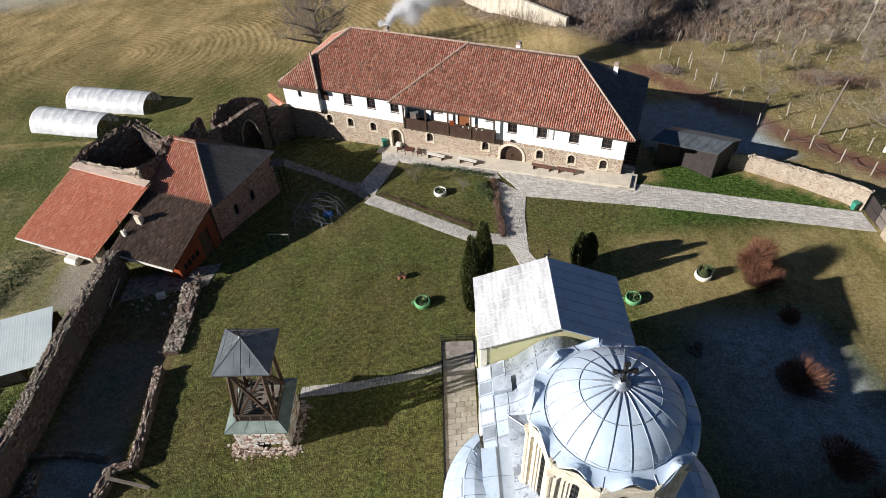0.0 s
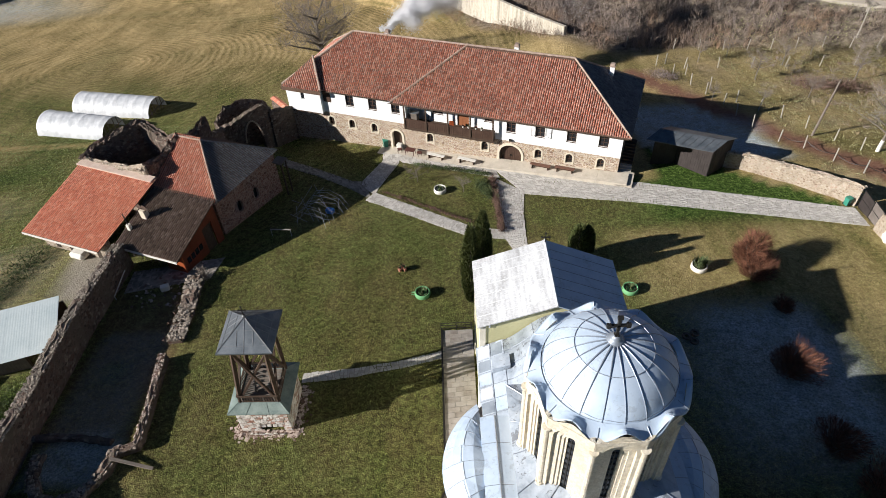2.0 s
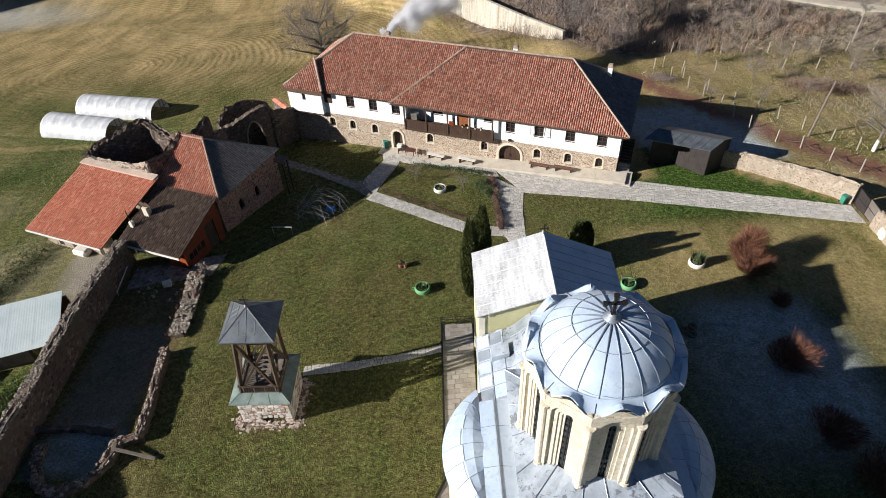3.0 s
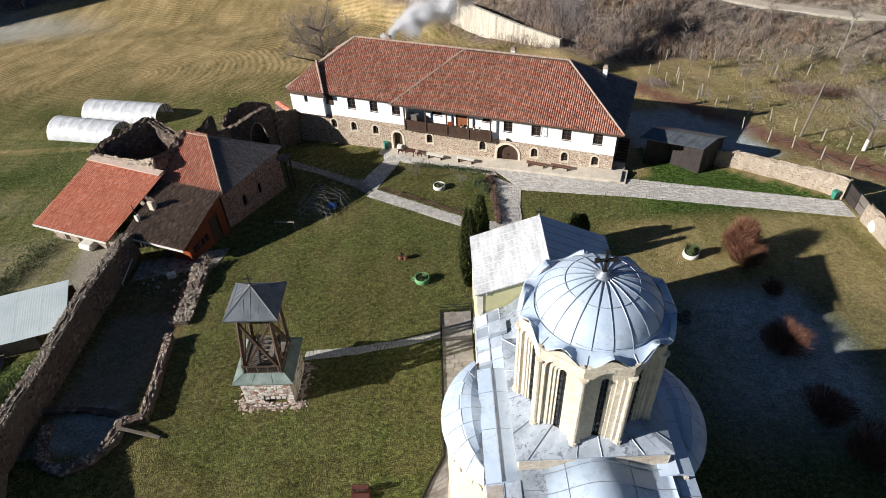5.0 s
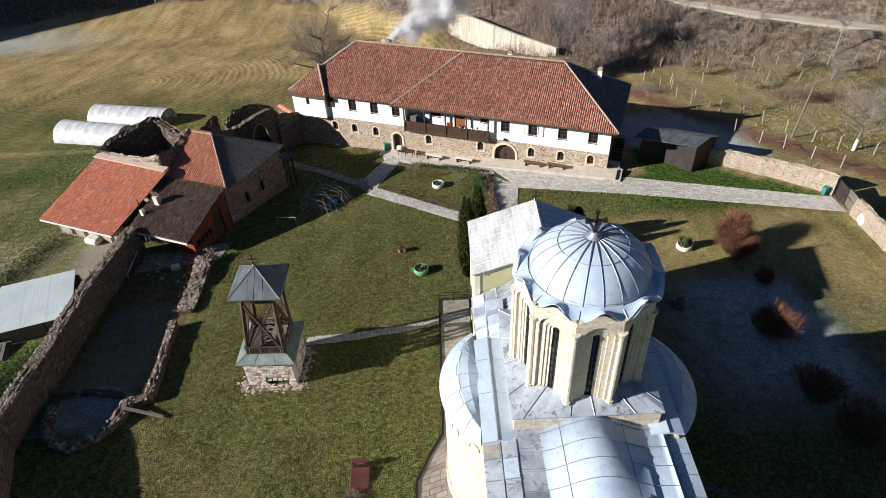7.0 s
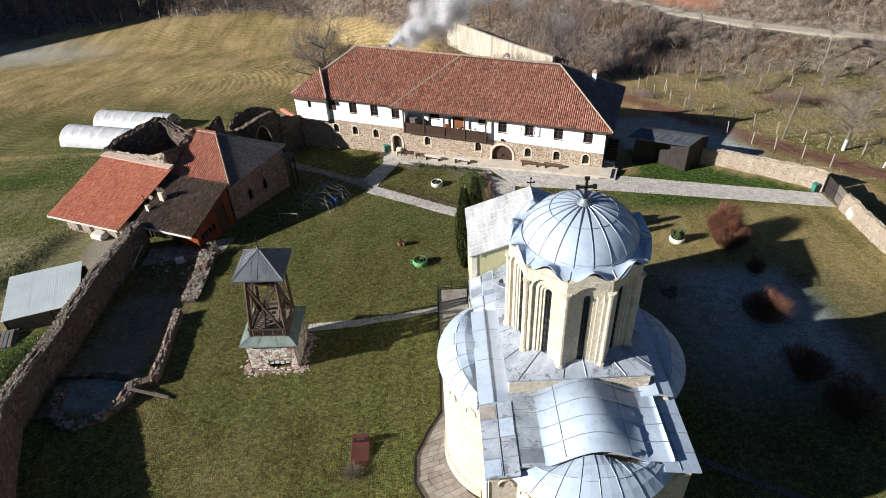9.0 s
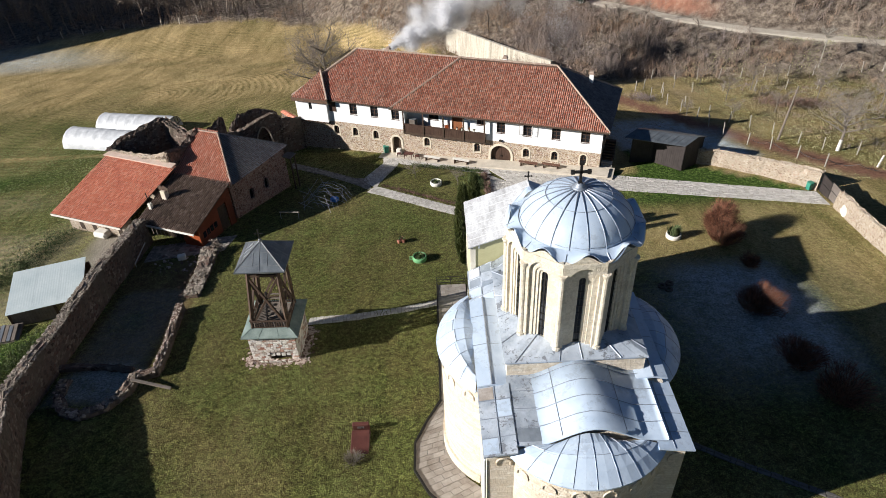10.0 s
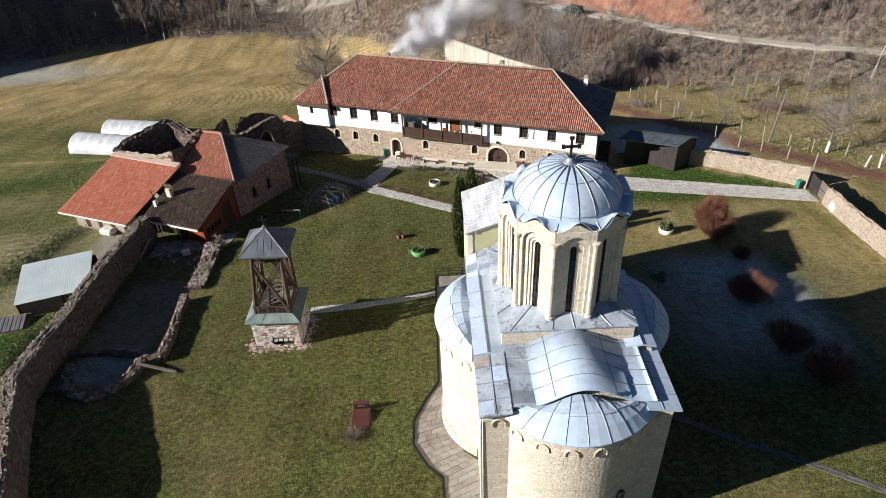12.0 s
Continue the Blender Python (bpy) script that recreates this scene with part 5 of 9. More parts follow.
    pierced(bm, gx1 - gx0, WB, EV + 0.6, 0.3, [(16.9, 18.1, 4.6, 5.9), (19.7, 21.0, 3.5, 5.85), (22.7, 23.7, 4.6, 5.9)], gx0, 1.3)
    box(bm, gx0 - 0.3, gx0, 0.42, 1.6, WB, EV + 0.25)
    box(bm, gx1, gx1 + 0.3, 0.36, 1.6, WB, EV + 0.25)
    part("gallery_wall", bm, M_WHITE, k, "limewashed wall at the back of the gallery")
    casement(k, Matrix.Translation((16.9, 1.3, 4.6)), 1.2, 1.3, 0.08, 2, 2)
    casement(k, Matrix.Translation((22.7, 1.3, 4.6)), 1.0, 1.3, 0.08, 2, 2)
    part("gallery_door", boxes((19.7, 21.0, 1.42, 1.48, 3.5, 5.85)), M_DOOR, k, "orange-brown gallery door")
    bal = part("gallery_floor", boxes((gx0, gx1, -0.55, 1.3, WB - 0.1, WB + 0.06)), M_TIMBER, k, "dark timber gallery deck")
    n = 50
    each("parapet_board", [(gx0 + i * (gx1 - gx0) / n + 0.005, gx0 + (i + 1) * (gx1 - gx0) / n - 0.008, -0.52, -0.48, WB + 0.05, WB + 0.98) for i in range(n)], M_BROWN, bal)
    part("handrail", boxes((gx0, gx1, -0.58, -0.44, WB + 0.985, WB + 1.07)), M_BROWN, bal)
    part("lower_beam", boxes((gx0, gx1, -0.56, -0.42, WB - 0.24, WB - 0.104)), M_TIMBER, bal)
    for i in range(5):
        x = gx0 + 0.08 + i * (gx1 - gx0 - 0.16) / 4
        bm = boxes((x - 0.07, x + 0.07, -0.6, -0.46, WB - 0.15, EV + 0.1))
        part("post", bm, M_TIMBER, bal)
    for x in (15.2, 17.6, 20.0, 22.4):
        bm = boxes((x, x + 0.12, -0.5, 0, WB - 0.36, WB - 0.245))
        part("joist", bm, M_TIMBER, bal)
    # roof planes
    ov, e0 = 0.5, EV - 0.12
    deck = bmesh.new()
    LX = 0.2
    pts = [(LX, -ov, e0), (L + 0.75, -ov, e0), (L + 0.75, D + ov, e0), (LX + 1.0, D + ov, e0)]
    ra, rb = (6.7, RY, RZ), (30.8, RY, RZ)
    sl = (RZ - e0) / (RY + ov)
    vs = [deck.verts.new(p) for p in pts]
    r0, r1 = deck.verts.new(ra), deck.verts.new(rb)
    deck.faces.new((vs[0], vs[1], r1, r0))
    deck.faces.new((vs[1], vs[2], r1))
    deck.faces.new((vs[2], vs[3], r0, r1))
    deck.faces.new((vs[3], vs[0], r0))
    deck.faces.new(vs[::-1])
    roof = part("roof", deck, M_TILE_AND_GAP, k, "weathered red barrel-tile hipped roof")
    slope = math.hypot(RY + ov, RZ - e0)
    W = L + 0.55

    def front_left(u, v):
        f = v / slope
        x = LX + u
        left = LX + f * 6.5
        if x < left + 0.05 or f > 0.995:
            return False
        if x < 4.95 - 4.0 * f and f < 0.5:
            return False
        return x < 13.4 + 6.5 * f

    eu, ev = (W, 0, 0), (0, RY + ov, RZ - e0)
    tiled_plane(roof, "tiles", ((LX, -ov, e0), eu, ev), front_left, M_TILE, "")

    def front_right(u, v):
        f = v / slope
        x = LX + u
        return 13.2 + 6.4 * f < x < L + 0.75 - f * 6.9 and f < 0.995

    # the forward slope over gallery and right half
    bm = bmesh.new()
    q = [(13.05, -ov - 0.35, e0 + 0.02), (L + 0.77, -ov - 0.35, e0 + 0.02), (rb[0], RY - 0.02, RZ + 0.03), (19.6, RY - 0.02, RZ + 0.03)]
    slab(bm, q, 0.1)
    part("forward_slope", bm, M_TILE_AND_GAP, roof)
    q0 = Vector((LX, -ov - 0.35, e0 + 0.03))
    tiled_plane(roof, "tiles", (q0, eu, Vector((0, RY - 0.02, RZ + 0.05)) - Vector((0, q0.y, q0.z))), front_right, M_TILE, "")
    # left bay slope, standing proud
    bm = bmesh.new()
    s2 = 0.5
    q = [(LX - 0.02, -ov - 0.35, e0 + 0.02), (5.0, -ov - 0.35, e0 + 0.02), (3.15, -ov - 0.35 + (RY + ov) * s2, e0 + 0.3 + (RZ - e0) * s2), (3.0, -ov - 0.35 + (RY + ov) * s2, e0 + 0.3 + (RZ - e0) * s2)]
    slab(bm, q, 0.42)
    # Dark slab: its east edge has the shade painted in.
    part("bay_slope", bm, M_TILE_DARK, roof)

    def bay(u, v):
        f = v / slope
        x = LX + u
        return LX + f * 5.6 < x < 4.95 - f * 3.7 and f < s2

    tiled_plane(roof, "tiles", ((LX, -ov - 0.35, e0 + 0.03), eu, (0, RY + ov, RZ - e0 + 0.38)), bay, M_TILE, "")
    ridge_row(roof, (5.02, -ov - 0.3, e0 + 0.16), (3.1, -ov - 0.35 + (RY + ov) * s2, e0 + 0.42 + (RZ - e0) * s2), 0.14)
    # end and rear slopes
    eh = (0, D + 2 * ov, 0)

    def right_end(u, v):
        f = v / math.hypot(L + 0.75 - rb[0], RZ - e0)
        y = -ov + u
        return -ov + f * (RY + ov) < y < D + ov - f * (D + ov - RY)

    # East end in the shaded tile colour, unlike the red front.
    tiled_plane(roof, "tiles", ((L + 0.75, -ov, e0), eh, (rb[0] - L - 0.75, 0, RZ - e0)), right_end, M_TILE_SHADED, "")

    o, el = Vector((LX + 1.0, D + ov, e0)), Vector((-1.0, -D - 2 * ov, 0))
    apex = (Vector(ra) - o).dot(el.normalized())
    rise = Vector(ra) - o - el.normalized() * apex

    def left_end(u, v):
        f = v / rise.length
        return f * apex < u < el.length - f * (el.length - apex)

    tiled_plane(roof, "tiles", (o, el, rise), left_end, M_TILE, "")
    up_ = Vector((0, 0, 0.1))
    ridge_row(roof, Vector(ra) + up_, Vector(rb) + up_)
    ridge_row(roof, Vector(rb) + up_, Vector((L + 0.75, -ov - 0.3, e0)) + up_)
    ridge_row(roof, Vector(rb) + up_, Vector((L + 0.75, D + ov, e0)) + up_)
    ridge_row(roof, Vector(ra) + up_, Vector((LX, -ov, e0)) + up_, 0.17)
    ridge_row(roof, Vector(ra) + up_, Vector((LX + 1.0, D + ov, e0)) + up_, 0.11)
    ridge_row(roof, Vector((19.7, RY - 0.02, RZ + 0.06)) + up_, Vector((13.1, -ov - 0.33, e0 + 0.02)) + up_, 0.12)
    part("eaves_board", boxes((0.0, 12.6, -ov + 0.02, -ov + 0.06, e0 - 0.16, e0 - 0.02), (12.8, L + 0.5, -ov - 0.32, -ov - 0.28, e0 - 0.18, e0 - 0.1)), M_TIMBER, roof)
    # chimneys
    for x, y, z, h in ((34.4, 7.2, 8.6, 0.8), (10.3, RY + 0.9, 10.0, 0.55), (24.5, RY + 1.6, 9.6, 0.8)):
        bm = boxes((x - 0.23, x + 0.23, y - 0.23, y + 0.23, z - 1.2, z + h))
        c = part("chimney", bm, M_WHITE, k, "limewashed chimney stack")
        bm = boxes((x - 0.29, x + 0.29, y - 0.29, y + 0.29, z + h, z + h + 0.1))
        box(bm, x - 0.2, x + 0.2, y - 0.2, y + 0.2, z + h + 0.1, z + h + 0.3)
        part("chimney_cap", bm, M_RIDGE, c)
    # outside stair at the end wall
    for i in range(11):
        part("stair_tread", boxes((L + 0.1, L + 1.25, 0.6 + i * 0.3, 0.95 + i * 0.3, 1.2, 1.62 + i * 0.175)), M_TIMBER if i > 2 else M_TERRACE, k)
    part("lamp", boxes((25.75, 26.05, -0.25, -0.02, 3.62, 3.82)), M_IRON, k)


build_residence()


# ---------------------------------------------------------------- bell tower
def stone_face(parent, m, x0, x1, z0, z1, material, skip=(), course=(0.13, 0.2), length=(0.16, 0.36)):
    """Squared rubble laid in courses on a wall's face: local x along it, -y outwards. Each stone is a part."""
    z = z0
    while z < z1 - 0.06:
        h = min(random.uniform(*course), z1 - z)
        x = x0
        while x < x1 - 0.05:
            w = min(random.uniform(*length), x1 - x)
            if x1 - x - w < 0.08:
                w = x1 - x
            if not any(a < x + w / 2 < b and c < z + h / 2 < d for a, b, c, d in skip):
                out = random.uniform(0.025, 0.065)
                g = 0.012
                front = [(x + g, z + g), (x + w - g, z + g), (x + w - g, z + h - g), (x + g, z + h - g)]
                cx, cz = x + w / 2, z + h / 2
                verts, faces = [], []
                for f, y in ((0.86, -out), (1.0, -out * 0.55), (1.0, 0.03)):
                    verts += [(m @ Vector((cx + (px - cx) * f + random.uniform(-0.008, 0.008), y, cz + (pz - cz) * f + random.uniform(-0.008, 0.008))))[:] for px, pz in front]
                faces.append((0, 1, 2, 3))
                for r in (0, 4):
                    for k in range(4):
                        faces.append((r + k, r + 4 + k, r + 4 + (k + 1) % 4, r + (k + 1) % 4))
                soup("stone", verts, faces, material, parent)
            x += w
        z += h


def base_stone():
    k = Nodes("belfry_base_stone")
    c = k.ramp(k.objrand(), [(0.0, (0.38, 0.19, 0.14)), (0.1, (0.50, 0.34, 0.27)), (0.2, (0.62, 0.55, 0.49)), (0.5, (0.74, 0.70, 0.65)), (0.85, (0.82, 0.79, 0.75)), (0.95, (0.42, 0.34, 0.29))])
    grain = k.noise(9, 6, 0.7)
    c = k.mix(0.55, c, k.ramp(grain, [(0.32, (0.3, 0.28, 0.26)), (0.64, (1, 1, 1))]), "MULTIPLY")
    k.bump(grain, 0.6, 0.03)
    return k.done(c, 0.9, 0, 0.2)


def build_tower():
    cx, cy, z0 = -12.1, 21.5, 5.0
    t = thing("bell_tower", pose(cx, cy, z0, 0, 0, -1.5), "open timber belfry on a rubble stone base", "bell tower")
    H, SK, DK = 1.62, 2.66, 3.0
    stone = base_stone()
    core = boxes((-H, H, -H, -H + 0.5, -0.6, 0.0), (-H, -0.4, -H, -H + 0.5, 0.0, 0.95), (1.1, H, -H, -H + 0.5, 0.0, 0.95), (-H, H, -H, -H + 0.5, 0.95, SK), (-H, -H + 0.5, -H + 0.5, H, -0.9, SK), (H - 0.5, H, -H + 0.5, H, -0.9, SK), (-H + 0.5, H - 0.5, H - 0.5, H, -0.9, SK))
    base = part("stone_base", core, M_TOWER_STONE, t, "pale rubble base with red bricks")
    stone_face(base, Matrix.Translation((0, -H, 0)), -H, H, 0.15, SK - 0.05, stone, [(-0.45, 1.15, -0.2, 1.0)])
    stone_face(base, Matrix.Translation((H, 0, 0)) @ Matrix.Rotation(math.pi / 2, 4, "Z"), -H, H, 0.15, SK - 0.05, stone, (), (0.16, 0.26), (0.22, 0.45))
    v, f = [], []
    for i in range(760):
        s = random.uniform(0.04, 0.11)
        out = H + 0.05 + abs(random.gauss(0, 0.3))
        along = random.uniform(-H - 0.4, H + 0.4)
        x, y = [(along, -out), (-out, along), (out, along), (along, -out)][i % 4]
        w = t.matrix_world @ Vector((x, y, 0))
        z = terrain(w.x, w.y) - z0 + max(0.0, 0.14 - 0.25 * (out - H)) * random.random()
        b = bmesh.new()
        box(b, -s, s, -s * 0.75, s * 0.75, -0.06, 0.025, Matrix.Translation((x, y, z)) @ Euler((random.uniform(-0.2, 0.2), random.uniform(-0.2, 0.2), random.uniform(0, 6))).to_matrix().to_4x4())
        n0 = len(v)
        b.verts.index_update()
        v.extend((q.co + Vector([random.uniform(-0.2, 0.2) * s for _ in range(3)]))[:] for q in b.verts)
        f.extend(tuple(n0 + q.index for q in fc.verts) for fc in b.faces)
        b.free()
    soup("rubble_footing", v, f, M_FOOTING, t, "low spread of pinkish rubble round the base")["kind"] = "stuff"
    # Soil-dark panel paints the shade at the back of the niche.
    part("niche", boxes((-0.4, 1.1, -H + 0.25, -H + 0.3, -0.2, 0.95)), M_SOIL_SHADE, t)
    # stacked pale roof tiles and slabs in and before the niche
    for i in range(9):
        x = -0.85 + i * 0.25
        lean_ = Matrix.Translation((x, -H - 0.22, 0.1)) @ Matrix.Rotation(random.uniform(0.3, 0.5), 4, "X") @ Matrix.Rotation(random.uniform(-0.25, 0.25), 4, "Y")
        bm = bmesh.new()
        box(bm, -0.09, 0.09, -0.025, 0.025, 0, random.uniform(0.45, 0.62), lean_)
        part("leaning_tile", bm, M_PWHITE, t)
    for i in range(4):
        part("niche_block", boxes((-0.3 + i * 0.36, -0.05 + i * 0.36, -H + 0.02, -H + 0.2, 0.6 + 0.04 * (i % 2), 0.82)), M_PWHITE, t)
    # skirt roof
    bm = bmesh.new()
    a, b = 1.94, 1.31
    lo = [(-a, -a, SK), (a, -a, SK), (a, a, SK), (-a, a, SK)]
    hi = [(-b, -b, DK), (b, -b, DK), (b, b, DK), (-b, b, DK)]
    V, U = [bm.verts.new(p) for p in lo], [bm.verts.new(p) for p in hi]
    Lw = [bm.verts.new((x, y, z - 0.06)) for x, y, z in lo]
    for k in range(4):
        q = (k + 1) % 4
        bm.faces.new((V[k], V[q], U[q], U[k]))
        bm.faces.new((Lw[k], Lw[q], V[q], V[k]))
    bm.faces.new(U)
    bm.faces.new(Lw[::-1])
    sk = part("skirt_roof", bm, M_GREEN_TIN, t, "greenish streaked sheet skirt roof")
    sb = []
    for k in range(4):
        seam(sb, [lo[k], hi[k]], 0.025)
    for x in (-0.5, 0.45):
        seam(sb, [(x * 1.48, -a, SK + 0.01), (x, -b, DK + 0.01)], 0.012)
        seam(sb, [(a, x * 1.48, SK + 0.01), (b, x, DK + 0.01)], 0.012)
    part("standing_seam", sb, M_GREEN_TIN, sk)
    # frame, leaning a little
    top = 7.72
    LEAN = Vector((0.2, 0.5, 0))

    def tilt(bm):
        for v in bm.verts:
            v.co += LEAN * max(0.0, (v.co.z - DK) / (top - DK))

    def inset(z):
        return 1.2 - 0.25 * (z - DK) / (top - DK)

    for sx in (-1, 1):
        for sy in (-1, 1):
            bm = bmesh.new()
            beam(bm, (sx * 1.2, sy * 1.2, DK - 0.1), (sx * 0.95, sy * 0.95, top), 0.21)
            tilt(bm)
            part("post", bm, M_TIMBER, t)
    for m in (Matrix.Identity(4), Matrix.Rotation(math.pi / 2, 4, "Z"), Matrix.Rotation(math.pi, 4, "Z"), Matrix.Rotation(-math.pi / 2, 4, "Z")):
        for s in (-1, 1):
            bm = bmesh.new()
            z1, z2 = DK + 0.1, 6.9
            beam(bm, (s * inset(z1), -inset(z1) - 0.03 * s, z1), (-s * inset(z2), -inset(z2) - 0.03 * s, z2), 0.14)
            bm.transform(m)
            tilt(bm)
            part("brace", bm, M_TIMBER, t)
        bm = bmesh.new()
        beam(bm, (-inset(7.0), -inset(7.0), 7.0), (inset(7.0), -inset(7.0), 7.0), 0.15)
        bm.transform(m)
        tilt(bm)
        part("cross_beam", bm, M_TIMBER, t)
        bm = bmesh.new()
        box(bm, -1.26, 1.26, -1.3, -1.22, DK + 0.55, DK + 0.63)
        box(bm, -1.26, 1.26, -1.29, -1.23, DK + 0.02, DK + 0.09)
        bm.transform(m)
        rl = part("railing", bm, M_TIMBER, t)
        for i in range(15):
            x = -1.2 + i * 0.167
            bm = boxes((x, x + 0.07, -1.28, -1.24, DK + 0.09, DK + 0.55))
            bm.transform(m)
            part("baluster", bm, M_GREYWOOD if i % 4 == 1 else M_TIMBER, rl)
    for i in range(12):
        part("deck_board", boxes((-1.15, 1.15, -1.17 + i * 0.197, -1.02 + i * 0.197, DK + 0.005, DK + 0.05)), M_GREYWOOD, t)
    for i in range(6):
        bm = bmesh.new()
        box(bm, -0.45, 0.45, -0.06, 0.06, 0, 0.04)
        bm.transform(Matrix.Translation((0.15, -0.45 + i * 0.17, DK + 0.3 + i * 0.25)))
        part("stair_tread", bm, M_GREYWOOD, t)
    for s in (-0.47, 0.47):
        bm = bmesh.new()
        beam(bm, (0.15 + s, -0.6, DK + 0.05), (0.15 + s, 0.5, DK + 1.68), 0.06, 0.16)
        part("stringer", bm, M_GREYWOOD, t)
    # roof
    a, z, R_ = 1.63, top, 1.3
    bm = bmesh.new()
    V = [bm.verts.new(p) for p in ((-a, -a, z), (a, -a, z), (a, a, z), (-a, a, z))]
    Lw = [bm.verts.new(p) for p in ((-a, -a, z - 0.1), (a, -a, z - 0.1), (a, a, z - 0.1), (-a, a, z - 0.1))]
    ap = bm.verts.new((0, 0, z + R_))
    for k in range(4):
        q = (k + 1) % 4
        bm.faces.new((V[k], V[q], ap))
        bm.faces.new((Lw[k], Lw[q], V[q], V[k]))
    bm.faces.new(Lw[::-1])
    rf = part("roof", bm, M_DARK_TIN, t, "dark blue-grey sheet pyramid roof")
    sb = []
    for sx, sy in ((-1, -1), (1, -1), (1, 1), (-1, 1)):
        seam(sb, [(sx * a, sy * a, z + 0.01), (0, 0, z + R_ + 0.01)], 0.022)
    for m in (0, 1, 2, 3):
        R = Matrix.Rotation(m * math.pi / 2, 3, "Z")
        seam(sb, [R @ Vector((0, -a, z + 0.012)), R @ Vector((0, 0, z + R_ + 0.01))], 0.014)
        for x, f0, f in ((-0.42, 0.2, 0.62), (0.52, 0.2, 0.62)):
            seam(sb, [R @ Vector((x, -a * (1 - f0), z + R_ * f0 + 0.012)), R @ Vector((x, -a * (1 - f), z + R_ * f + 0.012))], 0.014)
        for f0 in (0.2, 0.62):
            seam(sb, [R @ Vector((-a * (1 - f0) * 0.98, -a * (1 - f0), z + R_ * f0 + 0.012)), R @ Vector((a * (1 - f0) * 0.98, -a * (1 - f0), z + R_ * f0 + 0.012))], 0.012)
    part("standing_seam", sb, M_DULL, rf)
    bm = bmesh.new()
    lathe(bm, [(0.05, z + R_ - 0.05), (0.12, z + R_ + 0.04), (0.12, z + R_ + 0.12), (0.05, z + R_ + 0.18)], 10)
    fn = part("finial", bm, M_DULL, rf)
    rf.location = LEAN
    bm = cross_bm(0.7, 0.42, 0.05)
    bm.transform(Matrix.Translation((0, 0, z + R_ + 0.16)))
    part("cross", bm, M_IRON, fn, "small grey metal cross")


build_tower()


# ---------------------------------------------------------------- rough walls
def rough_wall(name, pts, thick, tops, material, label, category, jag=0.3, kind="", sink=1.0, step=0.45, group=""):
    """A rubble wall along a plan line, with uneven faces and a broken top. tops: heights at the points."""
    path = []
    for (ax, ay), (bx, by), ta, tb in zip(pts, pts[1:], tops, tops[1:]):
        n = max(2, int(math.hypot(bx - ax, by - ay) / step))
        for i in range(n):
            f = i / n
            path.append((ax + (bx - ax) * f, ay + (by - ay) * f, ta + (tb - ta) * f))
    path.append((*pts[-1], tops[-1]))
    rings = []
    verts, faces = [], []
    n = len(path)
    for i, (x, y, top) in enumerate(path):
        px, py, _ = path[max(0, i - 1)]
        qx, qy, _ = path[min(n - 1, i + 1)]
        d = Vector((qx - px, qy - py, 0)).normalized()
        s = Vector((-d.y, d.x, 0))
        j = jag * (0.55 * noise.noise(Vector((x * 0.6, y * 0.6, 1.0))) + 0.6 * random.uniform(-0.5, 0.5))
        g = terrain(x, y) - sink
        hgt = top + j - g
        row = []
        prof = [(-0.5, 0.0), (-0.5, 0.35), (-0.49, 0.7), (-0.46, 0.93), (-0.33, 1.0), (-0.1, 1.02), (0.12, 1.0), (0.34, 1.02), (0.46, 0.94), (0.49, 0.7), (0.5, 0.35), (0.5, 0.0)]
        for a, f in prof:
            w = 0.05 if 0 < f < 0.9 else 0.09
            o = Vector((x, y, g + hgt * f)) + s * (a * thick + random.uniform(-w, w)) + Vector((0, 0, random.uniform(-0.09, 0.09) if f > 0.9 else 0))
            row.append(len(verts))
            verts.append(o[:])
        rings.append(row)
    for a, b in zip(rings, rings[1:]):
        for k in range(len(a) - 1):
            faces.append((a[k], a[k + 1], b[k + 1], b[k]))
    faces.append(tuple(rings[0])[::-1])
    faces.append(tuple(rings[-1]))
    ob = soup(name, verts, faces, material)
    return tagged(ob, label, category, group, kind)


def loose_stones(parent, pts, tops, width, n, material, size=(0.12, 0.28), name="coping_stones"):
    """Separate stones bedded along a wall's broken top."""
    bm = bmesh.new()
    segs = [math.hypot(b[0] - a[0], b[1] - a[1]) for a, b in zip(pts, pts[1:])]
    tot = sum(segs)
    for i in range(n):
        d = random.uniform(0, tot)
        k = 0
        while k < len(segs) - 1 and d > segs[k]:
            d -= segs[k]
            k += 1
        f = d / segs[k]
        a, b = pts[k], pts[k + 1]
        u = Vector((b[0] - a[0], b[1] - a[1], 0)).normalized()
        p = Vector((a[0] + (b[0] - a[0]) * f, a[1] + (b[1] - a[1]) * f, tops[k] + (tops[k + 1] - tops[k]) * f))
        p += Vector((-u.y, u.x, 0)) * random.uniform(-0.5, 0.5) * width
        s = random.uniform(*size)
        m = Matrix.Translation(p) @ Euler((random.uniform(-0.4, 0.4), random.uniform(-0.4, 0.4), random.uniform(0, 6))).to_matrix().to_4x4()
        vs = box(bm, -s, s, -s * 0.7, s * 0.7, -s * 0.45, s * 0.4, m)
        for v in vs:
            v.co += Vector([random.uniform(-0.25, 0.25) * s for _ in range(3)])
    ob = part(name, bm, material, parent)
    ob["kind"] = "stuff"
    return ob


LW = [(-28.0, 38.2), (-28.1, 30.0), (-27.7, 21.5), (-27.5, 15.0), (-25.5, 10.6), (-23.3, 6.2), (-18.5, -5.0)]
LT = [5.35, 6.55, 7.5, 8.5, 9.2, 9.7, 10.6]
# Dark faces, paler top stones: the wall's shade and sun are in the colours.
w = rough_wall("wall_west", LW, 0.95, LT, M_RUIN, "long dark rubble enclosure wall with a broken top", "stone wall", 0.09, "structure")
loose_stones(w, LW, [z + 0.02 for z in LT], 0.9, 3800, M_COPESTONE, (0.04, 0.095))
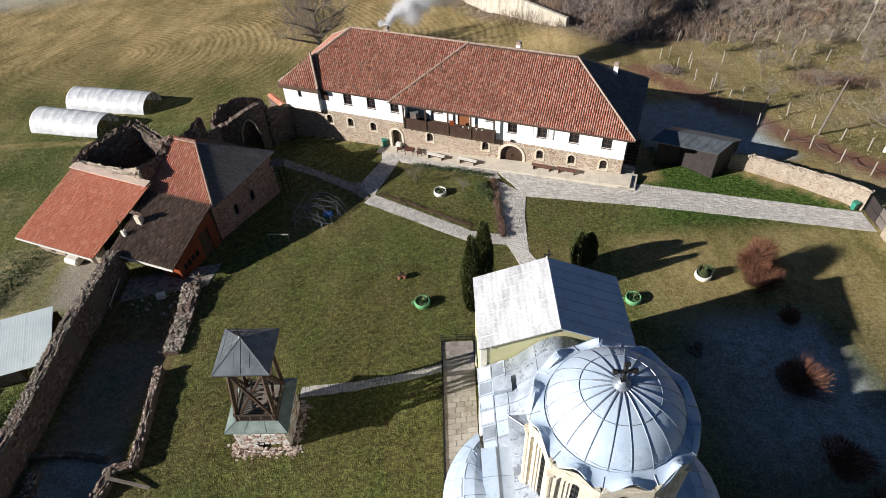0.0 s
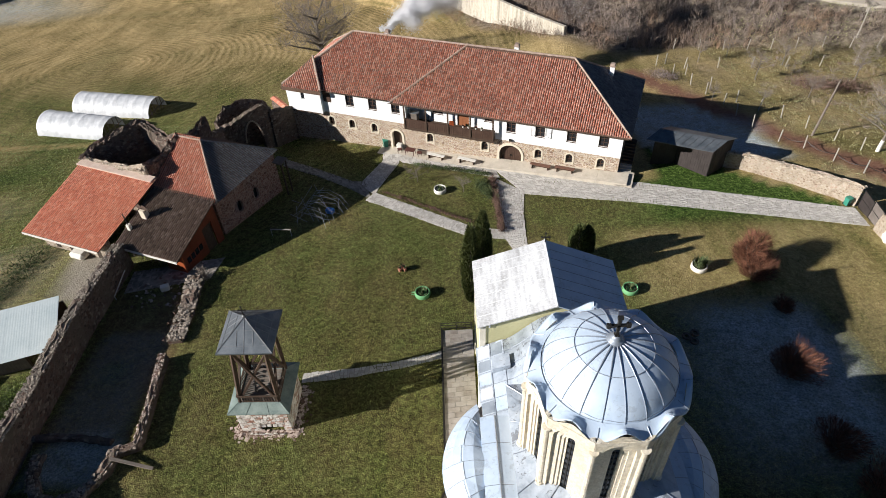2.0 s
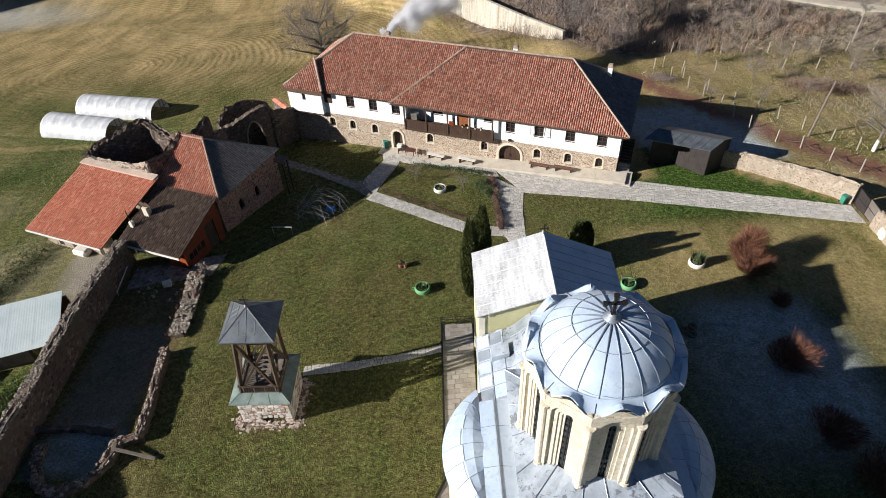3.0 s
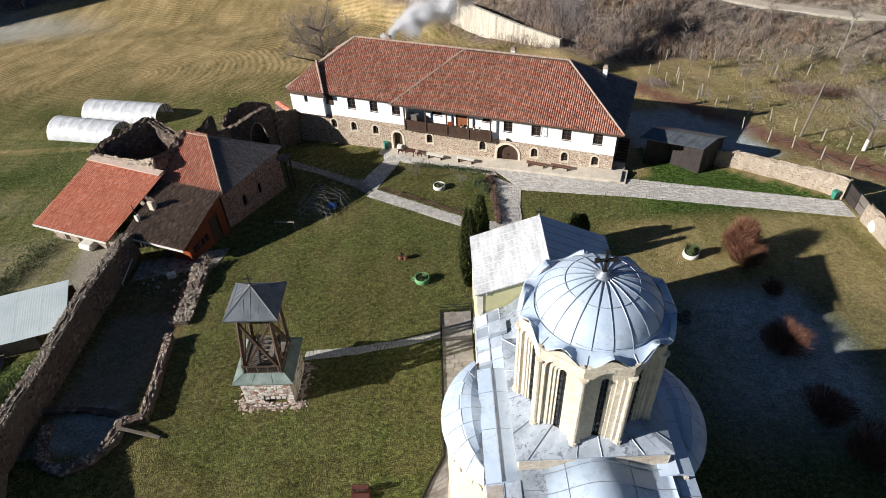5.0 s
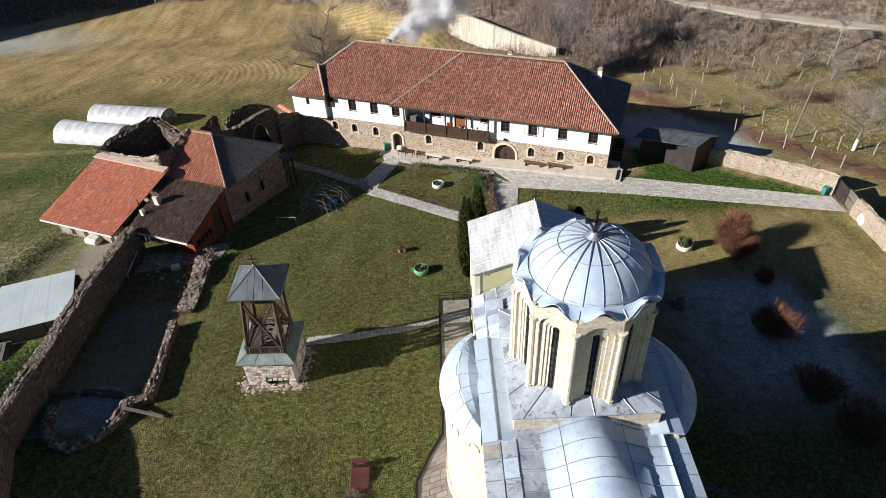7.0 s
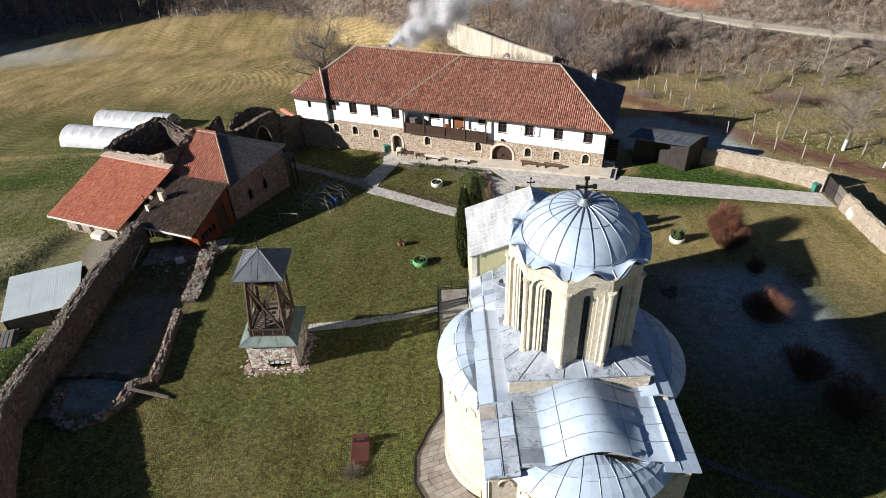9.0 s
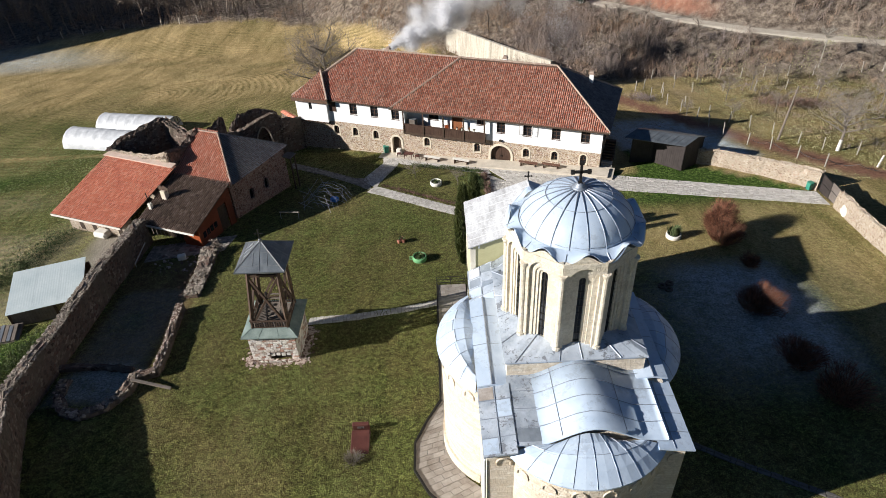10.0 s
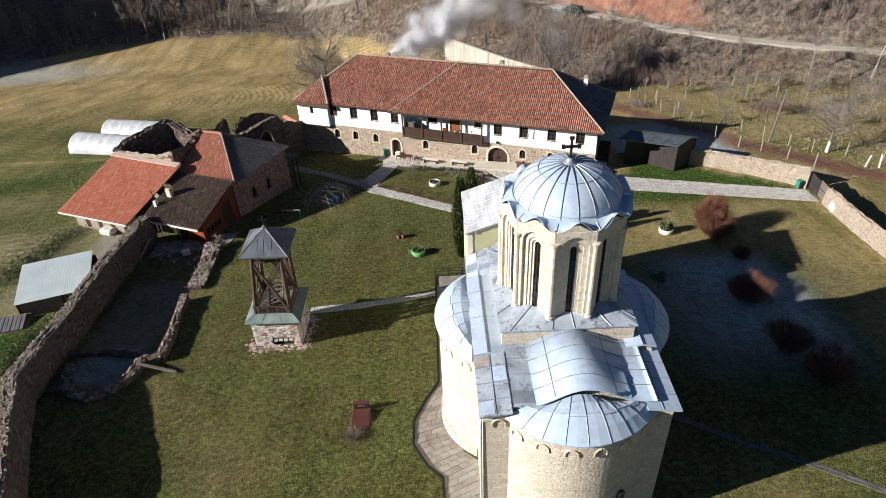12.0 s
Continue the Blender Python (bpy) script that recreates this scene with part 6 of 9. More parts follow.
R1 = [(-21.25, 35.6), (-20.9, 31.5), (-20.75, 28.2)]
w = rough_wall("ruin_footing", R1, 1.25, [3.75, 4.0, 4.4], M_RUIN, "low crumbling rubble footing overgrown with dry weeds", "ruin wall", 0.5)
loose_stones(w, R1, [3.75, 4.0, 4.4], 1.3, 520, M_COPESTONE, (0.05, 0.14), "rubble")
R2 = [(-21.0, 26.6), (-20.5, 22.5), (-20.15, 18.9), (-21.4, 18.5)]
w = rough_wall("ruin_footing", R2, 0.55, [5.0, 5.45, 5.95, 5.95], M_RUIN, "low lit rubble footing along the lawn", "ruin wall", 0.06)
loose_stones(w, R2, [5.0, 5.42, 5.92, 5.92], 0.5, 320, M_FOOTING, (0.04, 0.09), "rubble")
R3 = [(-21.4, 18.6 ), (-21.5, 17.2), (-22.3, 15.8), (-23.6, 15.1), (-25.0, 15.6), (-26.0, 17.0), (-26.2, 18.6)]
w = rough_wall("ruined_apse", R3, 0.75, [5.9, 6.05, 6.15, 6.2, 6.1, 5.9, 5.7], M_RUIN, "curved rubble footing of a vanished apse", "ruin wall", 0.25)
loose_stones(w, R3, [5.9, 6.05, 6.15, 6.2, 6.1, 5.9, 5.7], 0.6, 140, M_COPESTONE, (0.06, 0.16), "rubble")
rough_wall("ruin_footing", [(-27.6, 19.8), (-24.5, 19.9), (-22.0, 19.4)], 0.5, [5.6, 5.55, 5.6], M_RUIN, "low dark cross footing", "ruin wall", 0.2)
# enclosure to the east, with the gate between
E1 = [(26.9, 51.4), (30.0, 49.9), (34.0, 46.6), (36.6, 43.9), (37.6, 42.4)]
w = rough_wall("wall_east_north", E1, 0.45, [2.75, 3.0, 3.5, 4.0, 4.3], M_WALL_STONE, "sunlit rubble enclosure wall", "stone wall", 0.1, "structure")
loose_stones(w, E1, [2.75, 3.0, 3.5, 3.95, 4.25], 0.4, 200, M_WALL_STONE, (0.07, 0.15))
E2 = [(37.35, 38.6), (36.8, 33.0), (36.6, 27.0), (36.6, 18.0), (36.6, 0.0), (36.6, -8.0)]
w = rough_wall("wall_east", E2, 0.5, [4.5, 5.2, 6.1, 7.2, 9.0, 9.6], M_WALL_STONE, "sunlit rubble enclosure wall beside the gate", "stone wall", 0.1, "structure")
loose_stones(w, E2, [4.5, 5.15, 6.05, 7.15, 9.0, 9.6], 0.4, 240, M_WALL_STONE, (0.07, 0.15))


def build_gate():
    g = thing("gate", pose(37.65, 42.2, terrain(37.6, 42), 0, 0, -92), "brown sheet-metal double gate in the wall", "gate")
    for i in range(2):
        x = 0.06 + i * 1.78
        z = 0.12 + i * 0.22
        leaf = part("gate_leaf", boxes((x, x + 1.7, -0.02, 0.02, z, z + 1.75)), M_GATE if i else M_SHED, g, "brown sheet gate leaf")
        bm = boxes((x, x + 1.7, -0.05, 0.05, z - 0.06, z), (x, x + 1.7, -0.05, 0.05, z + 1.75, z + 1.81), (x - 0.05, x, -0.05, 0.05, z - 0.06, z + 1.81), (x + 1.7, x + 1.75, -0.05, 0.05, z - 0.06, z + 1.81), (x, x + 1.7, -0.04, 0.04, z + 0.85, z + 0.91))
        part("gate_frame", bm, M_IRON, leaf)


build_gate()

# ---------------------------------------------------------------- old house, lean-to, annex and ruined tower
HOU = pose(-19.8, 41.6, 0, 0, 0, -21.5)


def build_house():
    h = thing("old_house", HOU, "stone house with hipped clay tile roof against a ruin", "house")
    EVz, RZ = 6.3, 8.75
    turn = Matrix.Translation((-0.95, 0.35, 0)) @ Matrix.Rotation(radians(90 - 6.4), 4, "Z")
    bm = bmesh.new()
    pierced(bm, 8.4, -0.5, EVz, 0.6, [(2.3, 2.95, 3.0, 4.3), (4.6, 5.25, 2.9, 4.2)], 0.0, 0.0)
    bm.transform(turn)
    wl = part("east_wall", bm, M_HOUSE, h, "brown rubble wall with small arched windows")
    for y, z in ((2.625, 3.0), (4.925, 2.9)):
        bm = bmesh.new()
        arch_ring(bm, y, z, 0.3, z + 0.95, -0.03, 0.3, 0.12, 8)
        bm.transform(turn)
        q = part("arched_window", bm, M_HOUSE, h)
        bm = bmesh.new()
        arch_panel(bm, y, z, 0.31, z + 0.95, 0.25, 0.22, 8)
        bm.transform(turn)
        part("pane", bm, M_GLASS, q)
        bm = bmesh.new()
        spandrel(bm, y, 0.33, z + 0.95, z + 1.3, 0.0, 0.25, 8)
        bm.transform(turn)
        part("arch_head", bm, M_HOUSE, wl)
    part("walls", boxes((-9.0, -1.5, 0.4, 0.9, 0, EVz), (-7.0, -0.65, 8.05, 8.6, -0.5, EVz), (-7.2, -6.6, 0.9, 8.05, 0, EVz)), M_HOUSE, h)
    # hipped roof
    e0 = EVz - 0.05
    P = [(-9.0, 0.1, e0), (-0.40, 0.1, e0), (0.55, 8.75, e0), (-7.0, 8.75, e0)]
    ra, rb = (-7.6, 5.0, RZ), (-4.75, 5.0, RZ)
    bm = bmesh.new()
    V = [bm.verts.new(p) for p in P]
    a, b = bm.verts.new(ra), bm.verts.new(rb)
    bm.faces.new((V[0], V[1], b, a))
    bm.faces.new((V[1], V[2], b))
    bm.faces.new((V[2], V[3], a, b))
    bm.faces.new((V[3], V[0], a))
    bm.faces.new(V[::-1])
    rf = part("roof", bm, M_TILE_DARK, h, "hipped roof of red clay tiles")
    run = 4.9

    def south(u, v):
        f = v / math.hypot(run, RZ - e0)
        return -9.0 + u < -0.4 - f * 4.35 and (-9.0 + u > -7.7 or f < 0.2)

    tiled_plane(rf, "tiles", ((-9.0, 0.1, e0), (8.6, 0, 0), (0, run, RZ - e0)), south, M_TILE_NEW, "", 0.21, 0.34, 0.076)
    ed = Vector((0.95, 8.65, 0))
    foot = Vector(P[1]) + ed * ((Vector(rb) - Vector(P[1])).dot(ed) / ed.length_squared)
    up_e = Vector((rb[0] - foot.x, rb[1] - foot.y, RZ - e0))
    g0 = (foot - Vector(P[1])).length

    def east(u, v):
        f = v / up_e.length
        return f * g0 < u < ed.length - f * (ed.length - g0)

    # Shaded tile colour on the east face and its hip.
    tiled_plane(rf, "tiles", (P[1], ed, up_e), east, M_TILE_SHADED, "", 0.22, 0.34, 0.08)
    u_ = Vector((0, 0, 0.08))
    ridge_row(rf, Vector(rb) + u_, Vector(P[1]) + u_, 0.09, 0.36, M_RIDGE)
    ridge_row(rf, Vector(rb) + u_, Vector(P[2]) + u_, 0.1, 0.36, M_TILE_SHADED)
    ridge_row(rf, Vector(ra) + u_, Vector(rb) + u_, 0.09, 0.36, M_RIDGE)
    # small porch roof at the far corner
    bm = bmesh.new()
    slab(bm, [(0.2, 7.9, 5.35), (1.15, 8.0, 5.2), (1.15, 9.2, 5.2), (0.2, 9.0, 5.35)], 0.1)
    pr = part("porch_roof", bm, M_GREYWOOD, h)
    each("porch_post", [(0.95, 1.07, 8.1, 8.22, 0.0, 5.12), (0.95, 1.07, 8.9, 9.02, -0.2, 5.12)], M_TIMBER, pr)


build_house()


def build_lean_to():
    h = thing("lean_to", HOU, "orange boarded lean-to under dark mossy tiles", "outbuilding")
    x0, x1, y0, y1, zl, zh = -7.1, -0.6, -6.1, -0.02, 4.85, 6.55
    bm = bmesh.new()
    slab(bm, [(x0, y0, zl), (x1, y0, zl), (x1, y1, zh), (x0, y1, zh)], 0.14)
    rf = part("roof", bm, M_TILE_DARK, h, "dark mossy tiled slope")
    tiled_plane(rf, "tiles", ((x0, y0, zl + 0.01), (x1 - x0, 0, 0), (0, y1 - y0, zh - zl)), None, M_TILE_LEAN, "", 0.2, 0.34, 0.072)
    part("barge_board", boxes((x0, x1, y0 - 0.1, y0 - 0.02, zl - 0.2, zl - 0.02)), M_PWHITE, rf, "pale eaves board")
    # boarded sides
    for i in range(24):
        y = -5.4 + i * 0.215
        zt = zl + (zh - zl) * (y - y0) / (y1 - y0) - 0.16
        zb = 5.2 if 2.9 < y + 5.4 < 4.1 else 1.9
        part("side_board", boxes((-0.72, -0.64, y, y + 0.2, zb, zt)), M_ORANGE_SHADED, h, "orange board in a darker, shaded colour")
    # Dark panel for the shade inside the doorway.
    part("doorway", boxes((-0.78, -0.74, -2.6, -1.2, 1.9, 5.25)), M_SOIL_SHADE, h)
    for i in range(4):
        part("side_window", boxes((-0.63, -0.6, -5.0 + i * 0.55, -4.6 + i * 0.55, 3.6, 4.2)), M_GLASS, h)
    each("front_board", [(-2.55, -0.66, -5.48, -5.4, 2.3 + i * 0.26, 2.54 + i * 0.26) for i in range(9)], M_ORANGE, h)
    part("corner_post", boxes((-0.72, -0.58, -5.55, -5.41, 1.8, 4.75)), M_ORANGE, h)
    part("rear_wall", boxes((x0 + 0.2, -2.6, -4.6, -4.5, 1.8, 4.9)), M_TIMBER, h)
    for i in range(8):
        part("lattice_bar", boxes((-6.2 + i * 0.45, -6.15 + i * 0.45, -5.45, -5.4, 3.2, 4.0)), M_GREYWOOD, h)
    part("lattice_rail", boxes((-6.3, -2.7, -5.46, -5.39, 4.0, 4.08)), M_GREYWOOD, h)
    # chimneys
    c = part("chimney", boxes((-6.15, -5.65, -3.15, -2.65, 5.3, 6.62)), M_SURROUND, h, "pale chimney with a tile cap")
    bm = bmesh.new()
    for s in (-1, 1):
        beam(bm, (-5.9 + s * 0.42, -2.9, 6.68), (-5.9, -2.9, 6.95), 0.06, 0.62)
    part("chimney_cap", bm, M_TILE_AND_GAP, c)
    c = part("flue", boxes((-6.72, -6.42, -4.5, -4.2, 5.0, 5.95)), M_CREAM, h)
    bm = bmesh.new()
    rod(bm, [(-6.57, -4.35, 5.9), (-6.7, -4.3, 7.0)], 0.05, 8)
    part("stove_pipe", bm, M_IRON, c)


build_lean_to()


def build_annex():
    h = thing("annex", HOU, "annex with a bright red clay tile slope", "outbuilding")
    A, B, C, D = [Vector(q) for q in ((-16.8, -6.95, 4.5), (-8.35, -6.95, 4.5), (-6.75, 0.0, 7.25), (-15.05, 0.0, 7.4))]
    bm = bmesh.new()
    slab(bm, [A, B, C, D], 0.14)
    rf = part("roof", bm, M_TILE_AND_GAP, h, "bright pinkish red tiled slope")
    tiled_plane(rf, "tiles", (A + Vector((0, 0, 0.01)), B - A, (D + C - A - B) / 2), None, M_TILE_PALE, "", 0.2, 0.34, 0.074)
    bm = bmesh.new()
    beam(bm, A + Vector((0, -0.06, -0.1)), B + Vector((0, -0.06, -0.1)), 0.07, 0.18)
    part("fascia", bm, M_PWHITE, rf, "white eaves board")
    n = 40
    bm = bmesh.new()
    for i in range(n):
        p = D.lerp(C, (i + 0.5) / n) + Vector((0, 0.12, 0.2))
        box(bm, -0.085, 0.085, -0.42, 0.36, -0.05, 0.05, Matrix.Translation(p) @ Matrix.Rotation(random.uniform(-0.06, 0.06), 4, "Z"))
    q = part("coping_tiles", bm, M_COPING, rf, "row of pale coping tiles")
    q["kind"] = "stuff"
    bm = boxes((-15.9, -8.2, -6.1, -5.6, 0.8, 4.7), (-15.9, -15.4, -5.6, 0, 0.8, 4.9))
    part("wall", bm, M_WALL_STONE, h, "pale rubble wall")
    # Dark panels on the wall face stand for shaded openings.
    for i in range(4):
        part("opening_shade", boxes((-14.6 + i * 1.6, -14.1 + i * 1.6, -6.13, -6.08, 2.6, 3.8)), M_SOIL_SHADE, h)


build_annex()


def local_line(m, pts):
    return [tuple((m @ Vector((x, y, 0)))[:2]) for x, y in pts]


def ruin(name, pts, thick, tops, label, jag, n, mat=None, step=0.3):
    q = local_line(HOU, pts)
    w = rough_wall(name, q, thick, tops, mat or M_RUIN, label, "ruin wall", jag, "", 4, step)
    loose_stones(w, q, [z - 0.05 for z in tops], thick * 0.9, n, mat or M_RUIN, (0.07, 0.2))


# Sunlit front in pale stone, shaded sides in dark: light split by colour.
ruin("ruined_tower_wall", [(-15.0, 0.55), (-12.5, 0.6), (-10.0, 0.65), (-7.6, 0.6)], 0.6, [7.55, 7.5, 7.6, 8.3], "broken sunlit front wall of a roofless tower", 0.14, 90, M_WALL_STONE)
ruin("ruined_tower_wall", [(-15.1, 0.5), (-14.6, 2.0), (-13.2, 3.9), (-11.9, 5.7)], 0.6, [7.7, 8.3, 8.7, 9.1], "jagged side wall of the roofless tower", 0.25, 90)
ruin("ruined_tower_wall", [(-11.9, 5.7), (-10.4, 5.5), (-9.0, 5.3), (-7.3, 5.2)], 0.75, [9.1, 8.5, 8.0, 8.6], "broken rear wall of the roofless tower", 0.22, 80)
ruin("ruined_tower_wall", [(-7.7, 0.6), (-7.6, 2.6), (-7.3, 5.2)], 0.6, [8.4, 8.0, 8.8], "shaded side wall of the roofless tower", 0.19, 70)
ruin("ruin_stub", [(-7.3, 5.3), (-7.4, 7.4), (-7.5, 9.2)], 0.6, [8.1, 7.8, 8.1], "dark wall spur behind the house", 0.25, 40)
ruin("ruin_stub", [(-7.5, 9.2), (-7.9, 11.0), (-9.4, 13.3)], 0.6, [6.3, 5.4, 4.2], "low broken wall between spur and archway", 0.3, 40)


def build_arch_ruin():
    L = 6.1
    m = Matrix.Translation((-20.9, 57.9, 0)) @ Matrix.Rotation(radians(42), 4, "Z") @ Matrix.Translation((-3.2, 0, 0))
    bm = bmesh.new()
    n = 42
    cx, half, spring, apex = 3.25, 1.05, 2.2, 4.5

    def low(x):
        u = abs(x - cx) / half
        return spring + (apex - spring) * math.sqrt(max(0.0, 1 - u ** 1.6))

    def bend(x):
        return 0.35 * ((x - 3.2) / 3.2) ** 2

    th = 0.28
    for i in range(n):
        x0, x1 = L * i / n, L * (i + 1) / n
        top = [4.85 + 0.75 * smooth_step(0, 4.2, x) - 0.8 * smooth_step(4.9, 6.1, x) + 0.16 * noise.noise(Vector((x * 2.3, 2, 0))) for x in (x0, x1)]
        mid = (x0 + x1) / 2
        lo = [low(x0), low(x1)] if abs(mid - cx) < half else [-2.0, -2.0]
        cuts = 7
        for c in range(cuts):
            za = [lo[k] + (top[k] - lo[k]) * c / cuts for k in (0, 1)]
            zb = [lo[k] + (top[k] - lo[k]) * (c + 1) / cuts for k in (0, 1)]
            V = [bm.verts.new((x, yy + bend(x), z)) for yy in (-th, th) for x, z in ((x0, za[0]), (x1, za[1]), (x1, zb[1]), (x0, zb[0]))]
            fs = [(0, 1, 2, 3), (7, 6, 5, 4)]
            if c == 0:
                fs.append((0, 4, 5, 1))
            if c == cuts - 1:
                fs.append((3, 2, 6, 7))
            if i in (0, n - 1) or abs(abs(mid - cx) - half) < 2 * L / n:
                fs += [(1, 5, 6, 2), (4, 0, 3, 7)]
            for f in fs:
                bm.faces.new([V[k] for k in f])
    bmesh.ops.remove_doubles(bm, verts=list(bm.verts), dist=0.001)
    for v in bm.verts:
        v.co += Vector((0, random.uniform(-0.05, 0.05), random.uniform(-0.06, 0.06)))
    bm.transform(m)
    ob = part("ruined_arch", bm, M_RUIN)
    tagged(ob, "thin dark ruined wall with a pointed archway", "ruin wall")
    bm = bmesh.new()
    pts = []
    for k in range(15):
        x = cx - half + 2 * half * k / 14
        pts.append(m @ Vector((x, bend(x) - 0.33, low(x))))
    rod(bm, pts, 0.1, 5)
    part("arch_stones", bm, M_WALL_STONE, ob)


build_arch_ruin()
q = [(-24.2, 57.2), (-23.4, 58.6), (-22.3, 59.7), (-20.8, 60.6), (-19.5, 61.2)]
rough_wall("ruin_stub", q, 0.55, [4.5, 5.6, 5.8, 5.3, 4.3], M_RUIN, "broken curving wall behind the archway", "ruin wall", 0.45, "", 4, 0.3)
q = [(-19.1, 59.5), (-17.9, 60.6), (-16.9, 61.55)]
w = rough_wall("garden_wall", q, 0.5, [4.4, 4.0, 3.6], M_RUIN, "stone garden wall joining the residence", "stone wall", 0.1, "", 4)
q2 = [(-17.7, 62.0), (-19.6, 64.6)]
w = rough_wall("garden_wall", q2, 0.6, [3.3, 3.1], M_RUIN, "stone garden wall with red coping tiles", "stone wall", 0.05, "", 4)
u = (Vector((*q2[1], 3.2)) - Vector((*q2[0], 3.4)))
cop = bmesh.new()
for i in range(14):
    for side in (-1, 1):
        p = Vector((*q2[0], 3.48)) + u * ((i + 0.5) / 14)
        turn = Matrix.Rotation(math.atan2(u.y, u.x), 4, "Z")
        box(cop, -0.105, 0.105, -0.2, 0.2, -0.03, 0.03, Matrix.Translation(p) @ turn @ Matrix.Translation((0, side * 0.19, 0)) @ Matrix.Rotation(side * -0.35, 4, "X"))
part("coping_tiles", cop, M_TILE_PALE, w, "two rows of red coping tiles")["kind"] = "stuff"


# ---------------------------------------------------------------- paths and paving
def lay(x, y, h=0.0):
    return Vector((x, y, terrain(x, y) + h))


def ribbon(name, left, right, material, label, category, h=0.03, n=24, kind="structure"):
    """A strip of ground surface between two plan lines of equally many points."""
    bm = bmesh.new()
    rows = []
    m = 6
    for (ax, ay), (bx, by), (cx, cy), (dx, dy) in zip(left, left[1:], right, right[1:]):
        for i in range(n):
            f = i / n
            p, q = (ax + (bx - ax) * f, ay + (by - ay) * f), (cx + (dx - cx) * f, cy + (dy - cy) * f)
            rows.append((p, q))
    rows.append((left[-1], right[-1]))
    V = []
    for p, q in rows:
        V.append([bm.verts.new(lay(p[0] + (q[0] - p[0]) * k / m, p[1] + (q[1] - p[1]) * k / m, h if 0 < k < m else h - 0.25)) for k in range(m + 1)])
    for a, b in zip(V, V[1:]):
        for k in range(m):
            bm.faces.new((a[k], a[k + 1], b[k + 1], b[k]))
    ob = part(name, bm, material)
    return tagged(ob, label, category, kind=kind)


def inside_quads(x, y, left, right):
    def cross2(a, b, p):
        return (b[0] - a[0]) * (p[1] - a[1]) - (b[1] - a[1]) * (p[0] - a[0])

    for a, b, c, d in zip(left, left[1:], right, right[1:]):
        q = (a, b, d, c)
        s = [cross2(q[i], q[(i + 1) % 4], (x, y)) for i in range(4)]
        if min(s) > 0 or max(s) < 0:
            return True
    return False


def flagstones(parent, left, right, size, material, gap=0.05, h=0.055, single=0):
    """Crazy paving: a jittered net of stones along a path, each a low block with its own edges."""
    verts, faces = [], []
    for a, b, c, d in zip(left, left[1:], right, right[1:]):
        L = (math.hypot(b[0] - a[0], b[1] - a[1]) + math.hypot(d[0] - c[0], d[1] - c[1])) / 2
        W = (math.hypot(c[0] - a[0], c[1] - a[1]) + math.hypot(d[0] - b[0], d[1] - b[1])) / 2
        nu, nv = max(1, round(L / size)), max(2, round(W / size))
        P = {}
        for i in range(nu + 1):
            for j in range(nv + 1):
                ju = 0.42 if 0 < i < nu else 0.0
                jv = 0.42 if 0 < j < nv else 0.14
                f = (i + random.uniform(-ju, ju)) / nu
                g = (j + random.uniform(-jv, jv)) / nv
                p = (a[0] + (b[0] - a[0]) * f, a[1] + (b[1] - a[1]) * f)
                q = (c[0] + (d[0] - c[0]) * f, c[1] + (d[1] - c[1]) * f)
                P[i, j] = (p[0] + (q[0] - p[0]) * g, p[1] + (q[1] - p[1]) * g)
        for i in range(nu):
            for j in range(nv):
                q = [P[i, j], P[i + 1, j], P[i + 1, j + 1], P[i, j + 1]]
                if random.random() < 0.35:
                    q = q[:3] + [q[3], ((q[3][0] + q[0][0]) / 2 + random.uniform(-0.1, 0.1) * size, (q[3][1] + q[0][1]) / 2)]
                mx, my = sum(p[0] for p in q) / len(q), sum(p[1] for p in q) / len(q)
                if single > 0 and verts:
                    soup("flagstone", verts, faces, material, parent)
                    verts, faces = [], []
                    single -= 1
                base = len(verts)
                hh = h + random.uniform(-0.015, 0.02)
                f = 1 - gap / size * random.uniform(0.6, 1.8)
                tx, ty = random.uniform(-0.03, 0.03), random.uniform(-0.03, 0.03)
                for lev, ff in ((hh, f * 0.93), (hh - 0.02, f), (hh - 0.12, f)):
                    for x, y in q:
                        px, py = mx + (x - mx) * ff, my + (y - my) * ff
                        verts.append((px, py, terrain(px, py) + lev + tx * (px - mx) + ty * (py - my)))
                m = len(q)
                faces.append(tuple(base + k for k in range(m)))
                for r in (0, 1):
                    for k in range(m):
                        faces.append((base + r * m + k, base + (r + 1) * m + k, base + (r + 1) * m + (k + 1) % m, base + r * m + (k + 1) % m))
    if len(faces) < 20:
        soup("flagstone", verts, faces, material, parent)
    else:
        soup("far_flagstones", verts, faces, material, parent)["kind"] = "stuff"


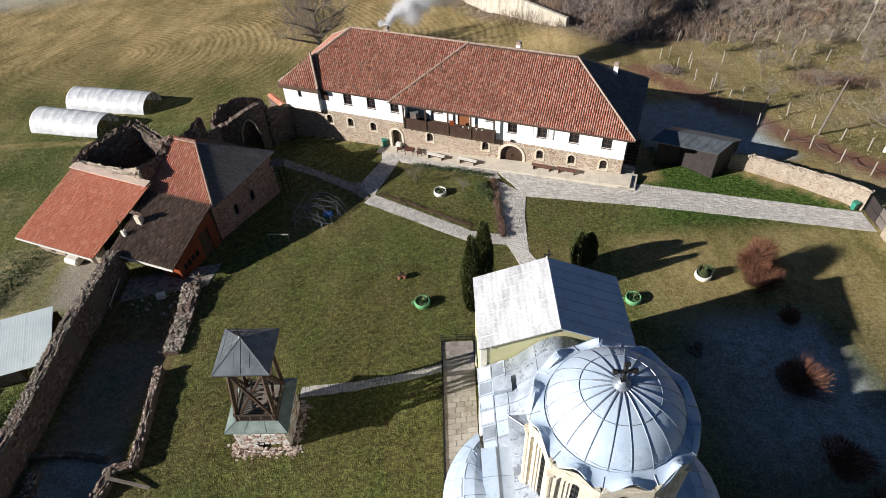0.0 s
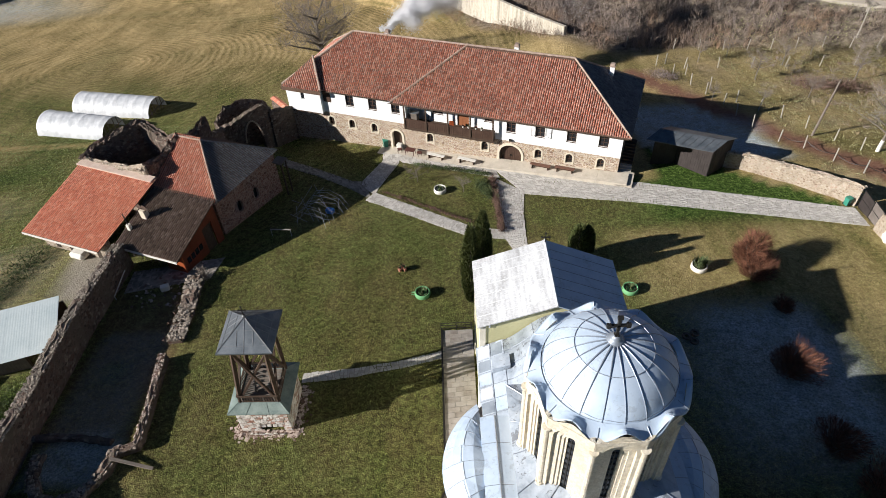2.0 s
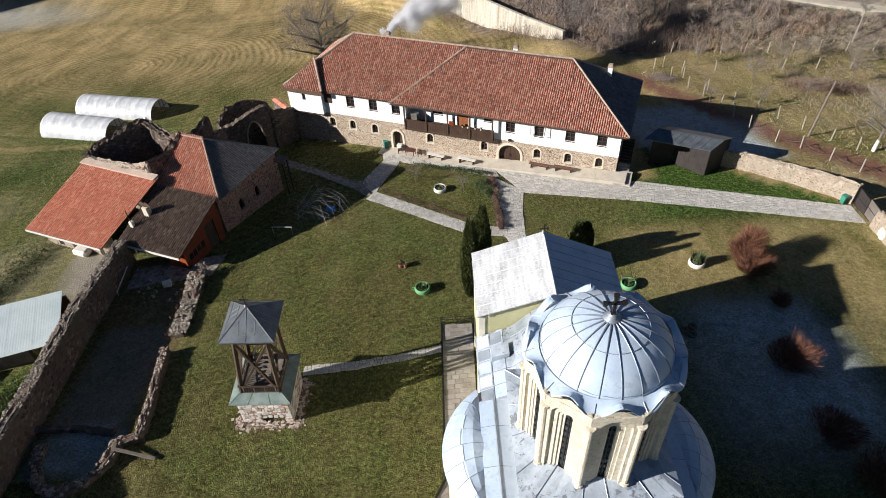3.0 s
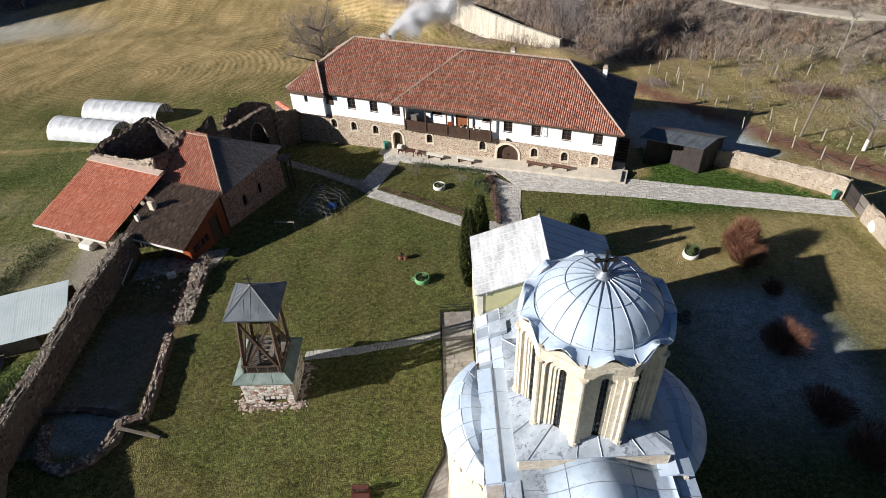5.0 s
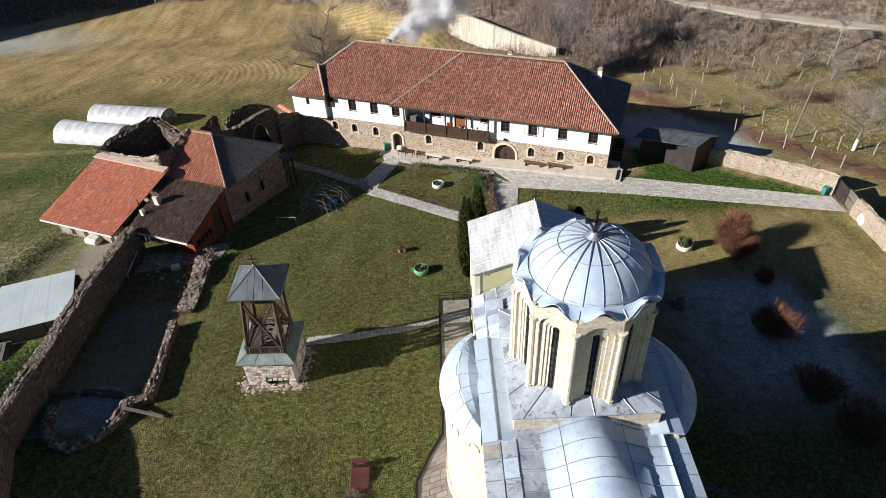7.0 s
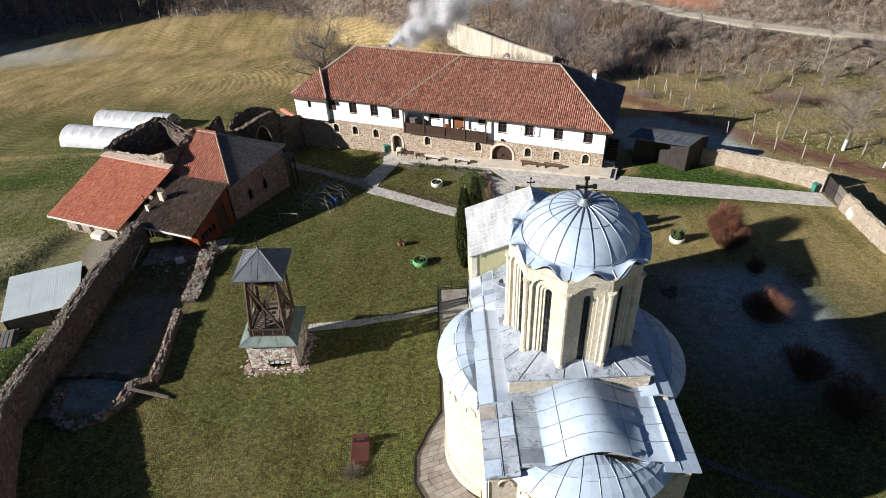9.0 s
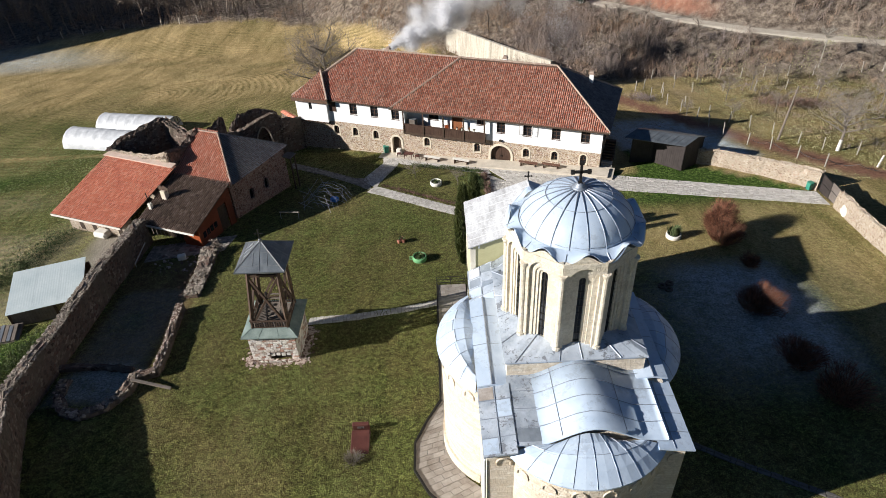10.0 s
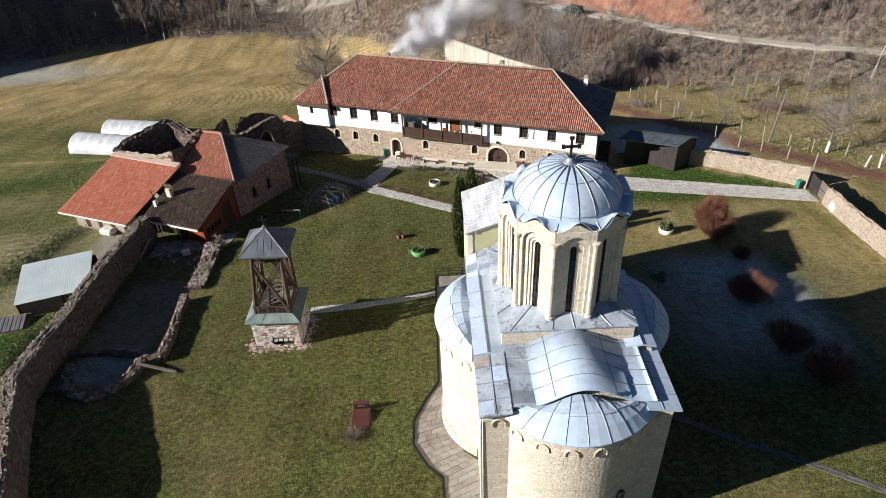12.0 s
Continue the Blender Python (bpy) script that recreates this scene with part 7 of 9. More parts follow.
PATHS = [
    ("path_gate", [(5.2, 51.9), (19.5, 48.05), (37.3, 42.0)], [(7.6, 47.0), (19.1, 44.3), (37.1, 39.1)], 0.29),
    ("path_front", [(-6.2, 57.2), (5.2, 52.1)], [(-4.6, 54.4), (5.6, 50.2)], 0.29),
    ("path_church", [(4.95, 50.4), (5.2, 42.3), (5.1, 39.6), (6.0, 36.5)], [(7.75, 47.3), (7.2, 43.9), (6.9, 38.5), (7.9, 36.2)], 0.29),
    ("path_diagonal", [(-7.15, 48.5), (2.35, 41.7), (5.2, 41.0)], [(-8.0, 47.1), (1.75, 40.3), (5.2, 39.5)], 0.27),
    ("path_residence", [(-6.9, 58.0), (-6.7, 55.0), (-8.5, 51.0), (-8.6, 50.0)], [(-4.7, 57.3), (-4.9, 54.4), (-6.8, 49.2), (-7.1, 47.9)], 0.29),
    ("path_house", [(-17.6, 56.4), (-13.6, 53.8), (-9.6, 50.9), (-8.3, 50.7)], [(-17.5, 54.8), (-13.5, 52.3), (-10.2, 49.8), (-7.4, 47.2)], 0.29),
    ("path_lean_to", [(-27.2, 37.2), (-19.7, 38.7)], [(-27.0, 34.3), (-20.2, 35.9)], 0.3),
    ("path_belfry", [(-10.6, 24.65), (-7.0, 24.95), (-3.6, 25.5), (-0.75, 26.3)], [(-10.6, 23.75), (-7.0, 24.1), (-3.6, 24.75), (-0.75, 25.5)], 0.26),
    ("path_southeast", [(12.0, 11.9), (15.9, 9.1), (19.2, 7.0), (22.0, 5.0), (36.0, -5.0)], [(11.9, 11.4), (15.75, 8.7), (19.05, 6.6), (21.8, 4.65), (35.8, -5.3)], 0.4),
]
PATH_BEDS = {}
for name, lf, rt, sz in PATHS:
    PATH_BEDS[name] = ribbon(name, lf, rt, M_SOIL_SHADE if name == "path_southeast" else M_JOINT, "grey irregular flagstone path across the lawn", "path", 0.025)


def build_terrace():
    t = thing("terrace", KON, "pale stone terrace along the front of the residence", "terrace", kind="structure")
    n = 9
    for i in range(n):
        x0, x1 = 11.2 + i * 26.9 / n, 11.2 + (i + 1) * 26.9 / n
        bm = bmesh.new()
        z = []
        for x in (x0, x1):
            for y in (-1.75, 0.0):
                w = KON @ Vector((x, y, 0))
                z.append(terrain(w.x, w.y) + 0.10 + 0.42 * smooth_step(12, 36, x))
        zz = [(z[0] + z[1]) / 2, (z[2] + z[3]) / 2]
        prism(bm, [(x0, -1.8), (x1 - 0.015, -1.8), (x1 - 0.015, 0), (x0, 0)], -1.5, [zz[0], zz[1], zz[1], zz[0]])
        part("slab", bm, M_TERRACE, t)
    w = KON @ Vector((37.6, 2, 0))
    part("end_platform", boxes((36.97, 38.6, -1.8, 0.55, 0, 1.72)), M_TERRACE, t)


build_terrace()


def build_church_paving():
    t = thing("pavement", pose(0, 0, 0), "paved strip of weathered slabs round the church", "paving", kind="structure")
    left = [(-0.75, 28.3), (-0.75, 15.0), (-1.6, 13.3), (-2.3, 11.6), (-2.3, 9.6), (-1.5, 8.0), (-0.65, 7.1), (-0.6, -4.0)]
    right = [(1.5, 28.3), (1.3, 15.4), (0.3, 14.6), (-0.4, 12.2), (-0.3, 10.4), (0.5, 9.0), (1.3, 8.2), (1.3, -4.0)]
    bm = bmesh.new()
    A = [bm.verts.new(lay(x, y, 0.04)) for x, y in left]
    B = [bm.verts.new(lay(x, y, 0.04)) for x, y in right]
    for k in range(len(A) - 1):
        bm.faces.new((A[k], A[k + 1], B[k + 1], B[k]))
    part("bedding", bm, M_JOINT, t)
    # slabs course by course, each a block of its own
    for k in range(len(left) - 1):
        a, b, c, d = [Vector(p) for p in (left[k], left[k + 1], right[k], right[k + 1])]
        L = ((a - b).length + (c - d).length) / 2
        n = max(1, round(L / 0.42))
        for i in range(n):
            f0, f1 = i / n, (i + 1) / n
            p0, p1, q0, q1 = a.lerp(b, f0), a.lerp(b, f1), c.lerp(d, f0), c.lerp(d, f1)
            m = max(2, round((p0 - q0).length / 0.62))
            off = 0.5 * (i % 2) / m
            cuts = [0.0] + [min(1.0, max(0.0, (j / m) + (off if 0 < j else 0))) for j in range(1, m)] + [1.0]
            for g0, g1 in zip(cuts, cuts[1:]):
                if g1 - g0 < 0.05:
                    continue
                quad = [p0.lerp(q0, g0), p1.lerp(q1, g0), p1.lerp(q1, g1), p0.lerp(q0, g1)]
                mid = sum(quad, Vector((0, 0))) / 4
                hh = 0.075 + random.uniform(-0.012, 0.012)
                bm = bmesh.new()
                top = [bm.verts.new(lay(*(mid + (v - mid) * 0.94), hh)) for v in quad]
                low = [bm.verts.new(lay(*(mid + (v - mid) * 0.95), 0.03)) for v in quad]
                bm.faces.new(top)
                for e in range(4):
                    bm.faces.new((top[e], low[e], low[(e + 1) % 4], top[(e + 1) % 4]))
                part("slab", bm, M_SLAB_EACH, t)
    kerb = [(-0.8, 28.4)] + [(x - 0.06, y) for x, y in left]
    for (ax, ay), (bx, by) in zip(kerb, kerb[1:]):
        bm = bmesh.new()
        d = Vector((bx - ax, by - ay))
        n = max(1, int(d.length / 1.0))
        s = Vector((-d.y, d.x)).normalized() * 0.06
        ring = []
        for i in range(n + 1):
            x, y = ax + d.x * i / n, ay + d.y * i / n
            z = terrain(x, y)
            ring.append([bm.verts.new(v) for v in ((x - s.x, y - s.y, z - 0.1), (x - s.x, y - s.y, z + 0.17), (x + s.x, y + s.y, z + 0.17), (x + s.x, y + s.y, z - 0.1))])
        for p, q in zip(ring, ring[1:]):
            for e in range(4):
                bm.faces.new((p[e], q[e], q[(e + 1) % 4], p[(e + 1) % 4]))
        bm.faces.new(ring[0])
        bm.faces.new(ring[-1][::-1])
        part("kerb", bm, M_IRON, t, "dark low kerb")


def slab_each():
    k = Nodes("paving_slab_each")
    f = k.math("ADD", k.math("MULTIPLY", k.noise(1.1, 8, 0.7), 0.8), k.math("MULTIPLY", k.objrand(), 0.2))
    c = k.ramp(f, [(0.22, (0.13, 0.105, 0.085)), (0.38, (0.25, 0.22, 0.19)), (0.6, (0.36, 0.33, 0.295)), (0.8, (0.44, 0.41, 0.37))])
    k.bump(k.noise(12, 4), 0.3, 0.02)
    return k.done(c, 0.85, 0, 0.25)


M_SLAB_EACH = slab_each()
build_church_paving()


def build_railing():
    g = thing("iron_railing", pose(-0.85, 28.3, terrain(-0.85, 28.3)), "low dark iron railing on the pavement's end", "railing")
    for x in (0.0, 1.15, 2.3):
        part("post", boxes((x - 0.03, x + 0.03, -0.03, 0.03, -0.2, 0.9)), M_IRON, g)
    for z in (0.3, 0.6, 0.88):
        part("rail", boxes((0, 2.3, -0.02, 0.02, z, z + 0.04)), M_IRON, g)


build_railing()

# ---------------------------------------------------------------- sheds and greenhouses
def build_greenhouse(x0, x1, y, w, hgt, rz, label):
    zc = terrain((x0 + x1) / 2, y)
    L = x1 - x0
    g = thing("greenhouse", pose(x0, y, zc - 0.1, 0, 0, rz), label, "greenhouse", "polytunnels")
    n, m = 18, int(L / 0.14)
    bm = bmesh.new()
    rows = []
    for i in range(m + 1):
        x = L * i / m
        sag = 0.06 * abs(math.sin(math.pi * x / 1.4)) ** 0.6
        rows.append([bm.verts.new((x, -w / 2 * math.cos(math.pi * k / n), (hgt - sag) * math.sin(math.pi * k / n) ** 0.8 + random.uniform(-0.02, 0.02))) for k in range(n + 1)])
    for a, b in zip(rows, rows[1:]):
        for k in range(n):
            bm.faces.new((a[k], b[k], b[k + 1], a[k + 1]))
    bm.faces.new(rows[0])
    part("film", bm, M_FILM, g, "cloudy white plastic film", True)
    for i in range(int(L / 1.4) + 1):
        x = min(L + 0.02, i * 1.4)
        b2 = bmesh.new()
        rod(b2, [(x, -(w / 2 - 0.07) * math.cos(math.pi * k / n), (hgt - 0.07) * math.sin(math.pi * k / n) ** 0.8) for k in range(n + 1)], 0.025, 5)
        part("hoop", b2, M_PIPE, g)
    for y_ in (-0.5, 0.5, -1.2, 1.2):
        part("end_stud", boxes((L, L + 0.06, y_ - 0.04, y_ + 0.04, 0, hgt * math.sin(math.acos(min(1, abs(y_) / (w / 2)))) ** 0.8)), M_GREYWOOD, g)
    part("end_rail", boxes((L, L + 0.06, -w / 2 + 0.2, w / 2 - 0.2, 0.9, 0.98)), M_GREYWOOD, g)


build_greenhouse(-48.8, -39.7, 67.3, 4.3, 2.3, -14, "long white plastic-film tunnel greenhouse on the meadow")
build_greenhouse(-47.0, -36.3, 72.9, 4.3, 2.3, -12, "farther white plastic-film tunnel greenhouse with an open end")


def build_tin_shed():
    g = thing("tin_shed", pose(-31.6, 28.2, 4.3, 0, 0, 18), "grey board shed under a pale sheet-metal roof", "shed")
    z0, z1 = 1.62, 2.0
    for i in range(6):
        x0, x1 = -2.8 + i * 0.9, -2.8 + (i + 1) * 0.9 + 0.03
        bm = bmesh.new()
        k = 10
        for j in range(k):
            a, b = x0 + (x1 - x0) * j / k, x0 + (x1 - x0) * (j + 1) / k
            ha, hb = 0.003 * (j % 2), 0.003 * ((j + 1) % 2)
            V = [bm.verts.new(p) for p in ((a, -2.4, z0 + ha + 0.004 * (i % 2)), (b, -2.4, z0 + hb + 0.004 * (i % 2)), (b, 2.7, z1 + hb + 0.004 * (i % 2)), (a, 2.7, z1 + ha + 0.004 * (i % 2)))]
            U = [bm.verts.new(v.co - Vector((0, 0, 0.03))) for v in V]
            bm.faces.new(V)
            bm.faces.new(U[::-1])
            bm.faces.new((V[0], U[0], U[1], V[1]))
        bmesh.ops.remove_doubles(bm, verts=list(bm.verts), dist=0.001)
        part("roof_sheet", bm, M_PALE_TIN, g)
    for i in range(14):
        part("wall_board", boxes((-2.7 + i * 0.22, -2.5 + i * 0.22, -2.05, -2.0, -0.9, 1.45 + random.uniform(-0.1, 0.05))), M_GREYWOOD, g)
    for i in range(18):
        part("wall_board", boxes((-2.76, -2.7, -2.0 + i * 0.24, -1.78 + i * 0.24, -0.9, 1.5)), M_GREYWOOD, g)
    for x in (-2.7, 0.5, 2.7):
        for y in (-2.1, 2.4):
            part("post", boxes((x - 0.07, x + 0.07, y - 0.07, y + 0.07, -1.2, 1.64)), M_TIMBER, g)
    part("rear_wall", boxes((-2.6, 2.7, 2.3, 2.36, -1.2, 1.7)), M_TIMBER, g)
    part("floor_beam", boxes((-2.8, 0.6, -2.3, -2.15, -0.5, -0.35)), M_GREYWOOD, g)


build_tin_shed()
g = thing("sheet_stack", pose(-33.6, 24.2, terrain(-33.6, 24.2), 4, 3, 15), "grey stack of old metal sheets and pallets", "stack")
for i in range(7):
    part("sheet", boxes((-1.2 + i * 0.3, -0.96 + i * 0.3, -0.9, 0.9 - 0.1 * (i % 3), 0.25 + 0.02 * (i % 2), 0.31 + 0.02 * (i % 2))), M_PIPE if i % 2 else M_GREYWOOD, g)
part("pallet", boxes((-1.3, 1.1, -1.0, 1.0, 0.0, 0.2)), M_GREYWOOD, g)
ob = part("plastic_tank", soft_box(-0.8, 0.8, -0.55, 0.55, 0.0, 0.7, 0.22), M_PWHITE)
ob.matrix_world = pose(-33.0, 39.9, terrain(-33, 39.9) - 0.05, 0, 0, -20)
tagged(ob, "white rounded plastic tank by the annex wall", "tank")


def board_run(g, p, q, n, z0, top, thick=0.05):
    """Upright boards side by side from p to q; top(x, y) is the height of the eave above them."""
    d = Vector((q[0] - p[0], q[1] - p[1], 0))
    side = Vector((-d.y, d.x, 0)).normalized() * thick
    for i in range(n):
        u, w = Vector((*p, 0)) + d * (i / n), Vector((*p, 0)) + d * ((i + 0.965) / n)
        off = side * (0.18 * (i % 2))
        bm = bmesh.new()
        lo = [bm.verts.new(c + off + Vector((0, 0, z0))) for c in (u, w, w + side, u + side)]
        hi = [bm.verts.new(c + off + Vector((0, 0, top(c.x, c.y)))) for c in (u, w, w + side, u + side)]
        bm.faces.new(lo[::-1])
        bm.faces.new(hi)
        for k in range(4):
            bm.faces.new((lo[k], lo[(k + 1) % 4], hi[(k + 1) % 4], hi[k]))
        part("wall_board", bm, M_SHED, g)


def build_black_shed():
    m = pose(26.08, 48.72, terrain(26.08, 48.72), 0, 0, -24)
    g = thing("black_shed", m, "black boarded shed under a low dark sheet roof", "shed")

    def top(x, y):
        return 2.98 + 0.17 * y if y < 1.75 else 3.28 - 0.35 * (y - 1.75)

    board_run(g, (-3.33, 1.7), (-0.02, 0.0), 15, -0.9, top)
    board_run(g, (0.03, 0.03), (1.7, 3.1), 14, -0.9, top)
    board_run(g, (1.6, 3.15), (-4.4, 3.2), 22, -1.0, top)
    bm = bmesh.new()
    slab(bm, [(-6.4, -0.15, 3.07), (-0.02, -0.15, 3.07), (1.05, 1.75, 3.4), (-5.4, 1.75, 3.4)], 0.07)
    part("roof_slope", bm, M_DARK_TIN, g)
    bm = bmesh.new()
    slab(bm, [(-5.4, 1.754, 3.4), (1.05, 1.754, 3.4), (2.0, 3.4, 2.82), (-4.5, 3.4, 2.82)], 0.07)
    part("roof_slope", bm, M_DARK_TIN, g)
    for i in range(9):
        f = (i + 0.5) / 9
        x = -6.4 + 6.38 * f
        bm = bmesh.new()
        rod(bm, [(x, -0.16, 3.085), (x + 1.02, 1.74, 3.415)], 0.022, 5)
        part("roof_seam", bm, M_DULL, g)
    board_run(g, (-5.6, 0.75), (-3.36, 1.68), 10, -0.9, top)
    board_run(g, (-4.5, 3.1), (-5.62, 0.79), 10, -1.0, top)


build_black_shed()

# ---------------------------------------------------------------- courtyard things
def build_bench(x, y, rz, L, mat, label):
    along = (KON.inverted() @ Vector((x, y, 0))).x
    b = thing("bench", pose(x, y, terrain(x, y) + 0.1 + 0.42 * smooth_step(12, 36, along), 0, 0, rz), label, "bench", "benches by the residence")
    for i in range(3):
        part("seat_plank", boxes((-L / 2, L / 2, -0.22 + i * 0.15, -0.09 + i * 0.15, 0.42, 0.47)), mat, b)
    for x_ in (-L / 2 + 0.2, L / 2 - 0.28):
        part("leg", boxes((x_, x_ + 0.08, -0.2, 0.2, -0.15, 0.418)), M_BROWN, b)
    part("stretcher", boxes((-L / 2 + 0.2, L / 2 - 0.2, -0.03, 0.03, 0.18, 0.25)), M_BROWN, b)


build_bench(-0.95, 54.75, -24, 2.0, M_PWHITE, "pale wooden bench against the stone wall")
build_bench(2.35, 53.35, -24, 2.0, M_PWHITE, "pale wooden bench against the stone wall")
build_bench(9.75, 51.15, -22, 2.1, M_BENCH, "brown wooden bench beside the gate")
build_bench(12.1, 50.2, -22, 2.0, M_BENCH, "brown wooden bench beside the gate")


def build_bin(x, y, s, label, k=0.1):
    b = thing("waste_bin", pose(x, y, terrain(x, y) + k, 0, 0, 20), label, "bin")
    bm = bmesh.new()
    prism(bm, [(-0.3 * s, -0.3 * s), (0.3 * s, -0.3 * s), (0.3 * s, 0.3 * s), (-0.3 * s, 0.3 * s)], 0.0, 0.95 * s)
    for v in bm.verts:
        if v.co.z < 0.1:
            v.co.x *= 0.8
            v.co.y *= 0.8
    part("body", bm, M_GREEN, b)
    part("lid", soft_box(-0.33 * s, 0.33 * s, -0.36 * s, 0.33 * s, 0.955 * s, 1.06 * s, 0.03), M_GREEN, b)
    bm = bmesh.new()
    rod(bm, [(-0.28 * s, 0.33 * s, 0.09 * s), (0.28 * s, 0.33 * s, 0.09 * s)], 0.09 * s, 8)
    part("wheel_axle", bm, M_IRON, b)


build_bin(36.75, 42.5, 0.8, "green plastic wheelie bin beside the gate")
build_bin(-6.5, 58.0, 0.9, "dark green plastic waste bin by the doorway")


def build_table():
    b = thing("garden_table", pose(-3.7, 56.0, terrain(-3.7, 56) + 0.08, 0, 0, -20), "small red-brown garden table and stools by the door", "table")
    part("tabletop", soft_box(-0.55, 0.55, -0.35, 0.35, 0.62, 0.68, 0.015), M_REDBROWN, b)
    for sx in (-1, 1):
        for sy in (-1, 1):
            part("leg", boxes((sx * 0.45 - 0.03, sx * 0.45 + 0.03, sy * 0.27 - 0.03, sy * 0.27 + 0.03, 0, 0.62)), M_REDBROWN, b)


build_table()
for x, y in ((-4.9, 56.6), (-2.7, 55.6)):
    s = thing("stool", pose(x, y, terrain(x, y) + 0.08, 0, 0, 10), "red-brown wooden stool beside the garden table", "stool", "stools by the door")
    part("seat", soft_box(-0.25, 0.25, -0.25, 0.25, 0.4, 0.46, 0.02), M_REDBROWN, s)
    for sx in (-1, 1):
        for sy in (-1, 1):
            part("leg", boxes((sx * 0.2 - 0.025, sx * 0.2 + 0.025, sy * 0.2 - 0.025, sy * 0.2 + 0.025, 0, 0.4)), M_BROWN, s)
ob = part("white_planter", soft_box(-0.3, 0.3, -0.25, 0.25, 0, 0.8, 0.05), M_PWHITE)
ob.matrix_world = pose(-4.9, 57.2, terrain(-4.9, 57.2) + 0.1, 0, 0, -20)
tagged(ob, "white box stand by the arched door", "box")


def sprigs(bm, n, r, h, lean=0.6, w=0.05):
    """Small leaf blades rising from a middle."""
    for _ in range(n):
        a, q = random.uniform(0, 6.283), random.uniform(0, r)
        p = Vector((q * math.cos(a), q * math.sin(a), 0))
        d = Vector((math.cos(a) * lean * random.random(), math.sin(a) * lean * random.random(), 1)).normalized() * h * random.uniform(0.5, 1)
        s = Vector((-math.sin(a), math.cos(a), 0)) * w
        V = [bm.verts.new(v) for v in (p - s, p + s, p + d * 0.6 + s * 0.8, p + d)]
        bm.faces.new(V)


def build_pot(x, y, r, mat, label, plant=0.5, mug=False, n=90):
    b = thing("planter", pose(x, y, terrain(x, y) - 0.03), label, "planter", "round planters on the lawn")
    bm = bmesh.new()
    lathe(bm, [(r * 0.86, 0.0), (r, 0.12), (r * 1.02, 0.3), (r * 0.96, 0.5), (r * 0.92, 0.52), (r * 0.84, 0.5), (r * 0.8, 0.4)], 28)
    part("rim", bm, mat, b, "", True)
    bm = bmesh.new()
    lathe(bm, [(0.05, 0.36), (r * 0.86, 0.42), (r * 0.86, 0.3)], 20)
    part("soil", bm, M_SOIL_SHADE, b)
    bm = bmesh.new()
    sprigs(bm, n, r * 0.7, plant)
    for f in bm.verts:
        f.co.z += 0.4
    q = part("foliage", bm, M_LEAF, b, "dark winter greenery")
    q["kind"] = "stuff"
    if mug:
        bm = bmesh.new()
        rod(bm, [(-r * 0.95 - 0.02, 0, 0.42), (-r - 0.22, 0, 0.42), (-r - 0.24, 0, 0.2), (-r, 0, 0.12)], 0.06, 6)
        part("handle", bm, mat, b)


build_pot(-2.25, 32.5, 0.62, M_PGREEN, "green painted tyre planter like a cup", 0.35, True)
build_pot(20.4, 34.3, 0.66, M_PWHITE, "white painted tyre planter with a small conifer", 1.0, False, 220)
build_pot(14.15, 31.9, 0.62, M_PGREEN, "green painted tyre planter", 0.3, True)
build_pot(-0.6, 48.1, 0.62, M_PWHITE, "white painted tyre planter in the garden bed", 0.25)


def build_stump(x, y, label):
    b = thing("flower_pots", pose(x, y, terrain(x, y)), label, "flower pot")
    for dx, dy in ((-0.22, 0), (0.2, 0.05), (0.0, 0.3)):
        bm = bmesh.new()
        lathe(bm, [(0.13, 0), (0.17, 0.3), (0.19, 0.32), (0.19, 0.38), (0.15, 0.37)], 12, (dx, dy))
        part("clay_pot", bm, M_TILE_NEW, b)
        bm = bmesh.new()
        sprigs(bm, 25, 0.14, 0.25)
        for v in bm.verts:
            v.co += Vector((dx, dy, 0.34))
        q = part("plant", bm, M_LEAF, b)


build_stump(-3.95, 35.7, "cluster of small clay flower pots on the lawn")


def build_tyres():
    for x, y in ((16.9, 26.6), (17.6, 26.9), (17.3, 26.1)):
        bm = bmesh.new()
        lathe(bm, [(0.16, 0.02), (0.3, 0.0), (0.33, 0.09), (0.3, 0.18), (0.16, 0.16), (0.15, 0.09), (0.16, 0.02)], 18, cap=False)
        ob = part("ring_planter", bm, M_RUIN)
        ob.matrix_world = pose(x, y, terrain(x, y))
        tagged(ob, "small dark ring planter lying on frosted grass", "planter", "ring planters")


build_tyres()


def build_tomb():
    b = thing("tomb_slab", pose(-5.6, 11.9, terrain(-5.6, 12.6), 7, 0, 0), "polished red-brown tomb slab with a headstone", "tomb")
    part("slab", soft_box(-0.55, 0.55, -1.35, 0.75, -0.3, 0.28, 0.04), M_REDBROWN, b)
    part("headstone", soft_box(-0.5, 0.5, 0.85, 1.1, -0.3, 0.62, 0.04), M_REDBROWN, b)
    part("border", boxes((-0.65, 0.65, -1.6, -1.37, -0.3, 0.12)), M_RUIN, b)
    part("plaque", boxes((-0.2, 0.2, 0.84, 0.848, 0.25, 0.45)), M_PIPE, b)
    for i in range(3):
        part("inscription_bar", boxes((-0.16, 0.16, 0.832, 0.839, 0.28 + i * 0.05, 0.3 + i * 0.05)), M_IRON, b)
    bm = bmesh.new()
    sprigs(bm, 120, 0.4, 0.3)
    for v in bm.verts:
        v.co += Vector((-0.1, -1.7, -0.05))
    part("dry_flowers", bm, M_TWIG, b)["kind"] = "stuff"


build_tomb()


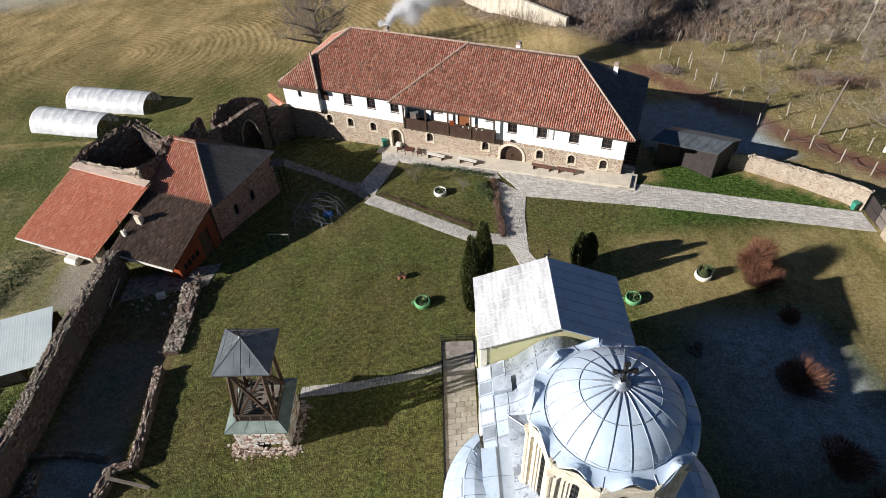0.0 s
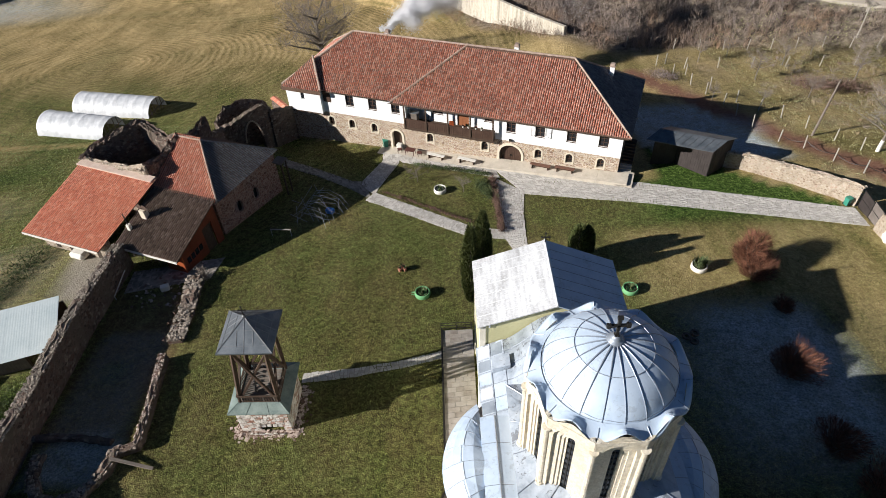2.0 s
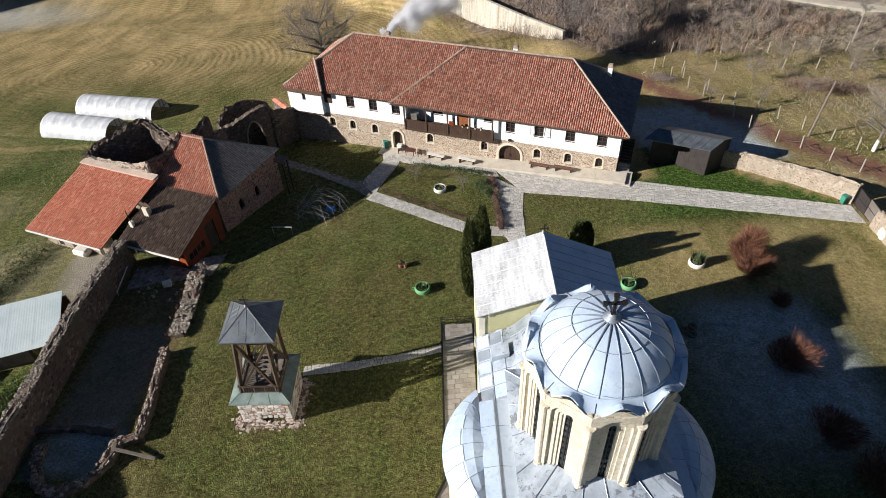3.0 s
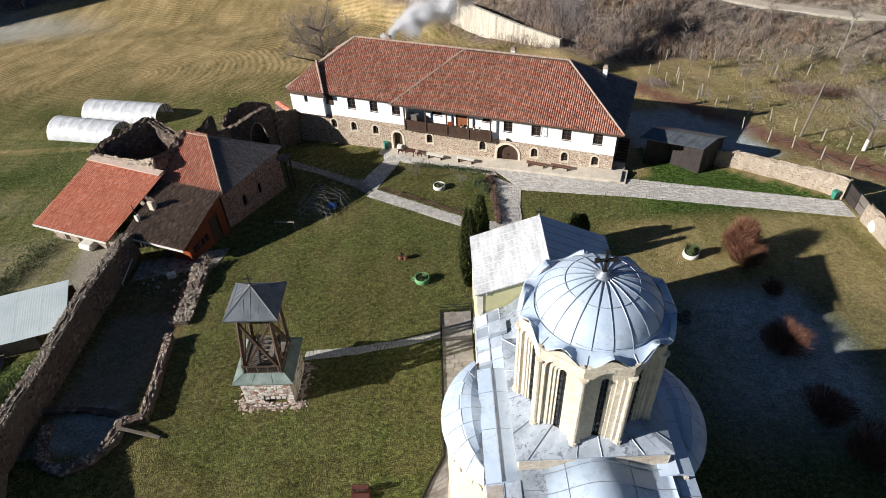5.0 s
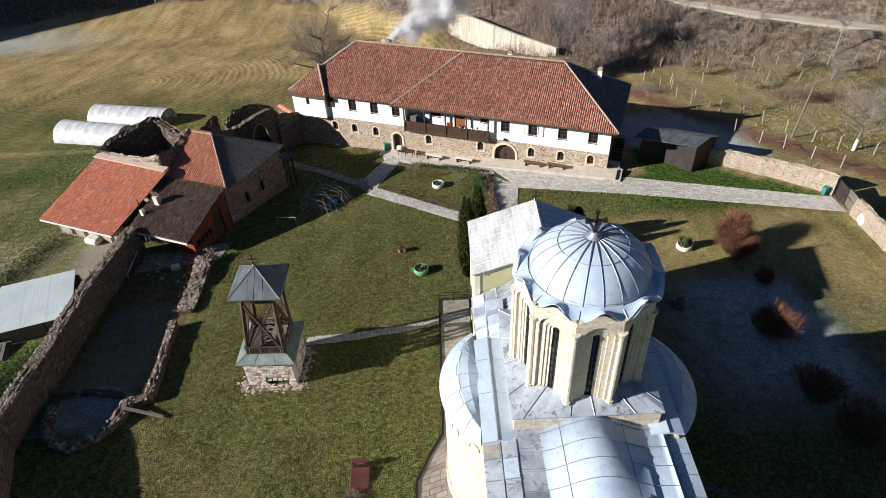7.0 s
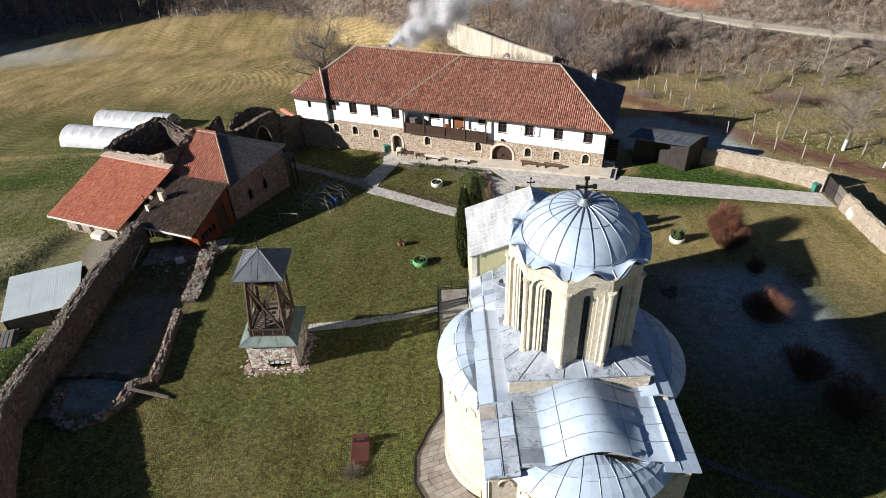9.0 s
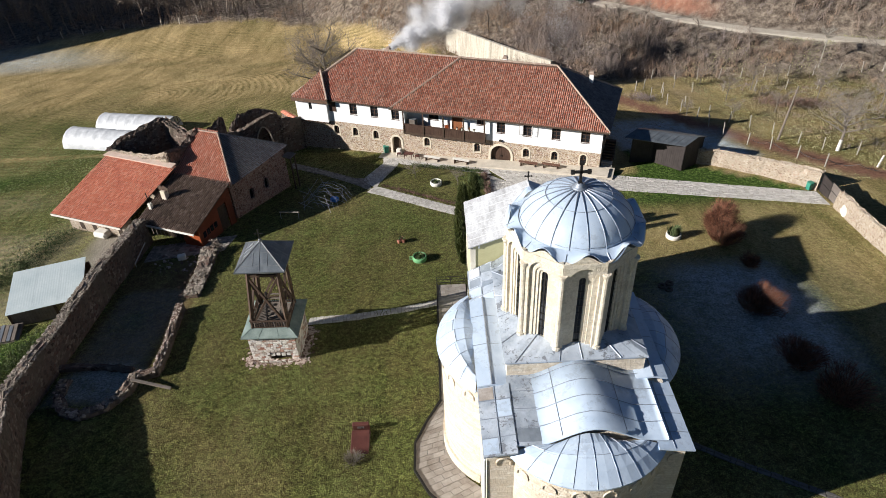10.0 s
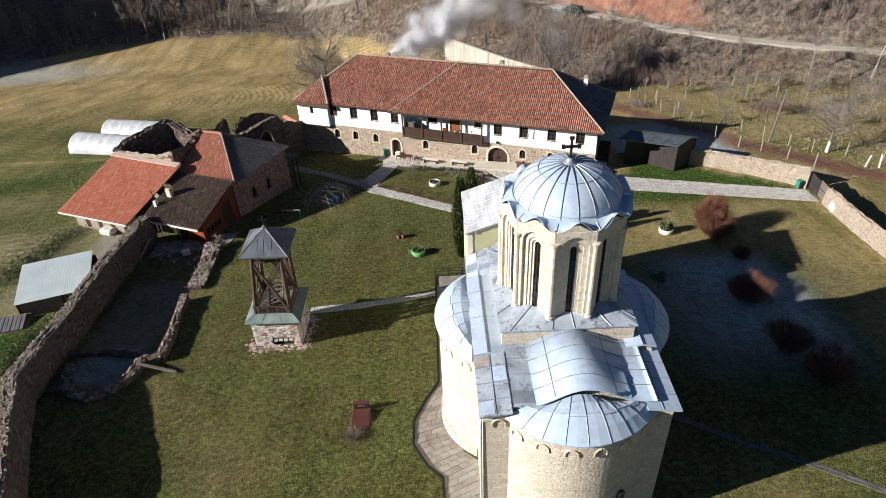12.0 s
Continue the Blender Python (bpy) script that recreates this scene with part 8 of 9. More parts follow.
def build_pipe_frame():
    b = thing("pipe_frame", pose(-12.2, 45.6, terrain(-12.2, 45.6), 0, 0, -20), "heap of bare metal pipes and hoops on the grass", "pipe frame")
    rnd = random.Random(4)
    for i in range(9):
        y = -1.6 + i * 0.42
        bm = bmesh.new()
        rod(bm, [(-1.7 + rnd.uniform(-0.4, 0.4), y, 0.05), (-1.1, y + rnd.uniform(-0.3, 0.3), 1.0), (0.2, y + rnd.uniform(-0.4, 0.4), 1.3 + rnd.uniform(-0.3, 0.3)), (1.5, y + rnd.uniform(-0.4, 0.4), 0.9), (2.2 + rnd.uniform(-0.3, 0.3), y + rnd.uniform(-0.9, 0.9), 0.05)], 0.018, 5)
        part("hoop", bm, M_PIPE, b)
    for i in range(13):
        a = rnd.uniform(0, 3.1)
        x, y = rnd.uniform(-2, 1.5), rnd.uniform(-2, 1.5)
        bm = bmesh.new()
        rod(bm, [(x - 1.4 * math.cos(a), y - 1.4 * math.sin(a), 0.1 + rnd.random() * 0.3), (x + 1.4 * math.cos(a), y + 1.4 * math.sin(a), 0.3 + rnd.random())], 0.018, 5)
        part("pipe", bm, M_PIPE, b)
    part("blue_bucket", soft_box(0.7, 1.5, -0.4, 0.2, 0.1, 0.6, 0.1), M_BLUE, b, "blue plastic crate")
    t = thing("trestle", pose(-15.2, 41.6, terrain(-15.2, 41.6), 0, 0, -5), "thin metal trestle bar standing on the grass", "trestle")
    part("bar", boxes((-0.95, 0.95, -0.05, 0.05, 0.8, 0.86)), M_POST, t)
    for x in (-0.9, 0.9):
        part("leg", boxes((x - 0.02, x + 0.02, -0.02, 0.02, -0.1, 0.8)), M_PIPE, t)


build_pipe_frame()
ob = part("plank", boxes((-1.4, 1.4, -0.1, 0.1, 0.0, 0.08)), M_GREYWOOD)
ob.matrix_world = pose(-20.0, 17.6, terrain(-20, 17.6) + 0.35, 0, 8, -12)
tagged(ob, "weathered plank leaning on the ruined footing", "plank")
bm = bmesh.new()
rod(bm, [(0, 0, 0), (0, 0.0, 0.4), (0.5, 2.5, 0.8)], 0.05, 6)
ob = part("drain_pipe", bm, M_PIPE)
ob.matrix_world = pose(-27.35, 33.6, terrain(-27.35, 33.6), 0, 0, 8)
tagged(ob, "grey drain pipe along the dark wall", "pipe")
ob = part("sink", soft_box(-0.35, 0.35, -0.25, 0.25, 0, 0.5, 0.06), M_PWHITE)
ob.matrix_world = pose(-23.6, 34.6, terrain(-23.6, 34.6), 0, 0, 20)
tagged(ob, "white metal basin among the rubble", "basin")
bm = bmesh.new()
rnd = random.Random(19)
for i in range(70):
    x, y = rnd.uniform(-25.8, -21.0), rnd.uniform(32.2, 36.6)
    q = rnd.uniform(0.04, 0.14)
    box(bm, -q, q, -q * 0.6, q * 0.6, 0, q * 0.7, Matrix.Translation((x, y, terrain(x, y) + 0.02)) @ Euler((0, 0, rnd.uniform(0, 6))).to_matrix().to_4x4())
tagged(part("debris", bm, M_FOOTING), "scattered broken stones and bits before the lean-to", "rubble", kind="stuff")
bm = bmesh.new()
rnd = random.Random(23)
ring = [(0.5 * math.cos(a) * rnd.uniform(0.75, 1.15), 0.62 + 0.6 * math.sin(a) * rnd.uniform(0.75, 1.15)) for a in np.linspace(0, 2 * math.pi, 14)[:-1]]
prism(bm, ring, 0, 0.07)
ob = part("limewash_patch", bm, M_CREAM)
ob.matrix_world = pose(36.93, 36.8, terrain(36.9, 36.8) - 0.05, 0, 0, -96) @ pose(0, 0, 0, 90, 0, 0)
tagged(ob, "patch of crumbling limewash on the rubble wall", "plaster patch")


# ---------------------------------------------------------------- on the gallery
def build_gallery_things():
    c = thing("chair", KON @ pose(19.4, 0.15, 3.61, 0, 0, 12), "orange plastic chair on the timber gallery", "chair")
    part("seat", boxes((-0.24, 0.24, -0.24, 0.24, 0.42, 0.47)), M_ORANGE, c)
    part("backrest", boxes((-0.24, 0.24, 0.2, 0.25, 0.47, 0.98)), M_ORANGE, c)
    each("leg", [(x - 0.02, x + 0.02, y - 0.02, y + 0.02, 0.0, 0.42) for x in (-0.21, 0.21) for y in (-0.21, 0.21)], M_ORANGE, c)
    b = thing("cupboard", KON @ pose(15.1, 0.6, 3.61), "small grey cupboard against the gallery rail", "cupboard")
    part("body", soft_box(-0.45, 0.45, -0.25, 0.25, 0.0, 1.15), M_GREYWOOD, b)
    part("top", boxes((-0.48, 0.48, -0.28, 0.28, 1.152, 1.19)), M_PIPE, b)
    for i, x in enumerate((20.9, 21.5, 22.3, 22.9)):
        p = thing("flower_pot", KON @ pose(x, -0.51, 4.625), "small pot plant on the gallery handrail", "flower pot", "gallery flower pots")
        bm = bmesh.new()
        lathe(bm, [(0.07, 0.0), (0.1, 0.17), (0.11, 0.17), (0.11, 0.2)], 10)
        part("pot", bm, M_PWHITE, p)
        v, f = [], []
        rnd = random.Random(90 + i)
        for _ in range(60):
            d = Vector((rnd.uniform(-1, 1), rnd.uniform(-1, 1), rnd.uniform(0.2, 1.2))).normalized() * rnd.uniform(0.1, 0.28)
            q = len(v)
            s = Vector((-d.y, d.x, 0.02)).normalized() * 0.025
            o = Vector((0, 0, 0.19))
            v.extend(((o + d * 0.3 - s)[:], (o + d * 0.3 + s)[:], (o + d)[:]))
            f.append((q, q + 1, q + 2))
        soup("plant", v, f, M_LEAF if i % 2 else M_RUST_TWIG, p)["kind"] = "stuff"


build_gallery_things()


# ---------------------------------------------------------------- plants
def blade(verts, faces, p, d, w, rnd):
    """A thin tapered twig or leaf from p along d."""
    s = d.cross(Vector((rnd.uniform(-1, 1), rnd.uniform(-1, 1), rnd.uniform(-0.3, 0.3))))
    if s.length < 1e-6:
        s = Vector((1, 0, 0))
    s = s.normalized() * w
    b = len(verts)
    verts.extend(((p - s)[:], (p + s)[:], (p + d)[:]))
    faces.append((b, b + 1, b + 2))


def bare_tree(name, m, height, spread, seed, label, trunk_mat=None, twig_mat=None, trunk_r=0.16, limbs=9, twigs=900, clear=0.22, group="", lime=False, tw=0.016):
    rnd = random.Random(seed)
    t = thing(name, m, label, "tree", group)
    bm = bmesh.new()
    top = Vector((rnd.uniform(-0.3, 0.3), rnd.uniform(-0.3, 0.3), height * 0.62))
    rod(bm, [(0, 0, -0.4), (0.05, 0, height * clear), top * 0.7, top], [trunk_r * 1.2, trunk_r * 0.9, trunk_r * 0.6, trunk_r * 0.3], 8)
    ends = []
    for i in range(limbs):
        a = i * 2.4 + rnd.uniform(-0.4, 0.4)
        z = height * rnd.uniform(clear, 0.6)
        L = spread * rnd.uniform(0.65, 1.0) * (1.15 - 0.6 * z / height)
        p0 = Vector((0, 0, z))
        up = rnd.uniform(0.45, 0.9)
        p1 = p0 + Vector((math.cos(a), math.sin(a), up)) * L * 0.45
        p2 = p1 + Vector((math.cos(a + rnd.uniform(-0.5, 0.5)), math.sin(a + rnd.uniform(-0.5, 0.5)), up * 0.8)) * L * 0.5
        rod(bm, [p0, p1, p2], [trunk_r * 0.5, trunk_r * 0.3, trunk_r * 0.1], 6)
        ends += [(p1, p2 - p1, L), (p1.lerp(p2, 0.5), p2 - p1, L), (p2, p2 - p1, L), (p0.lerp(p1, 0.6), p1 - p0, L)]
        for _ in range(3):
            q = p1.lerp(p2, rnd.uniform(0, 0.8))
            d = Vector((rnd.uniform(-1, 1), rnd.uniform(-1, 1), rnd.uniform(0.2, 1))).normalized() * L * 0.4
            rod(bm, [q, q + d * 0.5 + Vector((0, 0, 0.05)), q + d], [trunk_r * 0.17, trunk_r * 0.11, trunk_r * 0.05], 4)
            ends += [(q + d * 0.5, d, L * 0.7), (q + d, d, L * 0.7)]
    ends.append((top, Vector((0, 0, 1)), spread))
    tk = part("trunk", bm, trunk_mat or M_BARK, t)
    if lime:
        b2 = bmesh.new()
        rod(b2, [(0, 0, -0.2), (0.03, 0, height * clear * 0.75)], [trunk_r * 1.24, trunk_r * 1.04], 10)
        part("limewash", b2, M_LIME_TRUNK, tk, "limewashed lower trunk")
    v, f = [], []
    for _ in range(twigs):
        p, d, L = ends[rnd.randrange(len(ends))]
        p = p + Vector((rnd.gauss(0, 1), rnd.gauss(0, 1), rnd.gauss(0, 0.7))) * L * 0.09
        e = (d.normalized() * rnd.uniform(0.2, 1.0) + Vector((rnd.uniform(-1, 1), rnd.uniform(-1, 1), rnd.uniform(-0.3, 1)))).normalized() * L * rnd.uniform(0.15, 0.36)
        blade(v, f, p, e, tw, rnd)
        for _ in range(2):
            q = p + e * rnd.uniform(0.3, 0.8)
            blade(v, f, q, (e.normalized() + Vector((rnd.uniform(-1, 1), rnd.uniform(-1, 1), rnd.uniform(-0.5, 0.8)))).normalized() * e.length * 0.55, tw * 0.7, rnd)
    c = soup("crown", v, f, twig_mat or M_TWIG, t)
    c["kind"] = "stuff"
    return t


bare_tree("walnut_tree", pose(-17.2, 86.5, terrain(-17.2, 86.5), 0, 0, 0), 12.0, 7.2, 3, "large bare broad-crowned tree behind the residence", None, None, 0.36, 16, 2300, 0.16, "", False, 0.022)
bare_tree("fruit_tree", pose(45.1, 52.2, terrain(45.1, 52.2), 0, 0, 0), 7.6, 4.4, 5, "bare fruit tree with a limewashed trunk by the track", M_BARK, M_PALETWIG, 0.17, 11, 900, 0.24, "orchard trees", True, 0.018)
bare_tree("sapling", pose(-2.9, 50.2, terrain(-2.9, 50.2)), 2.8, 1.6, 7, "small bare rose tree in the garden bed", None, None, 0.06, 8, 220, 0.2, "garden saplings", False, 0.012)
bare_tree("sapling", pose(1.7, 47.8, terrain(1.7, 47.8)), 2.4, 1.4, 8, "small bare sapling in the garden bed", None, None, 0.05, 7, 160, 0.2, "garden saplings", False, 0.012)
rnd = random.Random(11)
first = bare_tree("orchard_tree", pose(50.5, 60.5, terrain(50.5, 60.5)), 4.6, 2.6, 12, "small bare grey orchard tree", None, None, 0.09, 9, 520, 0.25, "orchard trees", False, 0.016)
for x, y, s in ((56.5, 56.5, 1.1), (44.5, 66.0, 0.8), (40.5, 72.0, 0.9), (46.0, 76.5, 0.9), (52.5, 70.5, 1.0), (58.5, 66.0, 1.1), (35.5, 79.0, 0.8), (57.0, 78.0, 1.0), (63.0, 72.0, 1.1), (40.0, 80.5, 0.7), (60.0, 60.0, 1.0), (51.5, 80.0, 0.8), (65.0, 80.0, 1.1), (38.2, 64.5, 0.6), (33.0, 66.5, 0.5)):
    m = pose(x, y, terrain(x, y), 0, 0, rnd.uniform(0, 360))
    c = copy_thing(first, m)
    c.scale = (s, s, s * rnd.uniform(0.9, 1.2))


bare_tree("birch_tree", pose(58.4, 82.0, terrain(58.4, 82.0)), 8.5, 1.9, 14, "slender bare birch with a white trunk on the hillside", M_POST, M_PALETWIG, 0.12, 10, 700, 0.5, "", False, 0.014)


def twig_bush(x, y, r, h, n, mat, label, seed, top=1.0):
    rnd = random.Random(seed)
    t = thing("bush", pose(x, y, terrain(x, y)), label, "bush", "red-twigged bushes" if x > 0 else "")
    bm = bmesh.new()
    for i in range(9):
        a = i * 0.7
        rod(bm, [(0.1 * math.cos(a), 0.1 * math.sin(a), -0.1), (r * 0.35 * math.cos(a), r * 0.35 * math.sin(a), h * 0.4), (r * 0.6 * math.cos(a), r * 0.6 * math.sin(a), h * 0.75)], [0.035, 0.025, 0.01], 5)
    part("woody_base", bm, M_BARK, t)["kind"] = "stuff"
    v, f = [], []
    for _ in range(n):
        a, u = rnd.uniform(0, 6.283), rnd.random() ** 0.8
        q = math.sqrt(rnd.random())
        lump = 1 + 0.55 * noise.noise(Vector((math.cos(a) * 1.1 + seed * 3, math.sin(a) * 1.1, u * 1.6)))
        prof = (0.35 + 0.75 * u) * (1 - 0.55 * smooth_step(0.7, 1.0, u)) * lump
        p = Vector((q * r * prof * math.cos(a), q * r * prof * math.sin(a), u * h * 0.72 * (0.75 + 0.25 * lump)))
        d = Vector((math.cos(a) * q * 0.8 + rnd.uniform(-0.45, 0.45), math.sin(a) * q * 0.8 + rnd.uniform(-0.45, 0.45), rnd.uniform(0.4, 1.3) * top)).normalized() * rnd.uniform(0.3, 0.75) * (0.45 + 0.22 * h)
        blade(v, f, p, d, rnd.uniform(0.008, 0.02), rnd)
    soup("twiggy_crown", v, f, mat, t)["kind"] = "stuff"


twig_bush(24.3, 32.9, 1.7, 2.4, 4600, M_RUST_TWIG, "broad lump of bare rust-red twigs", 6)
twig_bush(24.2, 34.2, 1.5, 4.0, 5200, M_RUST_TWIG, "tall bush of bare rust-red twigs", 1)
twig_bush(22.8, 23.0, 1.9, 1.95, 4600, M_RUST_TWIG, "broad bush of bare rust-red twigs on frosty grass", 2)
twig_bush(22.7, 16.9, 1.75, 2.0, 3600, M_RUST_TWIG, "dark red-twigged bush in the church's shade", 3)
twig_bush(23.6, 13.6, 2.0, 2.0, 3800, M_RUST_TWIG, "dark red-twigged bush in the church's shade", 4)
twig_bush(-5.9, 10.6, 0.65, 0.3, 500, M_PALETWIG, "small pale dry shrub at the foot of the tomb slab", 7)
twig_bush(24.9, 29.0, 0.95, 1.1, 1500, M_RUST_TWIG, "low dark red-twigged bush", 5)


def cypress(x, y, h, r, n, label, seed):
    rnd = random.Random(seed)
    t = thing("cypress", pose(x, y, terrain(x, y)), label, "tree", "cypresses")
    bm = bmesh.new()
    rod(bm, [(0, 0, -0.3), (0, 0, h * 0.5), (0.05, 0, h * 0.9)], [0.13, 0.08, 0.02], 7)
    part("trunk", bm, M_BARK, t)
    v, f = [], []
    for _ in range(n):
        u = rnd.random() ** 0.9
        a = rnd.uniform(0, 6.283)
        lump = 1 + 0.22 * noise.noise(Vector((math.cos(a) * 1.3 + seed, math.sin(a) * 1.3, u * h * 0.8)))
        prof = min(1.0, (0.35 + u * 3.2)) * (1 - max(0, (u - 0.55) / 0.45) ** 1.7 * 0.9)
        q = r * prof * lump * rnd.uniform(0.72, 1.05)
        p = Vector((q * math.cos(a), q * math.sin(a), 0.1 + u * h * 0.94))
        d = Vector((math.cos(a) * 0.5 + rnd.uniform(-0.3, 0.3), math.sin(a) * 0.5 + rnd.uniform(-0.3, 0.3), 1)).normalized() * rnd.uniform(0.2, 0.42)
        blade(v, f, p, d, rnd.uniform(0.04, 0.085), rnd)
    soup("crown", v, f, M_CYPRESS, t)["kind"] = "stuff"


cypress(1.55, 31.5, 8.3, 0.62, 6500, "tall dark columnar cypress beside the church", 21)
cypress(2.55, 33.0, 8.4, 0.64, 6500, "tall dark columnar cypress beside the church", 22)
cypress(10.7, 36.2, 3.9, 0.75, 3000, "short columnar cypress on the lawn", 23)
cypress(11.5, 36.6, 3.4, 0.6, 2200, "short columnar cypress on the lawn", 24)


def low_hedge(name, pts, w, h, n, mat, label, seed):
    rnd = random.Random(seed)
    v, f = [], []
    L = [math.hypot(b[0] - a[0], b[1] - a[1]) for a, b in zip(pts, pts[1:])]
    for _ in range(n):
        k = rnd.choices(range(len(L)), L)[0]
        u = rnd.random()
        a, b = pts[k], pts[k + 1]
        x, y = a[0] + (b[0] - a[0]) * u + rnd.gauss(0, w / 3), a[1] + (b[1] - a[1]) * u + rnd.gauss(0, w / 3)
        hh = h * (0.6 + 0.6 * noise.noise(Vector((x * 1.2, y * 1.2, seed))))
        p = Vector((x, y, terrain(x, y) + rnd.random() * max(0.05, hh)))
        d = Vector((rnd.uniform(-0.8, 0.8), rnd.uniform(-0.8, 0.8), rnd.uniform(0.2, 1))).normalized() * rnd.uniform(0.12, 0.3)
        blade(v, f, p, d, rnd.uniform(0.02, 0.05), rnd)
    return tagged(soup(name, v, f, mat), label, "hedge", kind="stuff")


low_hedge("hedge", [(4.75, 50.2), (4.85, 40.6)], 0.5, 0.6, 3000, M_BRAMBLE, "low red-brown hedge along the garden bed", 31)
low_hedge("hedge", [(-6.4, 48.5), (2.2, 42.4)], 0.35, 0.28, 700, M_BRAMBLE, "low dark tufts along the diagonal path", 32)
low_hedge("hedge", [(-3.2, 53.6), (4.4, 50.9)], 0.5, 0.55, 1500, M_LEAF, "low green shrubs before the terrace", 33)
low_hedge("hedge", [(3.4, 49.5), (4.4, 46.5)], 1.2, 0.7, 1300, M_LEAF, "green shrubs at the bed's corner", 34)
low_hedge("weeds", [(-21.6, 35.3), (-21.2, 28.3)], 1.2, 0.5, 800, M_BRAMBLE, "dry weeds over the rubble", 35)
low_hedge("weeds", [(-36.9, 41.0), (-37.6, 36.0), (-38.5, 31.0)], 2.6, 0.6, 2600, M_LEAF, "rough green weeds by the annex yard", 36)
low_hedge("weeds", [(-30.5, 23.8), (-31.5, 18.0)], 1.6, 0.8, 1800, M_LEAF, "green weeds outside the wall", 37)
low_hedge("bramble", [(44.5, 70.2), (48.0, 68.8), (52.0, 67.6)], 3.0, 1.3, 3200, M_BRAMBLE, "low red-brown bramble thicket in the orchard", 39)
low_hedge("bramble", [(28.4, 75.4), (30.2, 73.4)], 2.2, 1.2, 1500, M_SCRUB, "brown bramble heap behind the residence", 40)
low_hedge("vine", [(-20.9, 36.2), (-20.6, 35.6)], 0.6, 1.6, 500, M_TWIG, "bare twiggy vine by the orange corner", 38)


def grass(n, area, hmin, hmax, w, mat, seed, name, label, test):
    rnd = random.Random(seed)
    v, f = [], []
    x0, x1, y0, y1 = area
    while n > 0:
        x, y = rnd.uniform(x0, x1), rnd.uniform(y0, y1)
        n -= 1
        if not test(x, y) or noise.noise(Vector((x * 0.7, y * 0.7, seed))) < rnd.uniform(-0.9, 0.25):
            continue
        p = Vector((x, y, terrain(x, y) - 0.02))
        for _ in range(3):
            d = Vector((rnd.uniform(-0.7, 0.7), rnd.uniform(-0.7, 0.7), 1)).normalized() * rnd.uniform(hmin, hmax)
            blade(v, f, p + Vector((rnd.uniform(-0.1, 0.1), rnd.uniform(-0.1, 0.1), 0)), d, rnd.uniform(w * 0.6, w), rnd)
    return tagged(soup(name, v, f, mat), label, "grass", kind="stuff")


QUADS = [(lf, rt) for _, lf, rt, _ in PATHS]


def on_lawn(x, y):
    if 0.5 < x < 11 and 3 < y < 26.5 or -0.9 < x < 1.5 and y < 28.4 or -2.4 < x < 0 and 7 < y < 15:
        return False
    if y > 60.5 - 0.36 * (x + 17) or x < -20 and y > 16:
        return False
    if x > 12 and y < 43 and (int(x * 977 + y * 613) % 2 or zones(x, y)[1][2] > 0.3):
        return False
    return not any(inside_quads(x, y, a, b) for a, b in QUADS)


grass(120000, (-27, 36.5, -1, 61), 0.04, 0.10, 0.04, M_TUFT, 41, "lawn_grass", "short uneven lawn grass", on_lawn)
grass(34000, (-112, 30, 62, 163), 0.05, 0.12, 0.08, M_DRYTUFT, 42, "meadow_grass", "dry autumn meadow grass", lambda x, y: beyond_field(x, y) < 0 and y > 64 - 0.36 * (x + 17) and x > -90)
grass(14000, (38, 75, 44, 90), 0.08, 0.22, 0.05, M_ORCHARD_TUFT, 43, "orchard_grass", "rough dry orchard grass", lambda x, y: near_line(x, y, TRACK) > 1.6)
grass(42000, (-66, -29, 15, 66), 0.06, 0.16, 0.05, M_OUTTUFT, 44, "outer_grass", "rough grass outside the wall", lambda x, y: not (-37 < x < -29 and 25 < y < 41))


# ---------------------------------------------------------------- scrub and woods
def scrub(n, pick, hmin, hmax, seed, name, label, mat, per=12, wid=0.035, edge=1.0):
    rnd = random.Random(seed)
    v, f = [], []
    while n > 0:
        x, y = pick(rnd)
        d = road_d(x, y)
        if abs(d) < 3.0 or beyond_field(x, y) < edge:
            n -= 0.2
            continue
        n -= 1
        if 2.5 < d < 9 and 12 < x < 48 and rnd.random() < 0.88:
            continue
        big = 0.55 + 0.9 * max(0, 0.5 + noise.noise(Vector((x * 0.08, y * 0.08, 2.0))))
        h = rnd.uniform(hmin, hmax) * big
        p = Vector((x, y, terrain(x, y) - 0.3))
        for _ in range(per):
            e = Vector((rnd.gauss(0, 0.32), rnd.gauss(0, 0.32), 1)).normalized() * h * rnd.uniform(0.6, 1.1)
            o = p + Vector((rnd.gauss(0, 0.22), rnd.gauss(0, 0.22), 0)) * h
            blade(v, f, o, e, wid * rnd.uniform(0.6, 1.2), rnd)
            for _ in range(2):
                blade(v, f, o + e * rnd.uniform(0.3, 0.8), (e.normalized() + Vector((rnd.uniform(-1, 1), rnd.uniform(-1, 1), rnd.uniform(-0.2, 0.6)))).normalized() * h * 0.4, wid * 0.6, rnd)
    return tagged(soup(name, v, f, mat), label, "scrub", kind="stuff")


scrub(2600, lambda r: (r.uniform(14, 85), r.uniform(84, 128)), 0.9, 2.6, 51, "hillside_scrub", "brown leafless scrub on the road bank", M_SCRUB)
scrub(1500, lambda r: (r.uniform(-20, 45), r.uniform(95, 165)), 1.0, 3.0, 52, "valley_scrub", "brown leafless scrub in the valley", M_SCRUB)
scrub(1300, lambda r: (r.uniform(-130, 0), r.uniform(125, 185)), 0.8, 2.4, 53, "meadow_edge_scrub", "tangled brown scrub at the meadow's edge", M_SCRUB)
scrub(420, lambda r: (r.uniform(44, 90), r.uniform(52, 86)), 0.4, 1.6, 55, "orchard_scrub", "grey-brown bare shrubs scattered over the orchard", M_SCRUB, 12, 0.03, -99)
